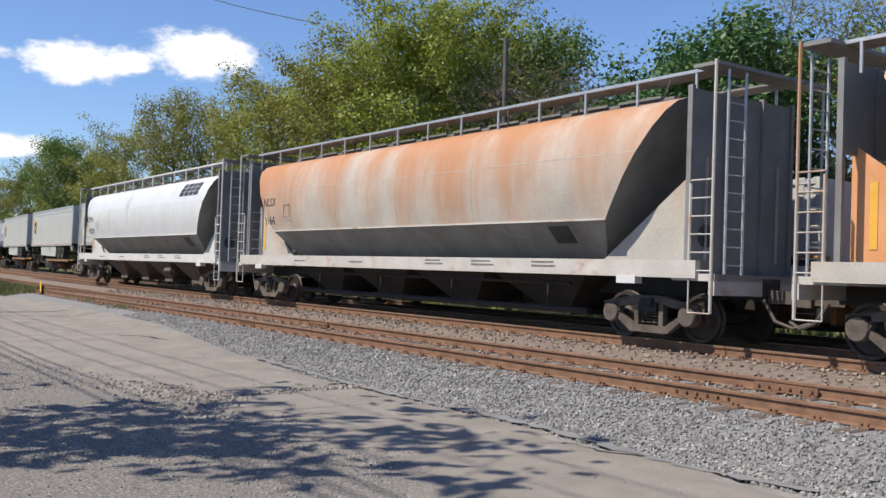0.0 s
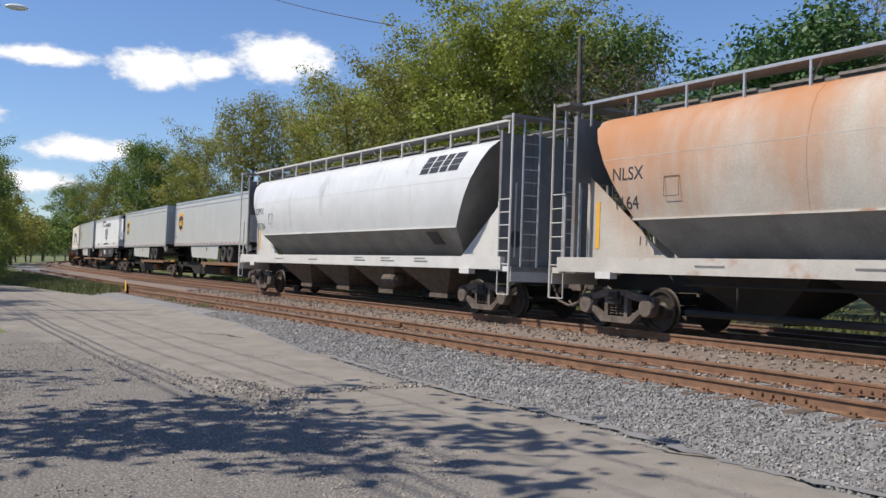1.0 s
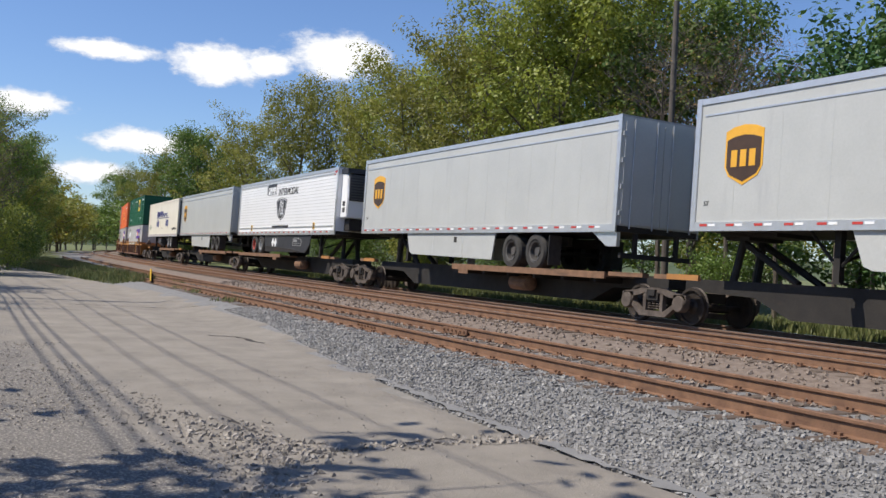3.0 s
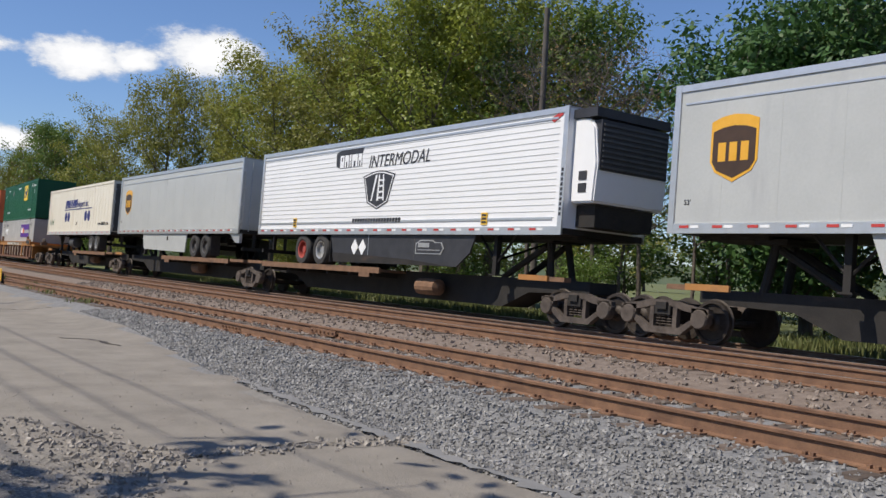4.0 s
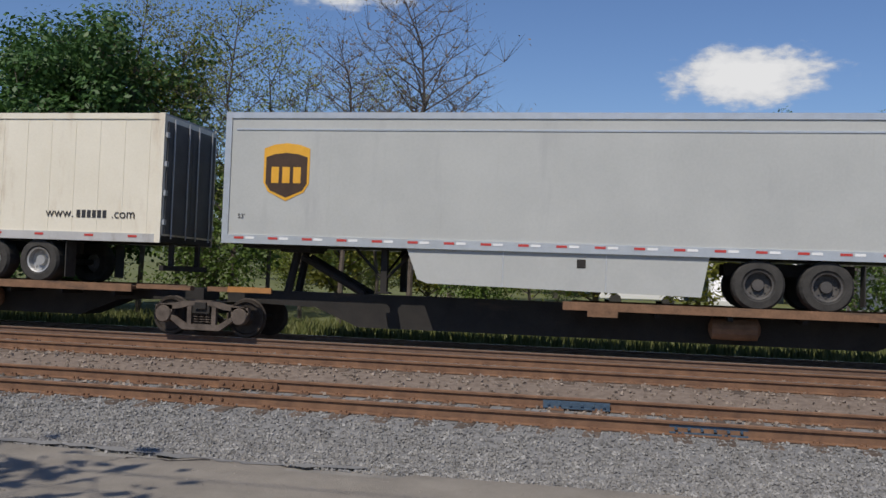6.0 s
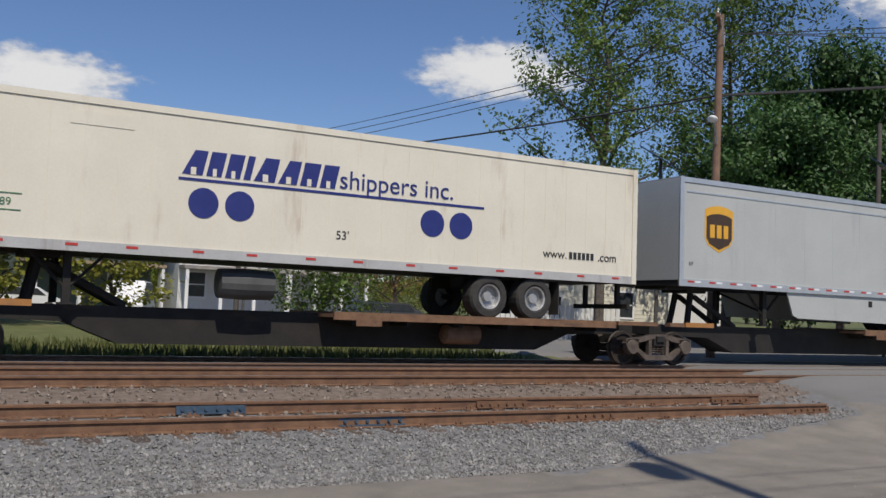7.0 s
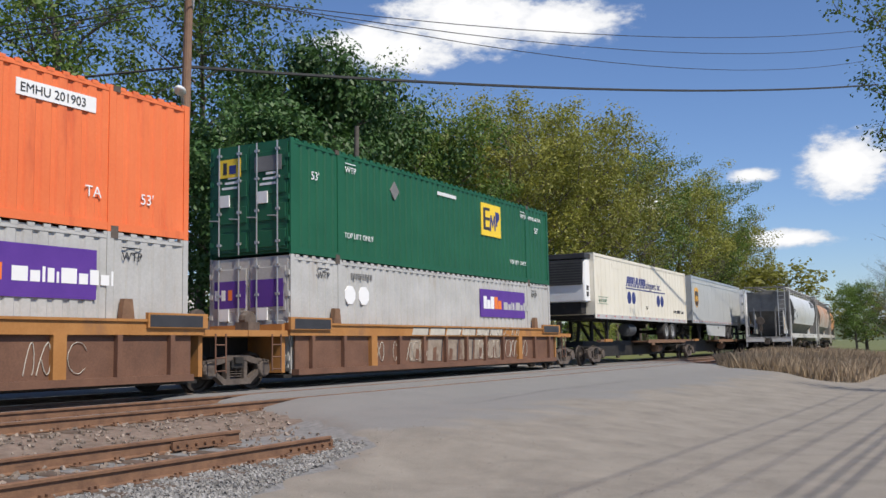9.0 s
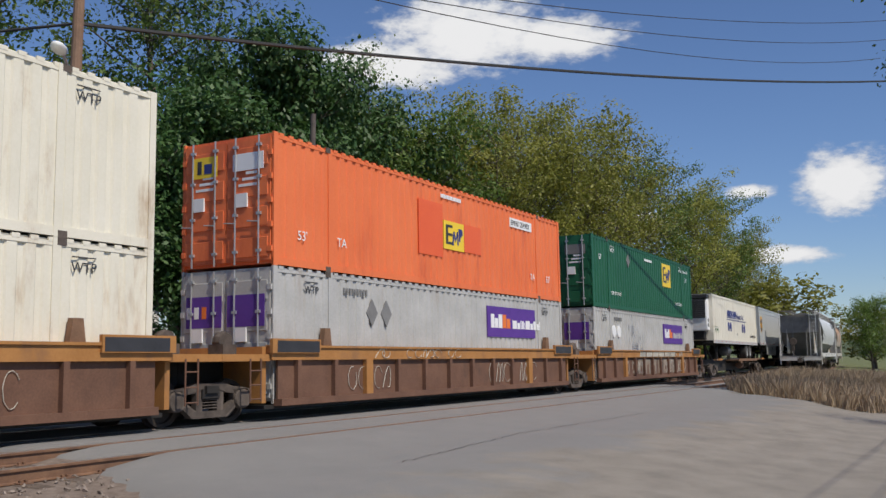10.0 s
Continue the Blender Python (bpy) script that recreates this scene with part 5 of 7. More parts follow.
spine_car(36.2, 54.4, -1, SP, True, True)
spine_car(18.6, 36.2, -1, SP, True, False)
spine_car(-1.4, 16.1, 1, SP, True, True)
spine_car(-18.9, -1.4, -1, SP, True, False)
spine_car(-35.6, -18.9, -1, SP, True, False)
spine_car(55.5, 73.0, -1, SP, True, True)


# ---------- containers in well cars ----------
CASTING = finish("corner_casting", boxes((0, .18, -.042, .042, 0, .12)), "truck_steel")


def container(mat, s_left, z0, label, doors=True, deco=None, marks=None, txt="white"):
    t = thing("container", label, "container", "stacked containers")
    H = 2.89
    bm = bmesh.new()
    # corrugated sides
    for sy in (-1, 1):
        prev = None
        u, k = -HL + .14, 0
        pitch = [(.0, 0), (.17, 0), (.205, .034), (.30, .034), (.335, 0)]
        while u < HL - .3:
            for du, dep in pitch[:-1]:
                uu = min(u + du, HL - .14)
                v = (bm.verts.new((uu, sy * (1.275 - dep), z0 + .18)), bm.verts.new((uu, sy * (1.275 - dep), z0 + H - .12)))
                if prev:
                    bm.faces.new((prev[0], v[0], v[1], prev[1]))
                prev = v
            u += .335
        v = (bm.verts.new((HL - .14, sy * 1.275, z0 + .18)), bm.verts.new((HL - .14, sy * 1.275, z0 + H - .12)))
        bm.faces.new((prev[0], v[0], v[1], prev[1]))
    box(bm, -HL + .05, HL - .05, -1.24, 1.24, z0 + H - .1, z0 + H - .02)
    box(bm, -HL + .05, HL - .05, -1.24, 1.24, z0 + .05, z0 + .17)
    box(bm, HL - .06, HL - .02, -1.25, 1.25, z0 + .1, z0 + H - .05)
    part("body", bm, mat, t)
    fr = bmesh.new()
    for sy in (-1, 1):
        box(fr, -HL, HL, *sorted((sy * 1.26, sy * 1.295)), z0 + .02, z0 + .18)
        box(fr, -HL, HL, *sorted((sy * 1.25, sy * 1.285)), z0 + H - .13, z0 + H - .06)
        for u in (-HL, HL - .14, -6.1, 6.1 - .16):
            w = .14 if abs(u) > 7 else .16
            box(fr, u, u + w, *sorted((sy * 1.25, sy * 1.299)), z0, z0 + H)
        for i in range(48):
            u = -HL + .2 + i * .335
            box(fr, u, u + .15, *sorted((sy * 1.25, sy * 1.29)), z0 + H - .07, z0 + H)
    part("frame", fr, mat, t)
    for u in (-6.2, 6.02):
        for sy in (-1, 1):
            for dz in (-.004, H - .12):
                piece("corner_casting", CASTING, t, u, sy * 1.262, z0 + dz)
    if doors:
        for y0, y1 in ((-1.22, -.01), (.01, 1.22)):
            d = part("door", boxes((-HL - .02, -HL + .05, y0, y1, z0 + .12, z0 + H - .1)), mat, t)
            for i in range(4):
                part("door_panel", bevel_box(-HL - .04, -HL - .018, y0 + .06, y1 - .06, z0 + .2 + .66 * i, z0 + .62 + .66 * i, .008), mat, d)
            rd = bmesh.new()
            for yy in (y0 + .28, y1 - .28):
                rod(rd, (-HL - .07, yy, z0 + .05), (-HL - .07, yy, z0 + H - .05), .02, 6)
                for zz in (.3, 1.1, 1.9, 2.6):
                    box(rd, -HL - .09, -HL - .03, yy - .06, yy + .06, z0 + zz, z0 + zz + .06)
            part("lock_rod", rd, "galv", d)
            pl = bmesh.new()
            word_bars(pl, 0, 0, .1, [1], 0)
            bmesh.ops.transform(pl, matrix=Matrix.Translation((-HL - .04, (y0 + y1) / 2, z0 + 1.3)) @ Matrix.Rotation(radians(90), 4, "Z") @ Matrix.Scale(3, 4), verts=pl.verts)
            part("door_label", pl, "white", d)
            for yy in (y0 + .28, y1 - .28):
                part("door_handle", rod(bmesh.new(), (-HL - .09, yy, z0 + .95), (-HL - .09, yy + .3, z0 + .98), .014, 5), "galv", d)
            for i in range(3):
                part("door_print", boxes((-HL - .047, -HL - .041, y0 + .35, y1 - .35 - .1 * i, z0 + 1.75 + .13 * i, z0 + 1.81 + .13 * i)), "white", d)
            yy = y0 if y0 < -1 else y1
            for i in range(5):
                part("hinge", boxes((-HL - .05, -HL + .02, yy - .05, yy + .05, z0 + .3 + .52 * i, z0 + .42 + .52 * i)), mat, d)
    y = -1.284
    if deco == "purple":
        part("logo_panel", boxes((2.09, 5.70, y - .012, y + .02, z0 + 1.56, z0 + 2.50)), "purple", t, "purple logo panel")
        u = 2.32
        for i, (w, hh) in enumerate(((.24, .42), (.24, .30), (.26, .42), (.26, .42), (.26, .30))):
            part("logo_shape", boxes((u, u + w, y - .018, y, z0 + 1.84, z0 + 1.84 + hh)), "white" if i < 3 else "logo_orange", t)
            u += w + .03
        for w, hh in ((.32, .26), (.2, .2), (.06, .28), (.14, .26), (.05, .2), (.34, .28), (.2, .2), (.2, .28), (.2, .2), (.05, .28)):
            part("logo_shape", boxes((u + .16, u + .16 + w, y - .018, y, z0 + 1.84, z0 + 1.84 + hh)), "white" if marks == 0 else "box_grey", t)
            u += w + .05
        for y0, y1 in ((-1.1, -.08), (.08, 1.1)):
            part("door_panel", boxes((-HL - .052, -HL - .043, y0, y1, z0 + 1.62, z0 + 2.30)), "purple", t, "purple panel on the door")
        for i in range(3):
            part("door_mark", boxes((-HL - .056, -HL - .05, .95 - .22 * i, 1.08 - .22 * i, z0 + 1.82, z0 + 2.08)), "white" if i < 2 else "logo_orange", t)
        du0 = -5.55 if marks == 1 else -4.28
        for du in (0, .65):
            if marks == 1:
                pts = [(du0 + du + .26 * math.cos(radians(22.5 + 45 * i)), z0 + 1.98 + .26 * math.sin(radians(22.5 + 45 * i))) for i in range(8)]
            else:
                pts = [(du0 + du, z0 + 1.70), (du0 + du + .25, z0 + 2.03), (du0 + du, z0 + 2.36), (du0 + du - .25, z0 + 2.03)]
            part("placard", prism(bmesh.new(), pts, y - .012, y + .02), "white" if marks == 1 else "shade_grey", t, "worn placard")
        sm = bmesh.new()
        word_bars(sm, -5.5, z0 + 2.42, .15, [.5, .5, .5, .3, .5, .5, .5, .5, .5], y - .01, 0, .3)
        tagged(part("container_mark", sm, "shade_grey", t), kind="stuff")
    if deco == "yellow":
        x0, x1, za, zc = (2.29, 3.81, 1.45, 2.57) if mat == "box_green" else (-.58, .64, 1.09, 1.90)
        if mat == "box_orange":
            for e0, e1, g0, g1 in ((-1.95, -.62, .83, 2.33), (.68, 1.77, 1.1, 1.92)):
                part("repaint_patch", boxes((e0, e1, y - .004, y + .02, z0 + g0, z0 + g1)), "box_repaint", t, "rectangle of fresher red-orange paint")
        part("logo_panel", boxes((x0, x1, y - .012, y + .02, z0 + za, z0 + zc)), "logo_yellow", t, "square yellow logo panel")
        kx, kz = x1 - x0, zc - za

        def pl(name, pts, m):
            part(name, prism(bmesh.new(), [(x0 + kx * a_, z0 + za + kz * b_) for a_, b_ in pts], y - .02, y), m, t)
        pl("logo_shape", [(.10, .18), (.20, .18), (.20, .86), (.10, .86)], "ink")
        for zz in (.18, .48, .78):
            pl("logo_shape", [(.20, zz), (.42, zz), (.42, zz + .09), (.20, zz + .09)], "ink")
        pl("logo_shape", [(.40, .16), (.47, .16), (.52, .66), (.46, .66)], "navy")
        pl("logo_shape", [(.46, .66), (.52, .66), (.60, .36), (.56, .28)], "navy")
        pl("logo_shape", [(.56, .28), (.60, .36), (.70, .68), (.64, .68)], "navy")
        pl("logo_shape", [(.64, .68), (.70, .68), (.72, .20), (.66, .20)], "navy")
        pl("logo_shape", [(.74, .34), (.80, .34), (.84, .80), (.72, .80)], "navy")
        pl("logo_shape", [(.82, .48), (.93, .60), (.92, .76), (.84, .80)], "navy")
        part("door_panel", boxes((-HL - .052, -HL - .043, .25, .95, z0 + 2.05, z0 + 2.52)), "logo_yellow", t, "yellow logo panel on the door")
        for y0, y1, g0, g1, m in ((.70, .82, 2.14, 2.44, "ink"), (.40, .62, 2.14, 2.36, "navy")):
            part("door_mark", boxes((-HL - .057, -HL - .05, y0, y1, z0 + g0, z0 + g1)), m, t)
        part("door_panel", boxes((-HL - .052, -HL - .043, -1.05, -.2, z0 + 2.1, z0 + 2.48)), "white" if mat == "box_orange" else "shade_grey", t, "pale number panel on the door")
        if mat == "box_green":
            part("placard", prism(bmesh.new(), [(-3.25, z0 + 1.92), (-3.0, z0 + 2.19), (-3.25, z0 + 2.46), (-3.5, z0 + 2.19)], y - .012, y + .02), "shade_grey", t)
        text_mesh("length_mark", "53'", .30, -7.25, z0 + 1.95 if mat == "box_green" else z0 + .62, y - .012, txt, t)
        text_mesh("length_mark", "53'", .30, 6.75, z0 + 1.92 if mat == "box_green" else z0 + .62, y - .012, txt, t)
        if mat == "box_green":
            text_mesh("lift_notice", "TOP LIFT ONLY", .20, -5.8, z0 + .60, y - .012, txt, t)
            text_mesh("lift_notice", "TOP LIFT ONLY", .20, 4.5, z0 + .62, y - .012, txt, t)
            text_mesh("container_mark", "EMHU 647541", .20, 6.2, z0 + 2.38, y - .012, txt, t)
        else:
            part("mark_panel", boxes((3.88, 5.62, y - .008, y + .01, z0 + 2.24, z0 + 2.54)), "white", t)
            text_mesh("container_mark", "EMHU 201903", .24, 3.95, z0 + 2.31, y - .014, "ink", t)
            text_mesh("side_mark", "TA", .3, -5.75, z0 + .62, y - .012, txt, t)
            text_mesh("side_mark", "TA", .3, 5.4, z0 + .62, y - .012, txt, t)
        sm = bmesh.new()
        word_bars(sm, -.72, z0 + 2.42 if mat == "box_green" else z0 + 2.52, .11, [.6] * 14, y - .01, 0, .2)
        tagged(part("notice_print", sm, txt, t), kind="stuff")
    if mat != "box_orange":
        for u in (-7.0, 6.3) if deco != "yellow" else (-5.75, 5.5):
            text_mesh("side_mark", "WTP", .24, u, z0 + 2.36, y - .012, "ink" if mat in ("box_grey", "box_cream") else "white", t)
            part("mark_line", boxes((u + .02, u + .5, y - .014, y, z0 + 2.60, z0 + 2.62)), "ink" if mat in ("box_grey", "box_cream") else "white", t)
    far_train(t, s_left + HL)
    return t


def scrawl(bm, u0, z0, w, h, seed):
    """Loops of spray paint as thin raised strokes."""
    r = random.Random(seed)
    n = max(4, int(w / .34))
    for i in range(n):
        c, ww = u0 + (i + .5 + r.uniform(-.25, .25)) * w / n, w / n * r.uniform(.5, 1.5)
        k = r.random()
        if r.random() < .2:
            continue
        pts = []
        for j in range(14):
            a = j / 13 * (4.6 + 1.6 * k) + 6.28 * r.random() * .05 + k * 3
            pts.append((c + ww * .5 * math.cos(a) * (1 - .25 * k * j / 13), z0 + h * (.5 + .48 * math.sin(a * (1 + .5 * (k > .5))))))
        for (a, b), (c2, d) in zip(pts, pts[1:]):
            rod(bm, (a, 0, b), (c2, 0, d), .007 + .004 * k, 4)


def well_car(s_left, s_right, label, seed, tall=True):
    t = thing("well_car", label, "well car", "well cars")
    h = (s_right - s_left) / 2
    w = HL + .28
    for sy in (-1, 1):
        y0, y1 = sorted((sy * 1.34, sy * 1.50))
        part("top_chord", boxes((-w, w, y0, y1, 1.22, 1.50), (-w, w, *sorted((sy * 1.32, sy * 1.54)), 1.48, 1.53)), "well_orange", t)
        part("side_sheet", boxes((-w + .3, w - .3, *sorted((sy * 1.36, sy * 1.41)), .42, 1.22)), "well_brown", t)
        part("bottom_chord", boxes((-w + .3, w - .3, *sorted((sy * 1.30, sy * 1.52)), .28, .42)), "well_brown", t)
        if sy < 0:
            for i in range(12):
                u = -w + .9 + i * (2 * w - 1.8) / 11
                wide = .14 if i in (2, 9) else .06
                part("side_post", boxes((u - wide, u + wide, -1.52, -1.40, .42, 1.22)), "well_orange" if i in (2, 9) else "well_brown", t)
    part("floor", boxes((-w, w, -1.3, 1.3, .22, .30)), "black_steel", t)
    for k in (-1, 1):
        part("end_platform", boxes((*sorted((k * w, k * (h + .0))), -1.45, 1.45, 1.2, 1.34), (*sorted((k * (w + .05), k * (w - 1.6))), -1.56, -1.48, 1.36, 1.66)), "well_orange", t)
        part("end_bulkhead", boxes((*sorted((k * w, k * (w + .12))), -1.34, 1.34, .35, 1.5)), "well_orange", t)
        part("guide", prism(bmesh.new(), [(k * 6.35 - .16, 1.53), (k * 6.35 + .16, 1.53), (k * 6.35 + .10, 1.92), (k * 6.35 - .10, 1.92)], -1.45, -1.32), "rust_deck", t)
        part("dark_panel", boxes((*sorted((k * (w - .1), k * (w - 1.55))), -1.566, -1.556, 1.38, 1.62)), "ink", t)
        part("draft_sill", boxes((*sorted((k * w, k * h)), -.3, .3, .75, 1.2)), "black_steel", t)
        lad = bmesh.new()
        for yy in (0, .4):
            rod(lad, (k * (w + .35) + yy * k * .8, -1.5, .4), (k * (w + .35) + yy * k * .8, -1.5, 1.25), .018, 6)
        for i in range(3):
            rod(lad, (k * (w + .35), -1.5, .45 + .28 * i), (k * (w + .67), -1.5, .45 + .28 * i), .016, 6)
        part("step", lad, "well_brown", t)
        bx = bmesh.new()
        lathe(bx, [(.2, -.1), (.22, 0), (.2, .1)], (k * (w + .6), -.7, 1.6), n=12)
        box(bx, k * (w + .6) - .2, k * (w + .6) + .2, -.9, -.5, 1.34, 1.55)
        part("valve", bx, "truck_steel", t)
    bm = bmesh.new()
    scrawl(bm, -6.5 + seed % 3, .52, 2.6, .55, seed)
    scrawl(bm, 1.2, .5, 4.2, .6, seed + 7)
    bmesh.ops.transform(bm, matrix=Matrix.Translation((0, -1.43, 0)), verts=bm.verts)
    tagged(part("spray_paint", bm, "graffiti", t, "pale spray-painted scrawl"), kind="stuff")
    bm = bmesh.new()
    scrawl(bm, .2 if seed % 2 else -4.5, 1.25, 4.4, .23, seed + 3)
    bmesh.ops.transform(bm, matrix=Matrix.Translation((0, -1.515, 0)), verts=bm.verts)
    part("spray_paint", bm, "graffiti", t)
    if seed == 11:
        for i in range(6):
            u0 = -2.75 + 1.02 * i
            part("spray_block", prism(bmesh.new(), [(u0, 1.25), (u0 + .92, 1.25), (u0 + .98, 1.47), (u0 + .1, 1.47)], -1.508, -1.498), "graffiti", t, "large pale sprayed block shape")
            part("spray_outline", prism(bmesh.new(), [(u0 + .1, 1.455), (u0 + .98, 1.455), (u0 + .98, 1.485), (u0 + .1, 1.485)], -1.511, -1.5), "ink", t)
            part("spray_outline", prism(bmesh.new(), [(u0 + .90, 1.25), (u0 + .95, 1.25), (u0 + 1.0, 1.47), (u0 + .96, 1.47)], -1.511, -1.5), "ink", t)
            part("spray_block", prism(bmesh.new(), [(u0 - .02, .5), (u0 + .8, .47), (u0 + .9, 1.12), (u0 + .06, 1.16)], -1.418, -1.408), "graffiti_dull", t, "large pale sprayed block shape")
            part("spray_outline", prism(bmesh.new(), [(u0 + .3, .5), (u0 + .5, .5), (u0 + .56, .82 + .1 * (i % 2)), (u0 + .36, .86)], -1.423, -1.415), "well_brown", t)
            part("spray_outline", prism(bmesh.new(), [(u0 + .8, .47), (u0 + .86, .47), (u0 + .96, 1.12), (u0 + .9, 1.12)], -1.421, -1.415), "ink", t)
    add_truck(t, -h)
    if tall:
        add_truck(t, h)
    far_train(t, (s_left + s_right) / 2)
    return t


WC = "rusty orange and brown well car with spray-painted sides"
ZL, ZU = .32, 3.215
for i, s in enumerate((-57.32, -76.91, -96.41, -116.0, -135.6, -155.2, -174.8)):
    well_car(s + HL - 9.79, s + HL + 9.79, WC, 11 + 5 * i, i in (0, 1, 2))
container("box_grey", -57.32, ZL, "dirty light grey corrugated container with a purple panel", deco="purple", marks=1)
container("box_green", -57.32, ZU, "dark green corrugated container with a yellow logo panel", deco="yellow")
container("box_grey", -76.91, ZL, "light grey corrugated container with a purple panel", deco="purple", marks=0)
container("box_orange", -76.91, ZU, "bright orange corrugated container with a yellow logo panel", deco="yellow")
container("box_cream", -96.41, ZL, "weathered cream corrugated container on the well floor")
container("box_cream", -96.41, ZU, "weathered cream corrugated container stacked on another")
container("box_grey", -116.0, ZL, "light grey corrugated container in a well car", doors=False)
container("box_grey", -116.0, ZU, "light grey corrugated container stacked on another", doors=False)
container("box_slate", -135.6, ZL, "slate blue corrugated container in a well car", doors=False)
container("box_grey", -155.2, ZL, "light grey corrugated container in a well car", doors=False)
container("box_slate", -174.8, ZL, "slate blue corrugated container in a well car", doors=False)
well_car(95.0, 114.6, WC, 60)
container("box_grey", 104.8 - HL, ZL, "light grey corrugated container in a well car", doors=False)
well_car(114.6, 134.2, WC, 66, False)
container("box_cream", 124.4 - HL, ZL, "weathered cream corrugated container on the well floor", doors=False)


# ================= trees =================
def tree_meshes(seed, height, crown_w, crown_base, leaves, leaf, density_pow=.5, limbs=16, trunk_r=.2, clump=.55, twigs=3):
    """A trunk with limbs and twigs, and a crown of many small leaves in clumps."""
    r = random.Random(seed)
    rs = np.random.RandomState(seed)
    wood = bmesh.new()
    top = height * .93
    pts = [Vector((0, 0, -.3))]
    for i in range(1, 7):
        pts.append(Vector((r.uniform(-.25, .25) * i * .5, r.uniform(-.25, .25) * i * .5, top * i / 6)))
    for i, (p, q) in enumerate(zip(pts, pts[1:])):
        rod(wood, p, q, trunk_r * (1 - i / 6.6), 7, trunk_r * (1 - (i + 1) / 6.6))
    tips = []
    for i in range(limbs):
        f = crown_base / height + (1 - crown_base / height) * (i + r.random()) / limbs * .92
        k = min(5, int(f * 6))
        base = pts[k].lerp(pts[k + 1], f * 6 - k)
        ang = i * 2.4 + r.uniform(-.4, .4)
        rel = (f - crown_base / height) / (1 - crown_base / height)
        reach = crown_w / 2 * (math.sin(math.pi * min(1, .22 + .74 * rel)) ** .6) * r.uniform(.7, 1.1)
        prev, rad = base, trunk_r * .42 * (1 - rel * .7)
        for j in range(1, 4):
            nxt = base + Vector((math.cos(ang) * reach * j / 3, math.sin(ang) * reach * j / 3, reach * .22 * j + r.uniform(-.2, .3)))
            rod(wood, prev, nxt, rad * (1 - (j - 1) / 3.4), 5, rad * (1 - j / 3.4))
            for _ in range(twigs):
                tw = nxt + Vector((r.uniform(-1, 1), r.uniform(-1, 1), r.uniform(.1, 1.1))) * (.16 * crown_w)
                rod(wood, nxt, tw, rad * .3, 4, rad * .08)
                tips.append(tw)
                tips.append(nxt.lerp(tw, .5))
            tips.append(nxt)
            prev = nxt
    tips.append(pts[-1])
    wood_me = finish("trunk", wood, "bark")
    if not leaves:
        return wood_me, None
    tips = np.array([tuple(t) for t in tips])
    off = rs.normal(0, 1, (leaves, 3))
    off *= np.minimum(1, 1.7 / np.linalg.norm(off, axis=1))[:, None]
    c = tips[rs.randint(0, len(tips), leaves)] + off * clump * np.array([1, 1, .7])
    s = leaf * rs.uniform(.55, 1.25, leaves)
    n = off / (np.linalg.norm(off, axis=1)[:, None] + 1e-6) + np.array([0, 0, .7]) + rs.normal(0, .42, (leaves, 3))
    a = np.cross(n, rs.normal(0, 1, (leaves, 3)))
    a /= np.linalg.norm(a, axis=1)[:, None] + 1e-9
    b = np.cross(a, n)
    b /= np.linalg.norm(b, axis=1)[:, None] + 1e-9
    V = np.stack([c - a * s[:, None], c + b * s[:, None] * .55, c + a * s[:, None], c - b * s[:, None] * .55], 1).reshape(-1, 3)
    F = np.arange(4 * leaves).reshape(-1, 4)
    me = bpy.data.meshes.new("crown")
    me.from_pydata(V.tolist(), [], F.tolist())
    return wood_me, me


KINDS = {}


def tree_kind(key, *a, mat="leaf_spring", **k):
    a = (*a[:4], int(a[4] * 1.4), a[5] * .72) if a[5] < .25 else a
    KINDS[key] = (*tree_meshes(*a, **k), mat)


tree_kind("big", 3, 17, 12, 4.0, 19000, .165, mat="leaf_spring", limbs=22, trunk_r=.3, clump=.52)
tree_kind("big2", 4, 16, 11, 3.5, 16000, .165, mat="leaf_olive", limbs=20, trunk_r=.28, clump=.52)
tree_kind("round", 5, 13, 10, 2.2, 16000, .155, mat="leaf_olive", limbs=22, trunk_r=.25, clump=.5)
tree_kind("green", 6, 13, 9, 2.5, 14000, .165, mat="leaf_green", limbs=20, trunk_r=.24, clump=.5)
tree_kind("maple", 7, 12.5, 10.5, 1.5, 36000, .21, mat="leaf_dark", limbs=34, trunk_r=.28, clump=.62)
tree_kind("thin", 8, 13, 4.5, 4.0, 1900, .09, mat="leaf_pale", limbs=26, trunk_r=.11, clump=.4, twigs=5)
tree_kind("thin2", 9, 12, 5.0, 3.0, 2400, .09, mat="leaf_spring", limbs=28, trunk_r=.10, clump=.4, twigs=5)
tree_kind("bare", 10, 14, 6.0, 4.0, 500, .09, mat="leaf_bud", limbs=44, trunk_r=.14, clump=.4, twigs=7)
tree_kind("tall", 11, 22, 10, 6.5, 12000, .175, mat="leaf_green", limbs=24, trunk_r=.3, clump=.52)
tree_kind("over", 17, 22, 9, 10.5, 4600, .175, mat="leaf_green", limbs=20, trunk_r=.26, clump=.5)
tree_kind("shade", 18, 12, 7, 5.5, 850, .26, mat="leaf_green", limbs=16, trunk_r=.22, clump=.42)
tree_kind("shrub", 12, 4.2, 5.0, .2, 4200, .13, mat="leaf_green", limbs=16, trunk_r=.08, clump=.45)
tree_kind("shrub2", 13, 5.0, 5.0, .2, 3600, .13, mat="leaf_spring", limbs=16, trunk_r=.08, clump=.5)
tree_kind("orange", 14, 7, 6, 1.5, 7000, .13, mat="leaf_bud", limbs=18, trunk_r=.15, clump=.5)
tree_kind("far", 15, 11, 10, 1.0, 2600, .30, mat="leaf_olive", limbs=14, trunk_r=.25, clump=.58)
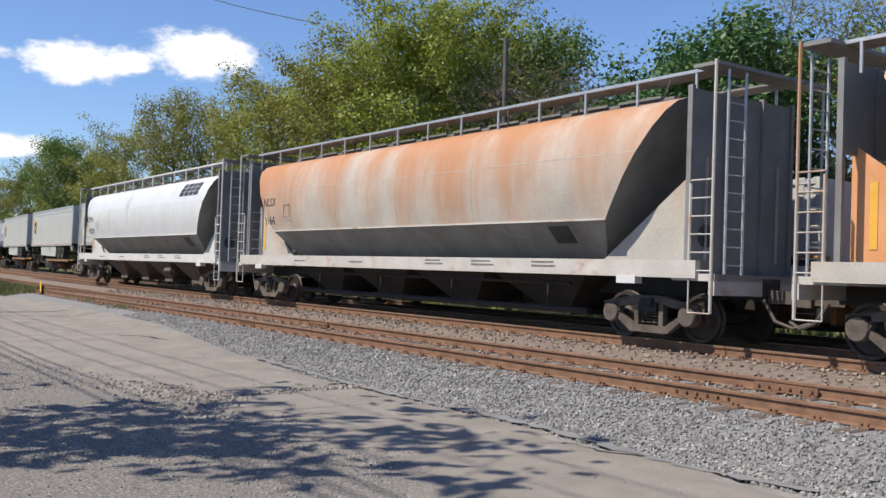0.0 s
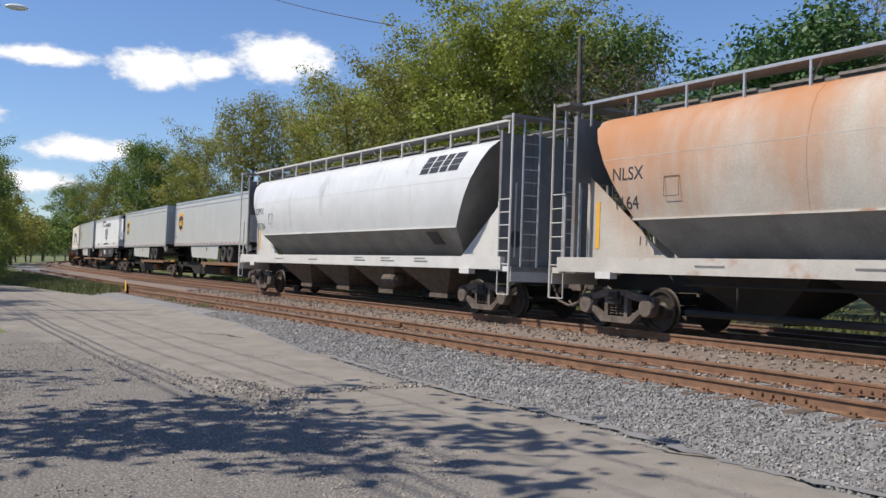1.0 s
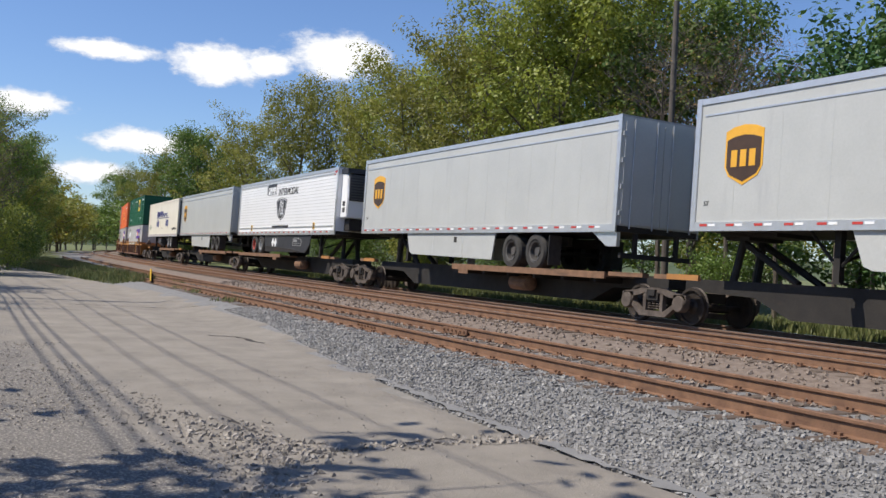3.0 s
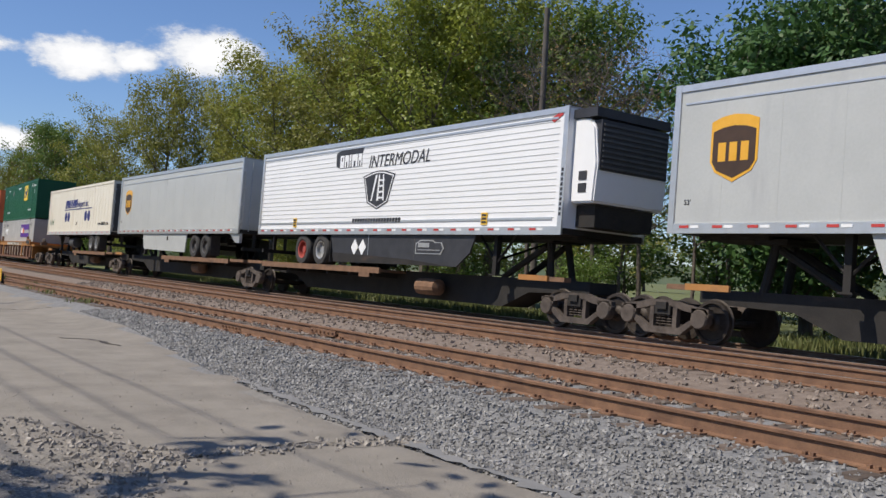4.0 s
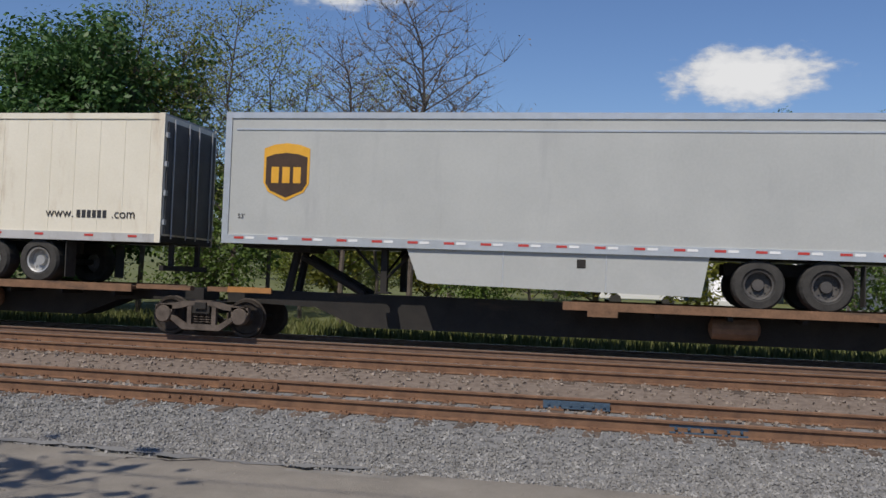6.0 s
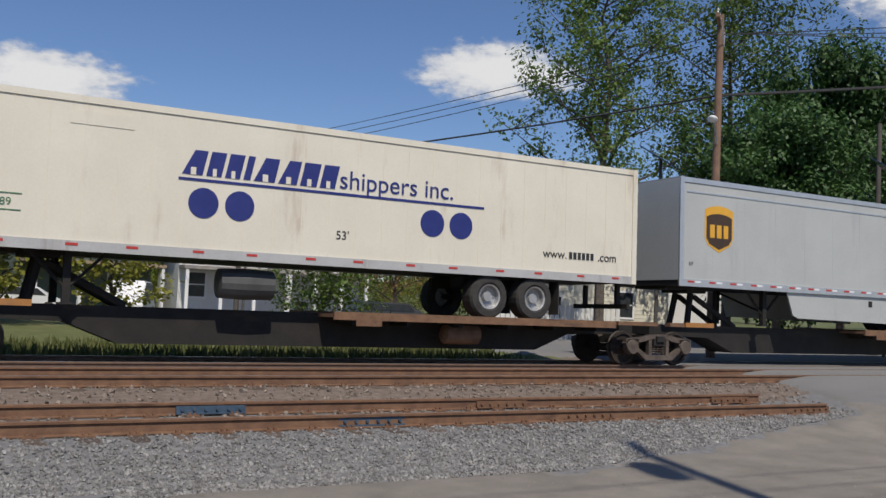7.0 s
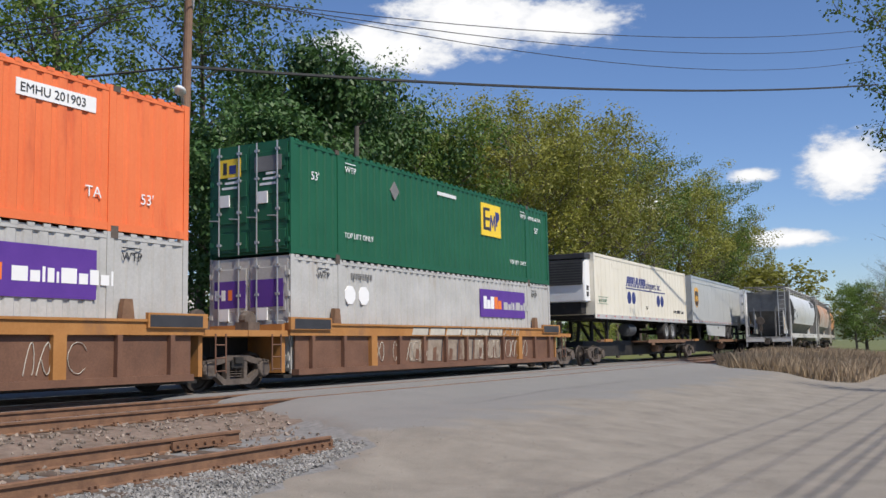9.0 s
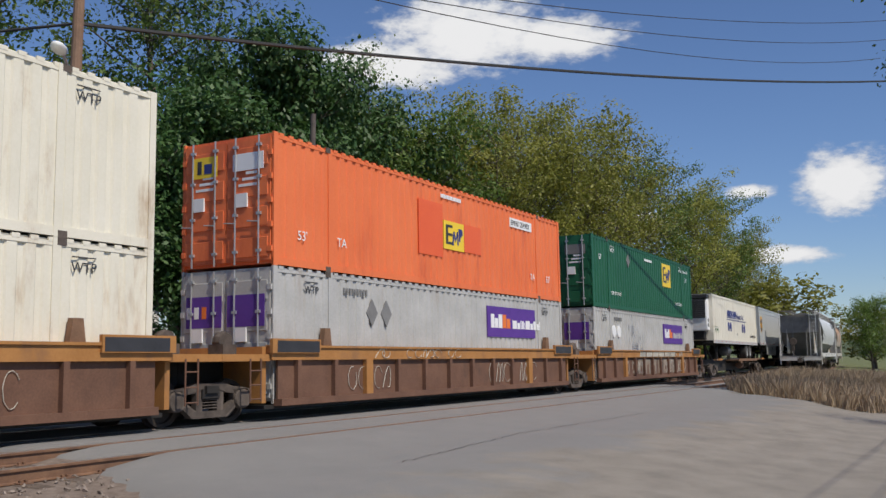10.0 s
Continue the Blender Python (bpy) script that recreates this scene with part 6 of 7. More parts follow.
tree_kind("far2", 16, 11, 10, 1.0, 2600, .30, mat="leaf_green", limbs=14, trunk_r=.25, clump=.58)
WORDS = {"far": "distant tree in olive spring leaf", "far2": "distant tree in green spring leaf", "big": "large deciduous tree in yellow-green spring leaf", "big2": "broad deciduous tree in olive spring leaf", "round": "rounded tree in yellowish olive leaf",
         "green": "leafy tree in mid-green spring foliage", "maple": "dense dark green rounded tree", "thin": "slender tree with sparse pale new leaves",
         "thin2": "slender tree with sparse spring leaves", "bare": "tall nearly bare tree with fine twigs", "over": "tall open tree with high hanging branches", "shade": "roadside tree with clumped fresh leaves", "tall": "tall open tree with fresh green leaves",
         "shrub": "leafy green shrub beside the tracks", "shrub2": "yellow-green shrub beside the tracks", "orange": "small tree with orange-brown buds"}


def polar(az, dist):
    """A place by its bearing from the viewer's stand (degrees left of +y) and its distance."""
    return -dist * math.sin(radians(az)), dist * math.cos(radians(az))


def tree(key, az, dist, height=None, turn=None, at=None, squash=1.0):
    """A tree of a kind, at an azimuth (degrees left of +y) and distance, or at a place."""
    wood, crown, mat = KINDS[key]
    x, y = at if at else polar(az, dist)
    t = thing("tree" if "shrub" not in key else "shrub", WORDS[key], "tree" if "shrub" not in key else "shrub", "trackside trees")
    o = new("trunk", wood)
    o.parent = t
    base_h = max(v.co.z for v in wood.vertices)
    if crown:
        if not crown.materials:
            crown.materials.append(M[mat])
        c = new("crown", crown)
        c.parent = t
    k = 1.0 if height is None else .95 * height / base_h
    t.matrix_basis = pose(x, y, ground_height(x, y) - .1, 0, 0, turn if turn is not None else (az or 0) * 7.3) @ Matrix.Diagonal((k * squash, k * squash, k, 1))
    return t


def top_at(el, dist):
    return 1.6 + dist * math.tan(radians(el))


FOREST = [  # kind, azimuth, top's elevation, depth beyond the tracks
    ("big", 55.9, 18.6, 29), ("big2", 60.6, 15.3, 27), ("big", 52.2, 18.2, 32), ("green", 48.3, 15.8, 33), ("big2", 64.8, 13.2, 29), ("round", 70.8, 11.0, 27),
    ("round", 67.4, 10.6, 33), ("big2", 73.7, 8.6, 28), ("green", 76.6, 7.2, 29), ("round", 78.1, 6.0, 33), ("big", 79.6, 5.0, 30), ("green", 80.8, 4.2, 32),
    ("big2", 75.8, 6.6, 40), ("big", 62.7, 13.0, 37), ("big2", 58.0, 15.0, 40), ("green", 53.8, 15, 41), ("bare", 46.4, 15.0, 30), ("bare", 43.8, 14.2, 31), ("thin", 41.1, 12.6, 30),
    ("bare", 50.1, 15.5, 29), ("thin2", 44.8, 12.0, 34), ("bare", 39.0, 13.0, 32), ("maple", 35.2, 17.0, 29), ("thin", 31.0, 20.2, 29), ("thin2", 28.5, 18.5, 30),
    ("thin", 25.0, 20.8, 29), ("thin2", 22.5, 17.5, 31), ("thin", 20.2, 15.5, 32), ("bare", 17.5, 19.5, 30), ("bare", 12.6, 23.5, 29), ("bare", 9.8, 17.0, 31), ("thin2", 15.0, 15.5, 33),
    ("thin", 36.8, 14.0, 34), ("thin2", 26.8, 14.5, 34), ("shrub2", 5.0, 6.5, 48), ("green", 1.5, 7.0, 70), ("round", 3.2, 6.0, 62),
    ("tall", -38.5, 25.5, 36), ("tall", -46.5, 23.0, 40), ("maple", -53.2, 17.6, 33), ("maple", -56.6, 15.5, 34), ("maple", -49.6, 13.6, 31), ("thin", -57.4, 17.0, 33),
    ("green", -59.7, 13.6, 31), ("big2", -62.7, 14.6, 31), ("big2", -65.8, 15.0, 30), ("round", -61.2, 11.6, 36), ("big2", -68.3, 14.0, 31), ("thin2", -70.6, 13.6, 29),
    ("thin2", -71.9, 11.2, 31), ("big2", -74.1, 10.4, 32), ("big2", -67.3, 11.6, 36), ("round", -69.9, 10.0, 34), ("thin", -75.7, 9.2, 31), ("big2", -76.7, 6.6, 34), ("big2", -78.5, 4.2, 36),
    ("tall", -76.1, 9.6, 31), ("thin2", -74.9, 9.4, 30), ("big2", -77.3, 7.6, 30), ("thin", -78.1, 7.0, 29), ("tall", -72.2, 11.6, 33), ("thin2", -66.9, 14.0, 29), ("thin", -64.3, 14.0, 29), ("round", -64.1, 11.0, 42), ("green", -58.1, 10.0, 42),
    ("green", -17.5, 10.0, 72), ("green", -19.5, 9.0, 84), ("maple", -11.0, 10.2, 80), ("tall", -6.5, 9.0, 75), ("green", -23.5, 8.0, 84), ("round", -4.0, 7.2, 80), ("orange", -25.2, 7.2, 46), ("green", -29.5, 7.6, 72),
    ("maple", -36.0, 8.6, 60), ("green", -0.5, 6.0, 90)]
for key, az, el, depth in FOREST:
    dist = max(23.5, depth * (.84 if depth < 45 else 1.0)) / math.cos(radians(az))
    h = top_at(el, dist)
    tree(key, az, dist, h, squash=min(1.5, max(.75, 11.5 / h)) if key in ("round", "maple") else 1.0)
rnd = random.Random(21)
for i in range(34):
    s = -150 + 8.2 * i + rnd.uniform(-3, 3)
    if 12 < s < 52:
        continue
    x, y, _ = on_arc(s, 24.5 + rnd.uniform(-1.2, 2.5))
    tree(rnd.choice(("shrub", "shrub2", "shrub")), 0, 0, rnd.uniform(2.6, 4.6), rnd.uniform(0, 360), (x, y))
for i in range(16):
    s = -290 + 17 * i
    if s > -120:
        break
    x, y, _ = on_arc(s, 27 + rnd.uniform(-1, 3))
    tree(rnd.choice(("far", "far2")), 0, 0, rnd.uniform(10, 13), rnd.uniform(0, 360), (x, y))
for i in range(46):
    az = 92 - 4.1 * i + rnd.uniform(-1, 1)
    dist = rnd.uniform(105, 150)
    tree(rnd.choice(("far", "far2")), az, dist, rnd.uniform(7, 10.5) if abs(az) < 45 else rnd.uniform(8, 12), squash=1.5)
for i in range(30):
    az = 22 - 2.1 * i + rnd.uniform(-.6, .6)
    tree(rnd.choice(("shrub", "shrub2")), az, rnd.uniform(64, 76), rnd.uniform(3, 5), squash=1.4)
for az, dist, h in ((20, 40, 4), (15, 38, 3.6), (11, 41, 4), (7, 44, 3.5), (3, 44, 3.2)):
    tree("shrub2" if h > 3.4 else "shrub", az, dist, h)
for i in range(30):
    s = -95 + 5.2 * i + rnd.uniform(-2, 2)
    if 8 < s < 46:
        continue
    x, y, _ = on_arc(s, 34 + rnd.uniform(-2, 5))
    tree(rnd.choice(("far", "far2")), 0, 0, rnd.uniform(5, 7.5), rnd.uniform(0, 360), (x, y), 1.3)
# trees that line the outer side of the bend, far down the line
for i in range(20):
    x, y, _ = on_arc(-118 - 12 * i, 3.5 - .05 * i + rnd.uniform(-1.5, 1.5))
    tree(rnd.choice(("far", "far2")), 0, 0, rnd.uniform(8.5, 11.5), rnd.uniform(0, 360), (x, y))
# trees between the road and the tracks far down the line
for key, x, y, h in (("thin2", -50, 3.2, 8.5), ("bare", -54, 4.2, 9.5), ("green", -62, 5.4, 8.0), ("round", -72, 6.0, 8.5), ("big2", -84, 7.5, 9), ("green", -98, 8, 9), ("round", -112, 9, 9),
                     ("tall", -57, 4.6, 9.5), ("big", -66, 6.2, 9.0), ("big2", -76, 8.4, 8.0), ("green", -90, 10.6, 8.0), ("shrub", -58, 7.4, 2.6), ("shrub2", -66, 8.6, 2.6), ("shrub", -74, 10, 2.8), ("shrub2", -88, 12.5, 3.0), ("shrub2", -46, 2.6, 3.6), ("shrub", -54, 5.0, 3.6), ("shrub", -62, 7.6, 3.2), ("shrub2", -70, 9, 3.0), ("shrub", -80, 9.5, 3.2), ("big2", -58, .5, 9), ("round", -48, -2, 9), ("green", -130, 12, 9),
                     ("shrub", -96, 12, 3), ("green", -150, 16, 10), ("round", -170, 20, 10)):
    tree(key, 0, 0, h, x * 13, (x, min(y, .108 * abs(x) - (2.2 if "shrub" in key else 3.2))))
# trees behind the viewer, whose shade falls on the dirt, and one beside the crossing
for key, x, y, h in (("shade", -7.8, -3.7, 11.0), ("shade", -12.2, -6.8, 10.0), ("shade", -20, -7.8, 10), ("big2", -27, -5.5, 10), ("green", -35, -5, 10), ("over", 45.5, 2.0, 19), ("bare", 33, 1.6, 7.0), ("green", 52, 3.5, 5.2), ("bare", 62, 5.5, 7.0), ("green", 78, 9, 6)):
    tree(key, 0, 0, h, x * 31, (x, y))


def blades(name, n, place, h, mat, label, category, seed, w=.012):
    """Blades of grass or weed stems as one object."""
    rs = np.random.RandomState(seed)
    V, F, k = [], [], 0
    while k < n:
        x, y = place(rs)
        if x is None:
            continue
        z = ground_height(x, y)
        hh, a = h * rs.uniform(.4, 1.2), rs.uniform(0, 6.28)
        dx, dy = math.cos(a) * w, math.sin(a) * w
        lx, ly = rs.normal(0, .25 * hh, 2)
        V += [(x - dx, y - dy, z), (x + dx, y + dy, z), (x + lx + dx * .3, y + ly + dy * .3, z + hh), (x + lx * .4 - dx * .8, y + ly * .4 - dy * .8, z + hh * .55)]
        F.append((4 * k, 4 * k + 1, 4 * k + 2, 4 * k + 3))
        k += 1
    me = bpy.data.meshes.new(name)
    me.from_pydata(V, [], F)
    me.materials.append(M[mat])
    return tagged(new(name, me), label, category, kind="stuff")


def verge(rs):
    x, y, _ = on_arc(rs.uniform(-70, 13), rs.uniform(19.6, 24))
    return x, y


def left_patch(rs):
    x = rs.uniform(-46, -12.5)
    y = rs.uniform(-2.5, .1 + .5 * noise.noise((x * .4, 3, 1)))
    return x, y


def far_patch(rs):
    x, y = rs.uniform(-85, -39), rs.uniform(3.2, 8.2)
    return (x, y) if y > road_edge(x) - .2 else (None, None)


def weed_bank(rs):
    x = rs.uniform(38, 75)
    y = rs.uniform(4.5, 11.2 + (x - 44) * .08)
    return (x, y) if x > 36.8 + max(0, y - 5) * 1.3 else (None, None)


def tufts(rs):
    c = [(-31.5, 7.9), (-29, 8.2), (-34, 8), (-26.8, 7.6), (-38, 8.6)][rs.randint(0, 5)]
    return c[0] + rs.normal(0, .35), c[1] + rs.normal(0, .2)


blades("verge_grass", 26000, verge, .32, "grass", "rough green grass strip behind the tracks", "grass", 1, .03)
blades("shoulder_grass", 9000, left_patch, .11, "grass", "patchy grass on the shaded road shoulder", "grass", 2, .018)
blades("bank_grass", 16000, far_patch, .3, "grass", "tall grass on the bank by the turnout", "grass", 3, .025)
blades("dry_weeds", 22000, weed_bank, .7, "dry_weed", "dry brown weeds beside the crossing", "weeds", 4, .02)
blades("track_weeds", 420, tufts, .15, "grass", "small weed tufts between road and siding", "weeds", 5, .015)


# ================= poles, wires, lamps =================
def utility_pole(x, y, h, mat, arms, label, turn=0.0, lamp=None, transformer=False, r=.15):
    t = thing("utility_pole", label, "utility pole")
    z0 = ground_height(x, y)
    bm = rod(bmesh.new(), (0, 0, -.3), (0, 0, h), r, 12, r * .72)
    part("pole", bm, mat, t)
    for i in range(arms):
        z = h - .35 - .75 * i
        part("crossarm", boxes((-1.2, 1.2, -.06, .06, z - .06, z + .06)), mat, t)
        ins = bmesh.new()
        for u in (-1.1, -.6, .6, 1.1):
            lathe(ins, [(.03, 0), (.05, .04), (.03, .08), (.045, .12), (.02, .16)], (u, 0, z + .06), "Z", 8)
        part("insulator", ins, "galv", t)
        br = rod(rod(bmesh.new(), (-.8, -.07, z), (0, -.12, z - .7), .02, 5), (.8, -.07, z), (0, -.12, z - .7), .02, 5)
        part("brace", br, "galv", t)
    if lamp:
        z, reach = lamp
        bm = bmesh.new()
        pts = [(0, 0, z - .5), (reach * .4, 0, z - .12), (reach * .75, 0, z + .05), (reach, 0, z + .08)]
        for p, q in zip(pts, pts[1:]):
            rod(bm, p, q, .035, 7)
        a = part("lamp_arm", bm, "galv", t)
        hd = bmesh.new()
        bmesh.ops.create_uvsphere(hd, u_segments=14, v_segments=8, radius=1)
        bmesh.ops.transform(hd, matrix=Matrix.Translation((reach * 1.12, 0, z + .07)) @ Matrix.Diagonal((.36, .15, .10, 1)), verts=hd.verts)
        part("lamp_head", hd, "lamp_glass", t, "pale cobra-head lamp", smooth=True)
    if transformer:
        bm = lathe(bmesh.new(), [(.05, -.5), (.24, -.48), (.26, .4), (.2, .48), (.05, .5)], (.1, .38, h - 2.2), "Z", 14)
        part("transformer", bm, "galv", t)
    t.matrix_basis = pose(x, y, z0, 0, 0, turn)
    return t


def wire(name, pts, r, label, sag=.3):
    t = thing(name, label, "cable")
    bm = bmesh.new()
    for p, q in zip(pts, pts[1:]):
        p, q = Vector(p), Vector(q)
        ring = None
        rot = (q - p).to_track_quat("Z", "Y").to_matrix()
        for i in range(17):
            f = i / 16
            w = p.lerp(q, f) - Vector((0, 0, sag * 4 * f * (1 - f)))
            nxt = [bm.verts.new(w + rot @ Vector((r * math.cos(1.2566 * j), r * math.sin(1.2566 * j), 0))) for j in range(5)]
            if ring:
                for j in range(5):
                    bm.faces.new((ring[j], ring[(j + 1) % 5], nxt[(j + 1) % 5], nxt[j]))
            ring = nxt
    part("strand", bm, "cable", t)
    return t


PC = polar(-45.9, 27)
utility_pole(*polar(49.75, 36), 11.1, "pole_grey", 0, "weathered bare wooden pole among the trees", r=.14)
utility_pole(*polar(3.5, 55), 9.9, "pole_grey", 2, "weathered utility pole with two crossarms", 20)
utility_pole(*PC, 11.1, "pole_wood", 1, "reddish wooden utility pole with crossarm and lamp", 40, lamp=(7.3, -1.5))
utility_pole(*polar(-14.9, 46), 9.8, "pole_grey", 1, "grey utility pole with a street lamp", 10, lamp=(8.7, -1.7), r=.14)
utility_pole(*polar(-55.4, 38), 9.5, "pole_grey", 0, "short bare pole stub before the trees", r=.13)
utility_pole(2.04, -6.48, 18.4, "pole_grey", 0, "wooden roadside pole with transformer", 90, transformer=True)
utility_pole(-30, -2.2, 10.6, "pole_grey", 1, "wooden roadside pole carrying wires and a lamp", 90, lamp=(9.6, 4.0))
for dy, z1, z2, r in ((-.9, 9.2, 15.0, .014), (-.3, 9.2, 15.0, .014), (.4, 9.2, 15.0, .014), (-.3, 6.7, 12.6, .022), (.0, 6.6, 12.5, .02), (.26, 6.5, 12.5, .02)):
    wire("overhead_wire", [(-90, -2.4 + dy, z1 + 1.2), (-30, -2.2 + dy, z1), (2.04, -6.48 + dy, z2), (60, -3.5 + dy, z1 + 1)], r, "black overhead wire along the road", .3)
E1 = (PC[0], PC[1], 8.8)
wire("overhead_cable", [E1, (62, 5.5, 16.6)], .05, "thick black cable slung over the crossing", .5)
wire("overhead_cable", [E1, (-2, 62, 7.5)], .035, "black cable from the pole towards the houses", .8)
for k in range(3):
    wire("overhead_wire", [(PC[0] + .5 * k, PC[1] - .4 * k, 10.8), (70, 3 + 2 * k, 22.5 - 1.1 * k)], .016, "thin overhead wire above the crossing", 1.2)
    wire("overhead_wire", [(PC[0] - .5 * k, PC[1] + .4 * k, 10.8 - .4 * k), (4, 75, 9.5 - .4 * k)], .016, "thin overhead wire towards the houses", .8)
wire("overhead_wire", [(-78, 20, 27), (-33, 17.5, 11.9)], .02, "single black wire high over the tracks", .6)


def solar_unit(x, y, z, turn, label):
    t = thing("solar_panel", label, "solar panel")
    part("post", rod(bmesh.new(), (0, 0, 0), (0, 0, z), .06, 10), "pole_grey", t)
    p = part("panel", bevel_box(-.85, .85, -.5, .5, -.02, .02, .008), "solar", t)
    p.matrix_basis = pose(0, 0, z, 32, 8, 0)
    t.matrix_basis = pose(x, y, ground_height(x, y), 0, 0, turn)
    return t


solar_unit(*polar(-56.0, 36), 7.3, 20, "tilted blue solar panel on a post")
solar_unit(*polar(-42.2, 30), 6.9, 20, "tilted blue solar panel on a post")
solar_unit(*polar(-15.0, 40), 6.6, 10, "tilted blue solar panel on a post")


# ================= houses and parked cars =================
def house(az, dist, w, d, eave, ridge, wall, roof, turn, label, windows, porch=False, gable_front=True):
    t = thing("house", label, "house", "houses beyond the crossing")
    walls = bmesh.new()
    if gable_front:
        prism(walls, [(-w / 2, 0), (w / 2, 0), (w / 2, eave), (0, ridge), (-w / 2, eave)], 0, d)
    else:
        box(walls, -w / 2, w / 2, 0, d, 0, eave)
    part("wall", walls, wall, t)
    lap = bmesh.new()
    z = .3
    while z < eave:
        box(lap, -w / 2 - .012, w / 2 + .012, -.018, .01, z, z + .02)
        z += .22
    part("siding", lap, wall, t)
    rf = bmesh.new()
    o = .4
    if gable_front:
        k = (ridge - eave) / (w / 2)
        for s in (-1, 1):
            prism(rf, [(0, ridge + .02), (s * (w / 2 + o), eave - o * k + .02), (s * (w / 2 + o), eave - o * k + .2), (0, ridge + .2)], -o, d + o)
    else:
        for y0, z0, y1, z1 in ((-o, eave - .1, d / 2, ridge), (d + o, eave - .1, d / 2, ridge)):
            a = [rf.verts.new(v) for v in ((-w / 2 - o, y0, z0), (w / 2 + o, y0, z0), (w / 2 + o, y1, z1), (-w / 2 - o, y1, z1))]
            b = [rf.verts.new((v.co.x, v.co.y, v.co.z + .15)) for v in a]
            rf.faces.new(a)
            rf.faces.new(b)
            for i in range(4):
                rf.faces.new((a[i], a[(i + 1) % 4], b[(i + 1) % 4], b[i]))
        tri = prism(bmesh.new(), [(0, eave), (d, eave), (d / 2, ridge)], -w / 2, w / 2)
        bmesh.ops.transform(tri, matrix=Matrix.Rotation(radians(90), 4, "Z"), verts=tri.verts)
        part("gable", tri, wall, t)
    part("roof", rf, roof, t)
    for u, z, ww, hh in windows:
        win = part("window", boxes((u - ww / 2, u + ww / 2, -.03, .02, z, z + hh)), "glass_dark", t)
        fr = boxes((u - ww / 2 - .1, u - ww / 2, -.06, .02, z - .1, z + hh + .1), (u + ww / 2, u + ww / 2 + .1, -.06, .02, z - .1, z + hh + .1),
                   (u - ww / 2, u + ww / 2, -.06, .02, z + hh, z + hh + .1), (u - ww / 2, u + ww / 2, -.06, .02, z - .1, z), (u - ww / 2, u + ww / 2, -.05, .0, z + hh / 2 - .03, z + hh / 2 + .03))
        part("frame", fr, "white", win)
    if porch:
        part("porch_roof", prism(bmesh.new(), [(-w / 2, 2.9), (w / 2, 2.9), (w / 2, 3.1), (-w / 2, 3.1)], -2.2, 0), roof, t)
        for i in range(4):
            u = -w / 2 + .2 + i * (w - .4) / 3
            part("porch_post", boxes((u - .1, u + .1, -2.15, -1.95, 0, 2.9)), "white", t)
    part("chimney", boxes((w * .2, w * .2 + .6, d * .5, d * .5 + .6, eave, ridge + .7)), "truck_steel", t)
    x, y = polar(az, dist)
    t.matrix_basis = pose(x, y, ground_height(x, y) - .1, 0, 0, turn)
    return t


W2 = [(-1.6, 4.4, .8, 1.3), (.9, 4.4, .8, 1.3), (2.6, 4.4, .8, 1.3), (-2.2, 1.2, 1.1, 1.5), (1.6, 1.2, 1.1, 1.5)]
house(-15.0, 58, 6.6, 9, 6.0, 8.6, "siding_white", "shingle", -5, "white two-storey house with grey shingle roof", W2[:1] + W2[1:2] + W2[3:4], True)
house(-20.6, 60, 5.6, 9, 5.6, 7.8, "siding_white", "shingle", -5, "white house wing with grey shingle roof", [(-1.2, 3.9, .8, 1.3), (.8, 3.9, .8, 1.3)], True)
house(-6.6, 60, 8.4, 9, 4.6, 7.4, "siding_green", "shingle_tan", 14, "dark green house with tan roof", [(-1.4, 3.6, 1.0, 1.5), (1.9, 1.0, 1.1, 1.6), (0, 6.0, .6, .6)], True)
house(-1.5, 66, 7, 9, 4.2, 7.0, "siding_white", "shingle_tan", 10, "pale house with tan roof and porch", W2[:2], True)
house(-37.5, 50, 10, 8, 5.0, 7.0, "siding_cream", "shingle", -24, "cream clapboard house with dark windows", [(-4.0, 3.0, .7, 1.2), (-1.6, 3.0, .7, 1.2), (-1.6, 1.0, .7, 1.2), (2.4, 1.2, 1.0, 1.4), (4.0, 3.0, .7, 1.2)], gable_front=False)
house(-43.5, 64, 7, 8, 4.5, 6.5, "siding_white", "shingle", -20, "small white house behind the crossing", W2[:2])


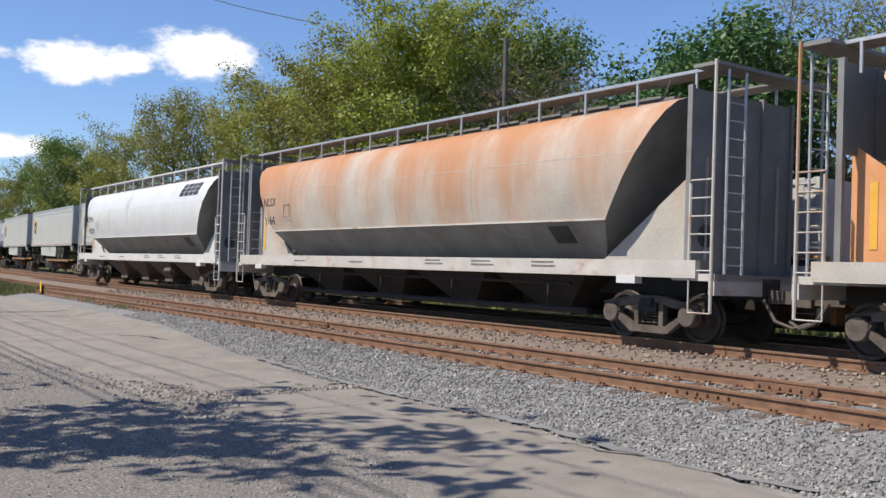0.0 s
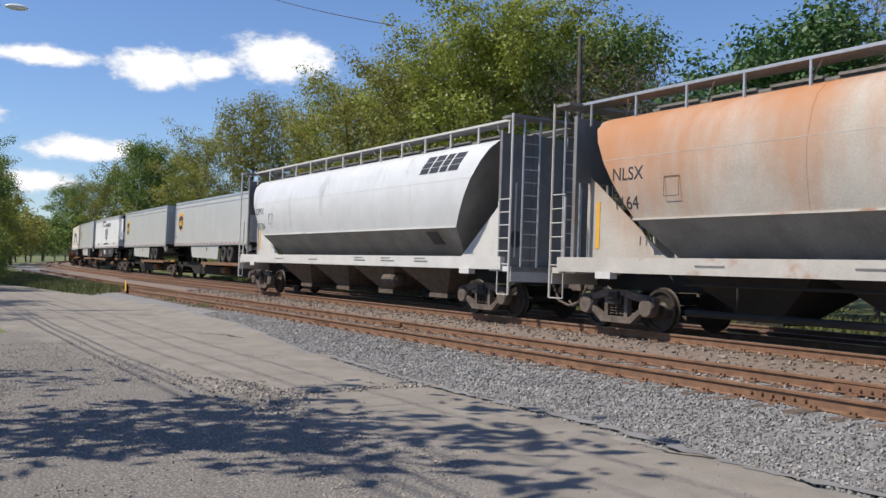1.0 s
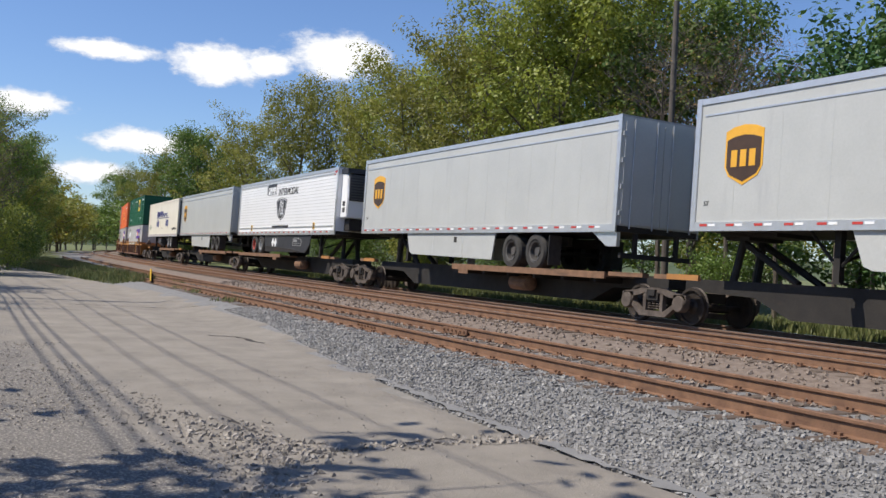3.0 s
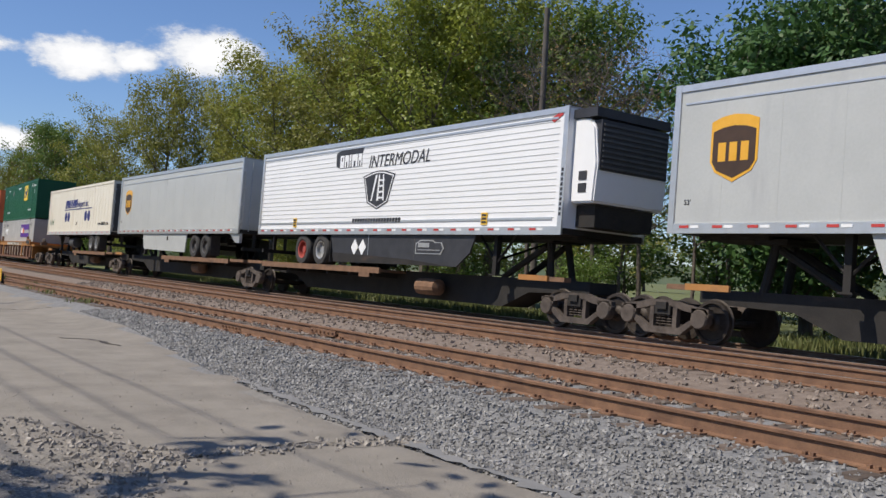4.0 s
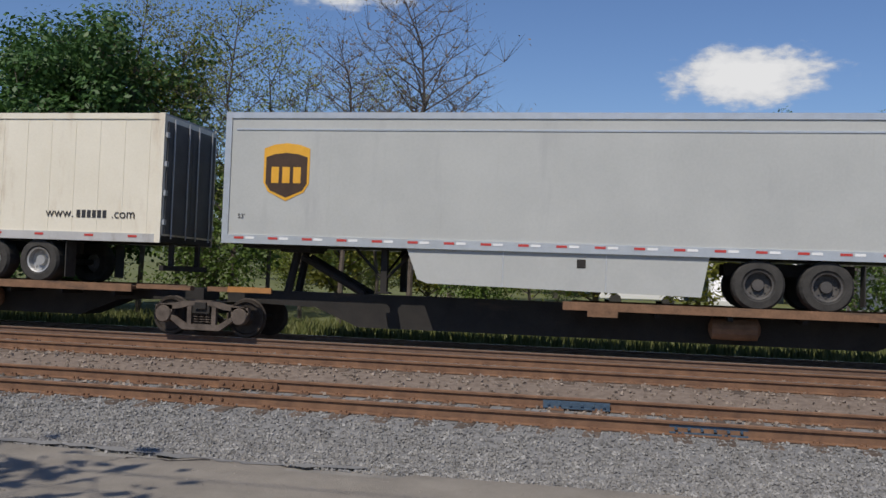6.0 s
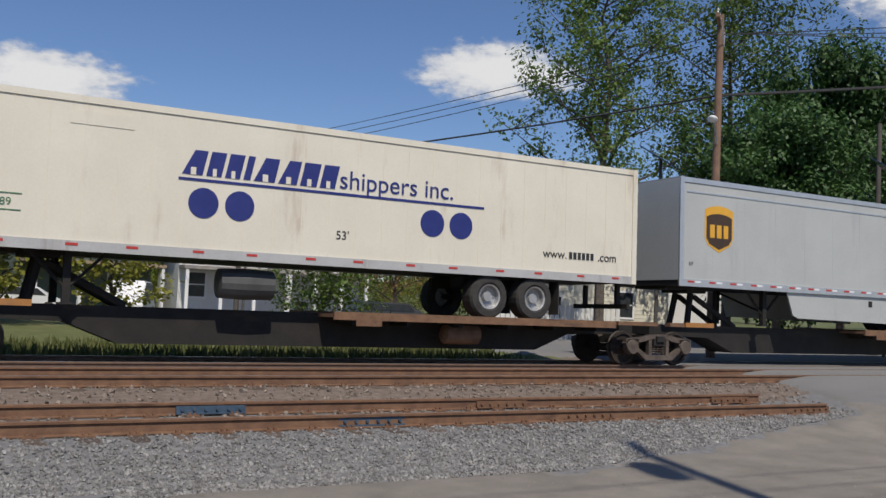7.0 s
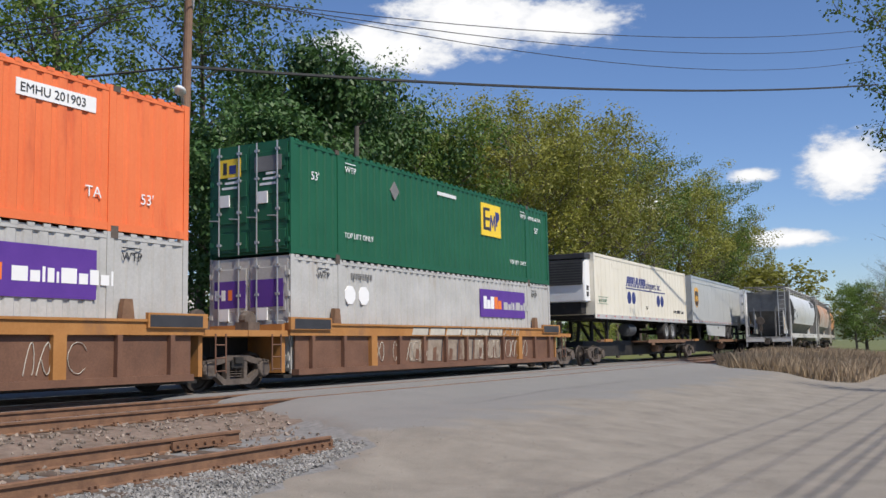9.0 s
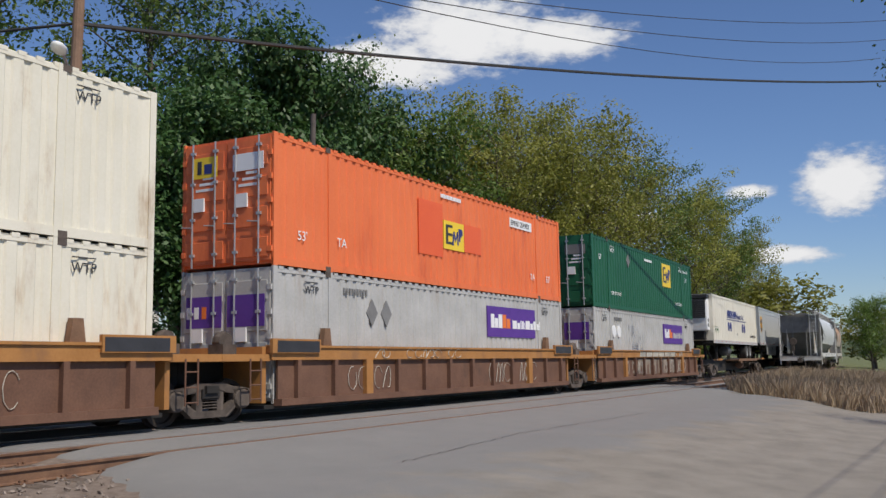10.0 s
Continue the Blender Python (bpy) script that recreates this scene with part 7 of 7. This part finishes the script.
def parked_car(az, dist, turn, mat, label, tall=False):
    t = thing("parked_car", label, "car")
    h = 1.9 if tall else 1.42
    body = prism(bmesh.new(), [(-2.2, .35), (2.2, .35), (2.25, .75), (1.5, .92), (.9, h - .05), (-1.5, h), (-2.1, .95), (-2.25, .7)], -.88, .88)
    bmesh.ops.bevel(body, geom=body.edges[:], offset=.07, segments=2, affect="EDGES")
    part("body", body, mat, t)
    part("window", prism(bmesh.new(), [(1.25, .96), (.8, h - .12), (-1.4, h - .08), (-1.8, .98)], -.895, .895), "glass_dark", t)
    for u in (-1.4, 1.4):
        for y in (-.8, .8):
            part("wheel", lathe(bmesh.new(), [(.2, -.1), (.33, -.09), (.33, .09), (.2, .1)], (u, y, .33), n=16), "tyre", t)
    x, y = polar(az, dist)
    t.matrix_basis = pose(x, y, ground_height(x, y), 0, 0, turn)
    return t


parked_car(-8.4, 45, 70, "car_white", "white van parked on the far road", True)
parked_car(-24.5, 44, 5, "car_dark", "dark saloon parked by the houses")
parked_car(-2.0, 48, 10, "car_white", "white car parked on the far road")
parked_car(1.0, 60, 10, "car_white", "white car parked beside a house")
fence = thing("board_fence", "white vinyl board fence beyond the crossing", "fence")
for i in range(26):
    x, y = polar(-31.5 - .33 * i, 40 + .1 * i)
    part("board", boxes((x - .11, x + .11, y - .02, y + .02, 0, 1.75)), "siding_white", fence)

# far wooded ridge at the ends of the line
rg = bmesh.new()
prev = None
for i in range(61):
    a = radians(-100 + 200 * i / 60)
    h = 16 + 12 * noise.noise((i * .23, 0, 4)) + 4 * noise.noise((i * .9, 0, 2)) + (14 if i > 48 else 0)
    x, y = -900 * math.sin(a), 900 * math.cos(a)
    v = (rg.verts.new((x, y, -5)), rg.verts.new((x * 1.05, y * 1.05, h)), rg.verts.new((x * 1.4, y * 1.4, h * .6)))
    if prev:
        rg.faces.new((prev[0], v[0], v[1], prev[1]))
        rg.faces.new((prev[1], v[1], v[2], prev[2]))
    prev = v
tagged(part("ridge_backdrop", rg, "hill"), "distant dark wooded ridge", "hill", kind="structure")


# ================= what moves =================
def motions():
    for ob, s0, v, d, zr in MOVERS:
        rows = []
        for t in range(11):
            x, y, a = on_arc(s0 + v * t, d)
            rows.append((t, pose(x, y, zr, -1.4 if d == D_FAR else -1.0, 0, math.degrees(a))))
        walk(ob, rows)


motions()
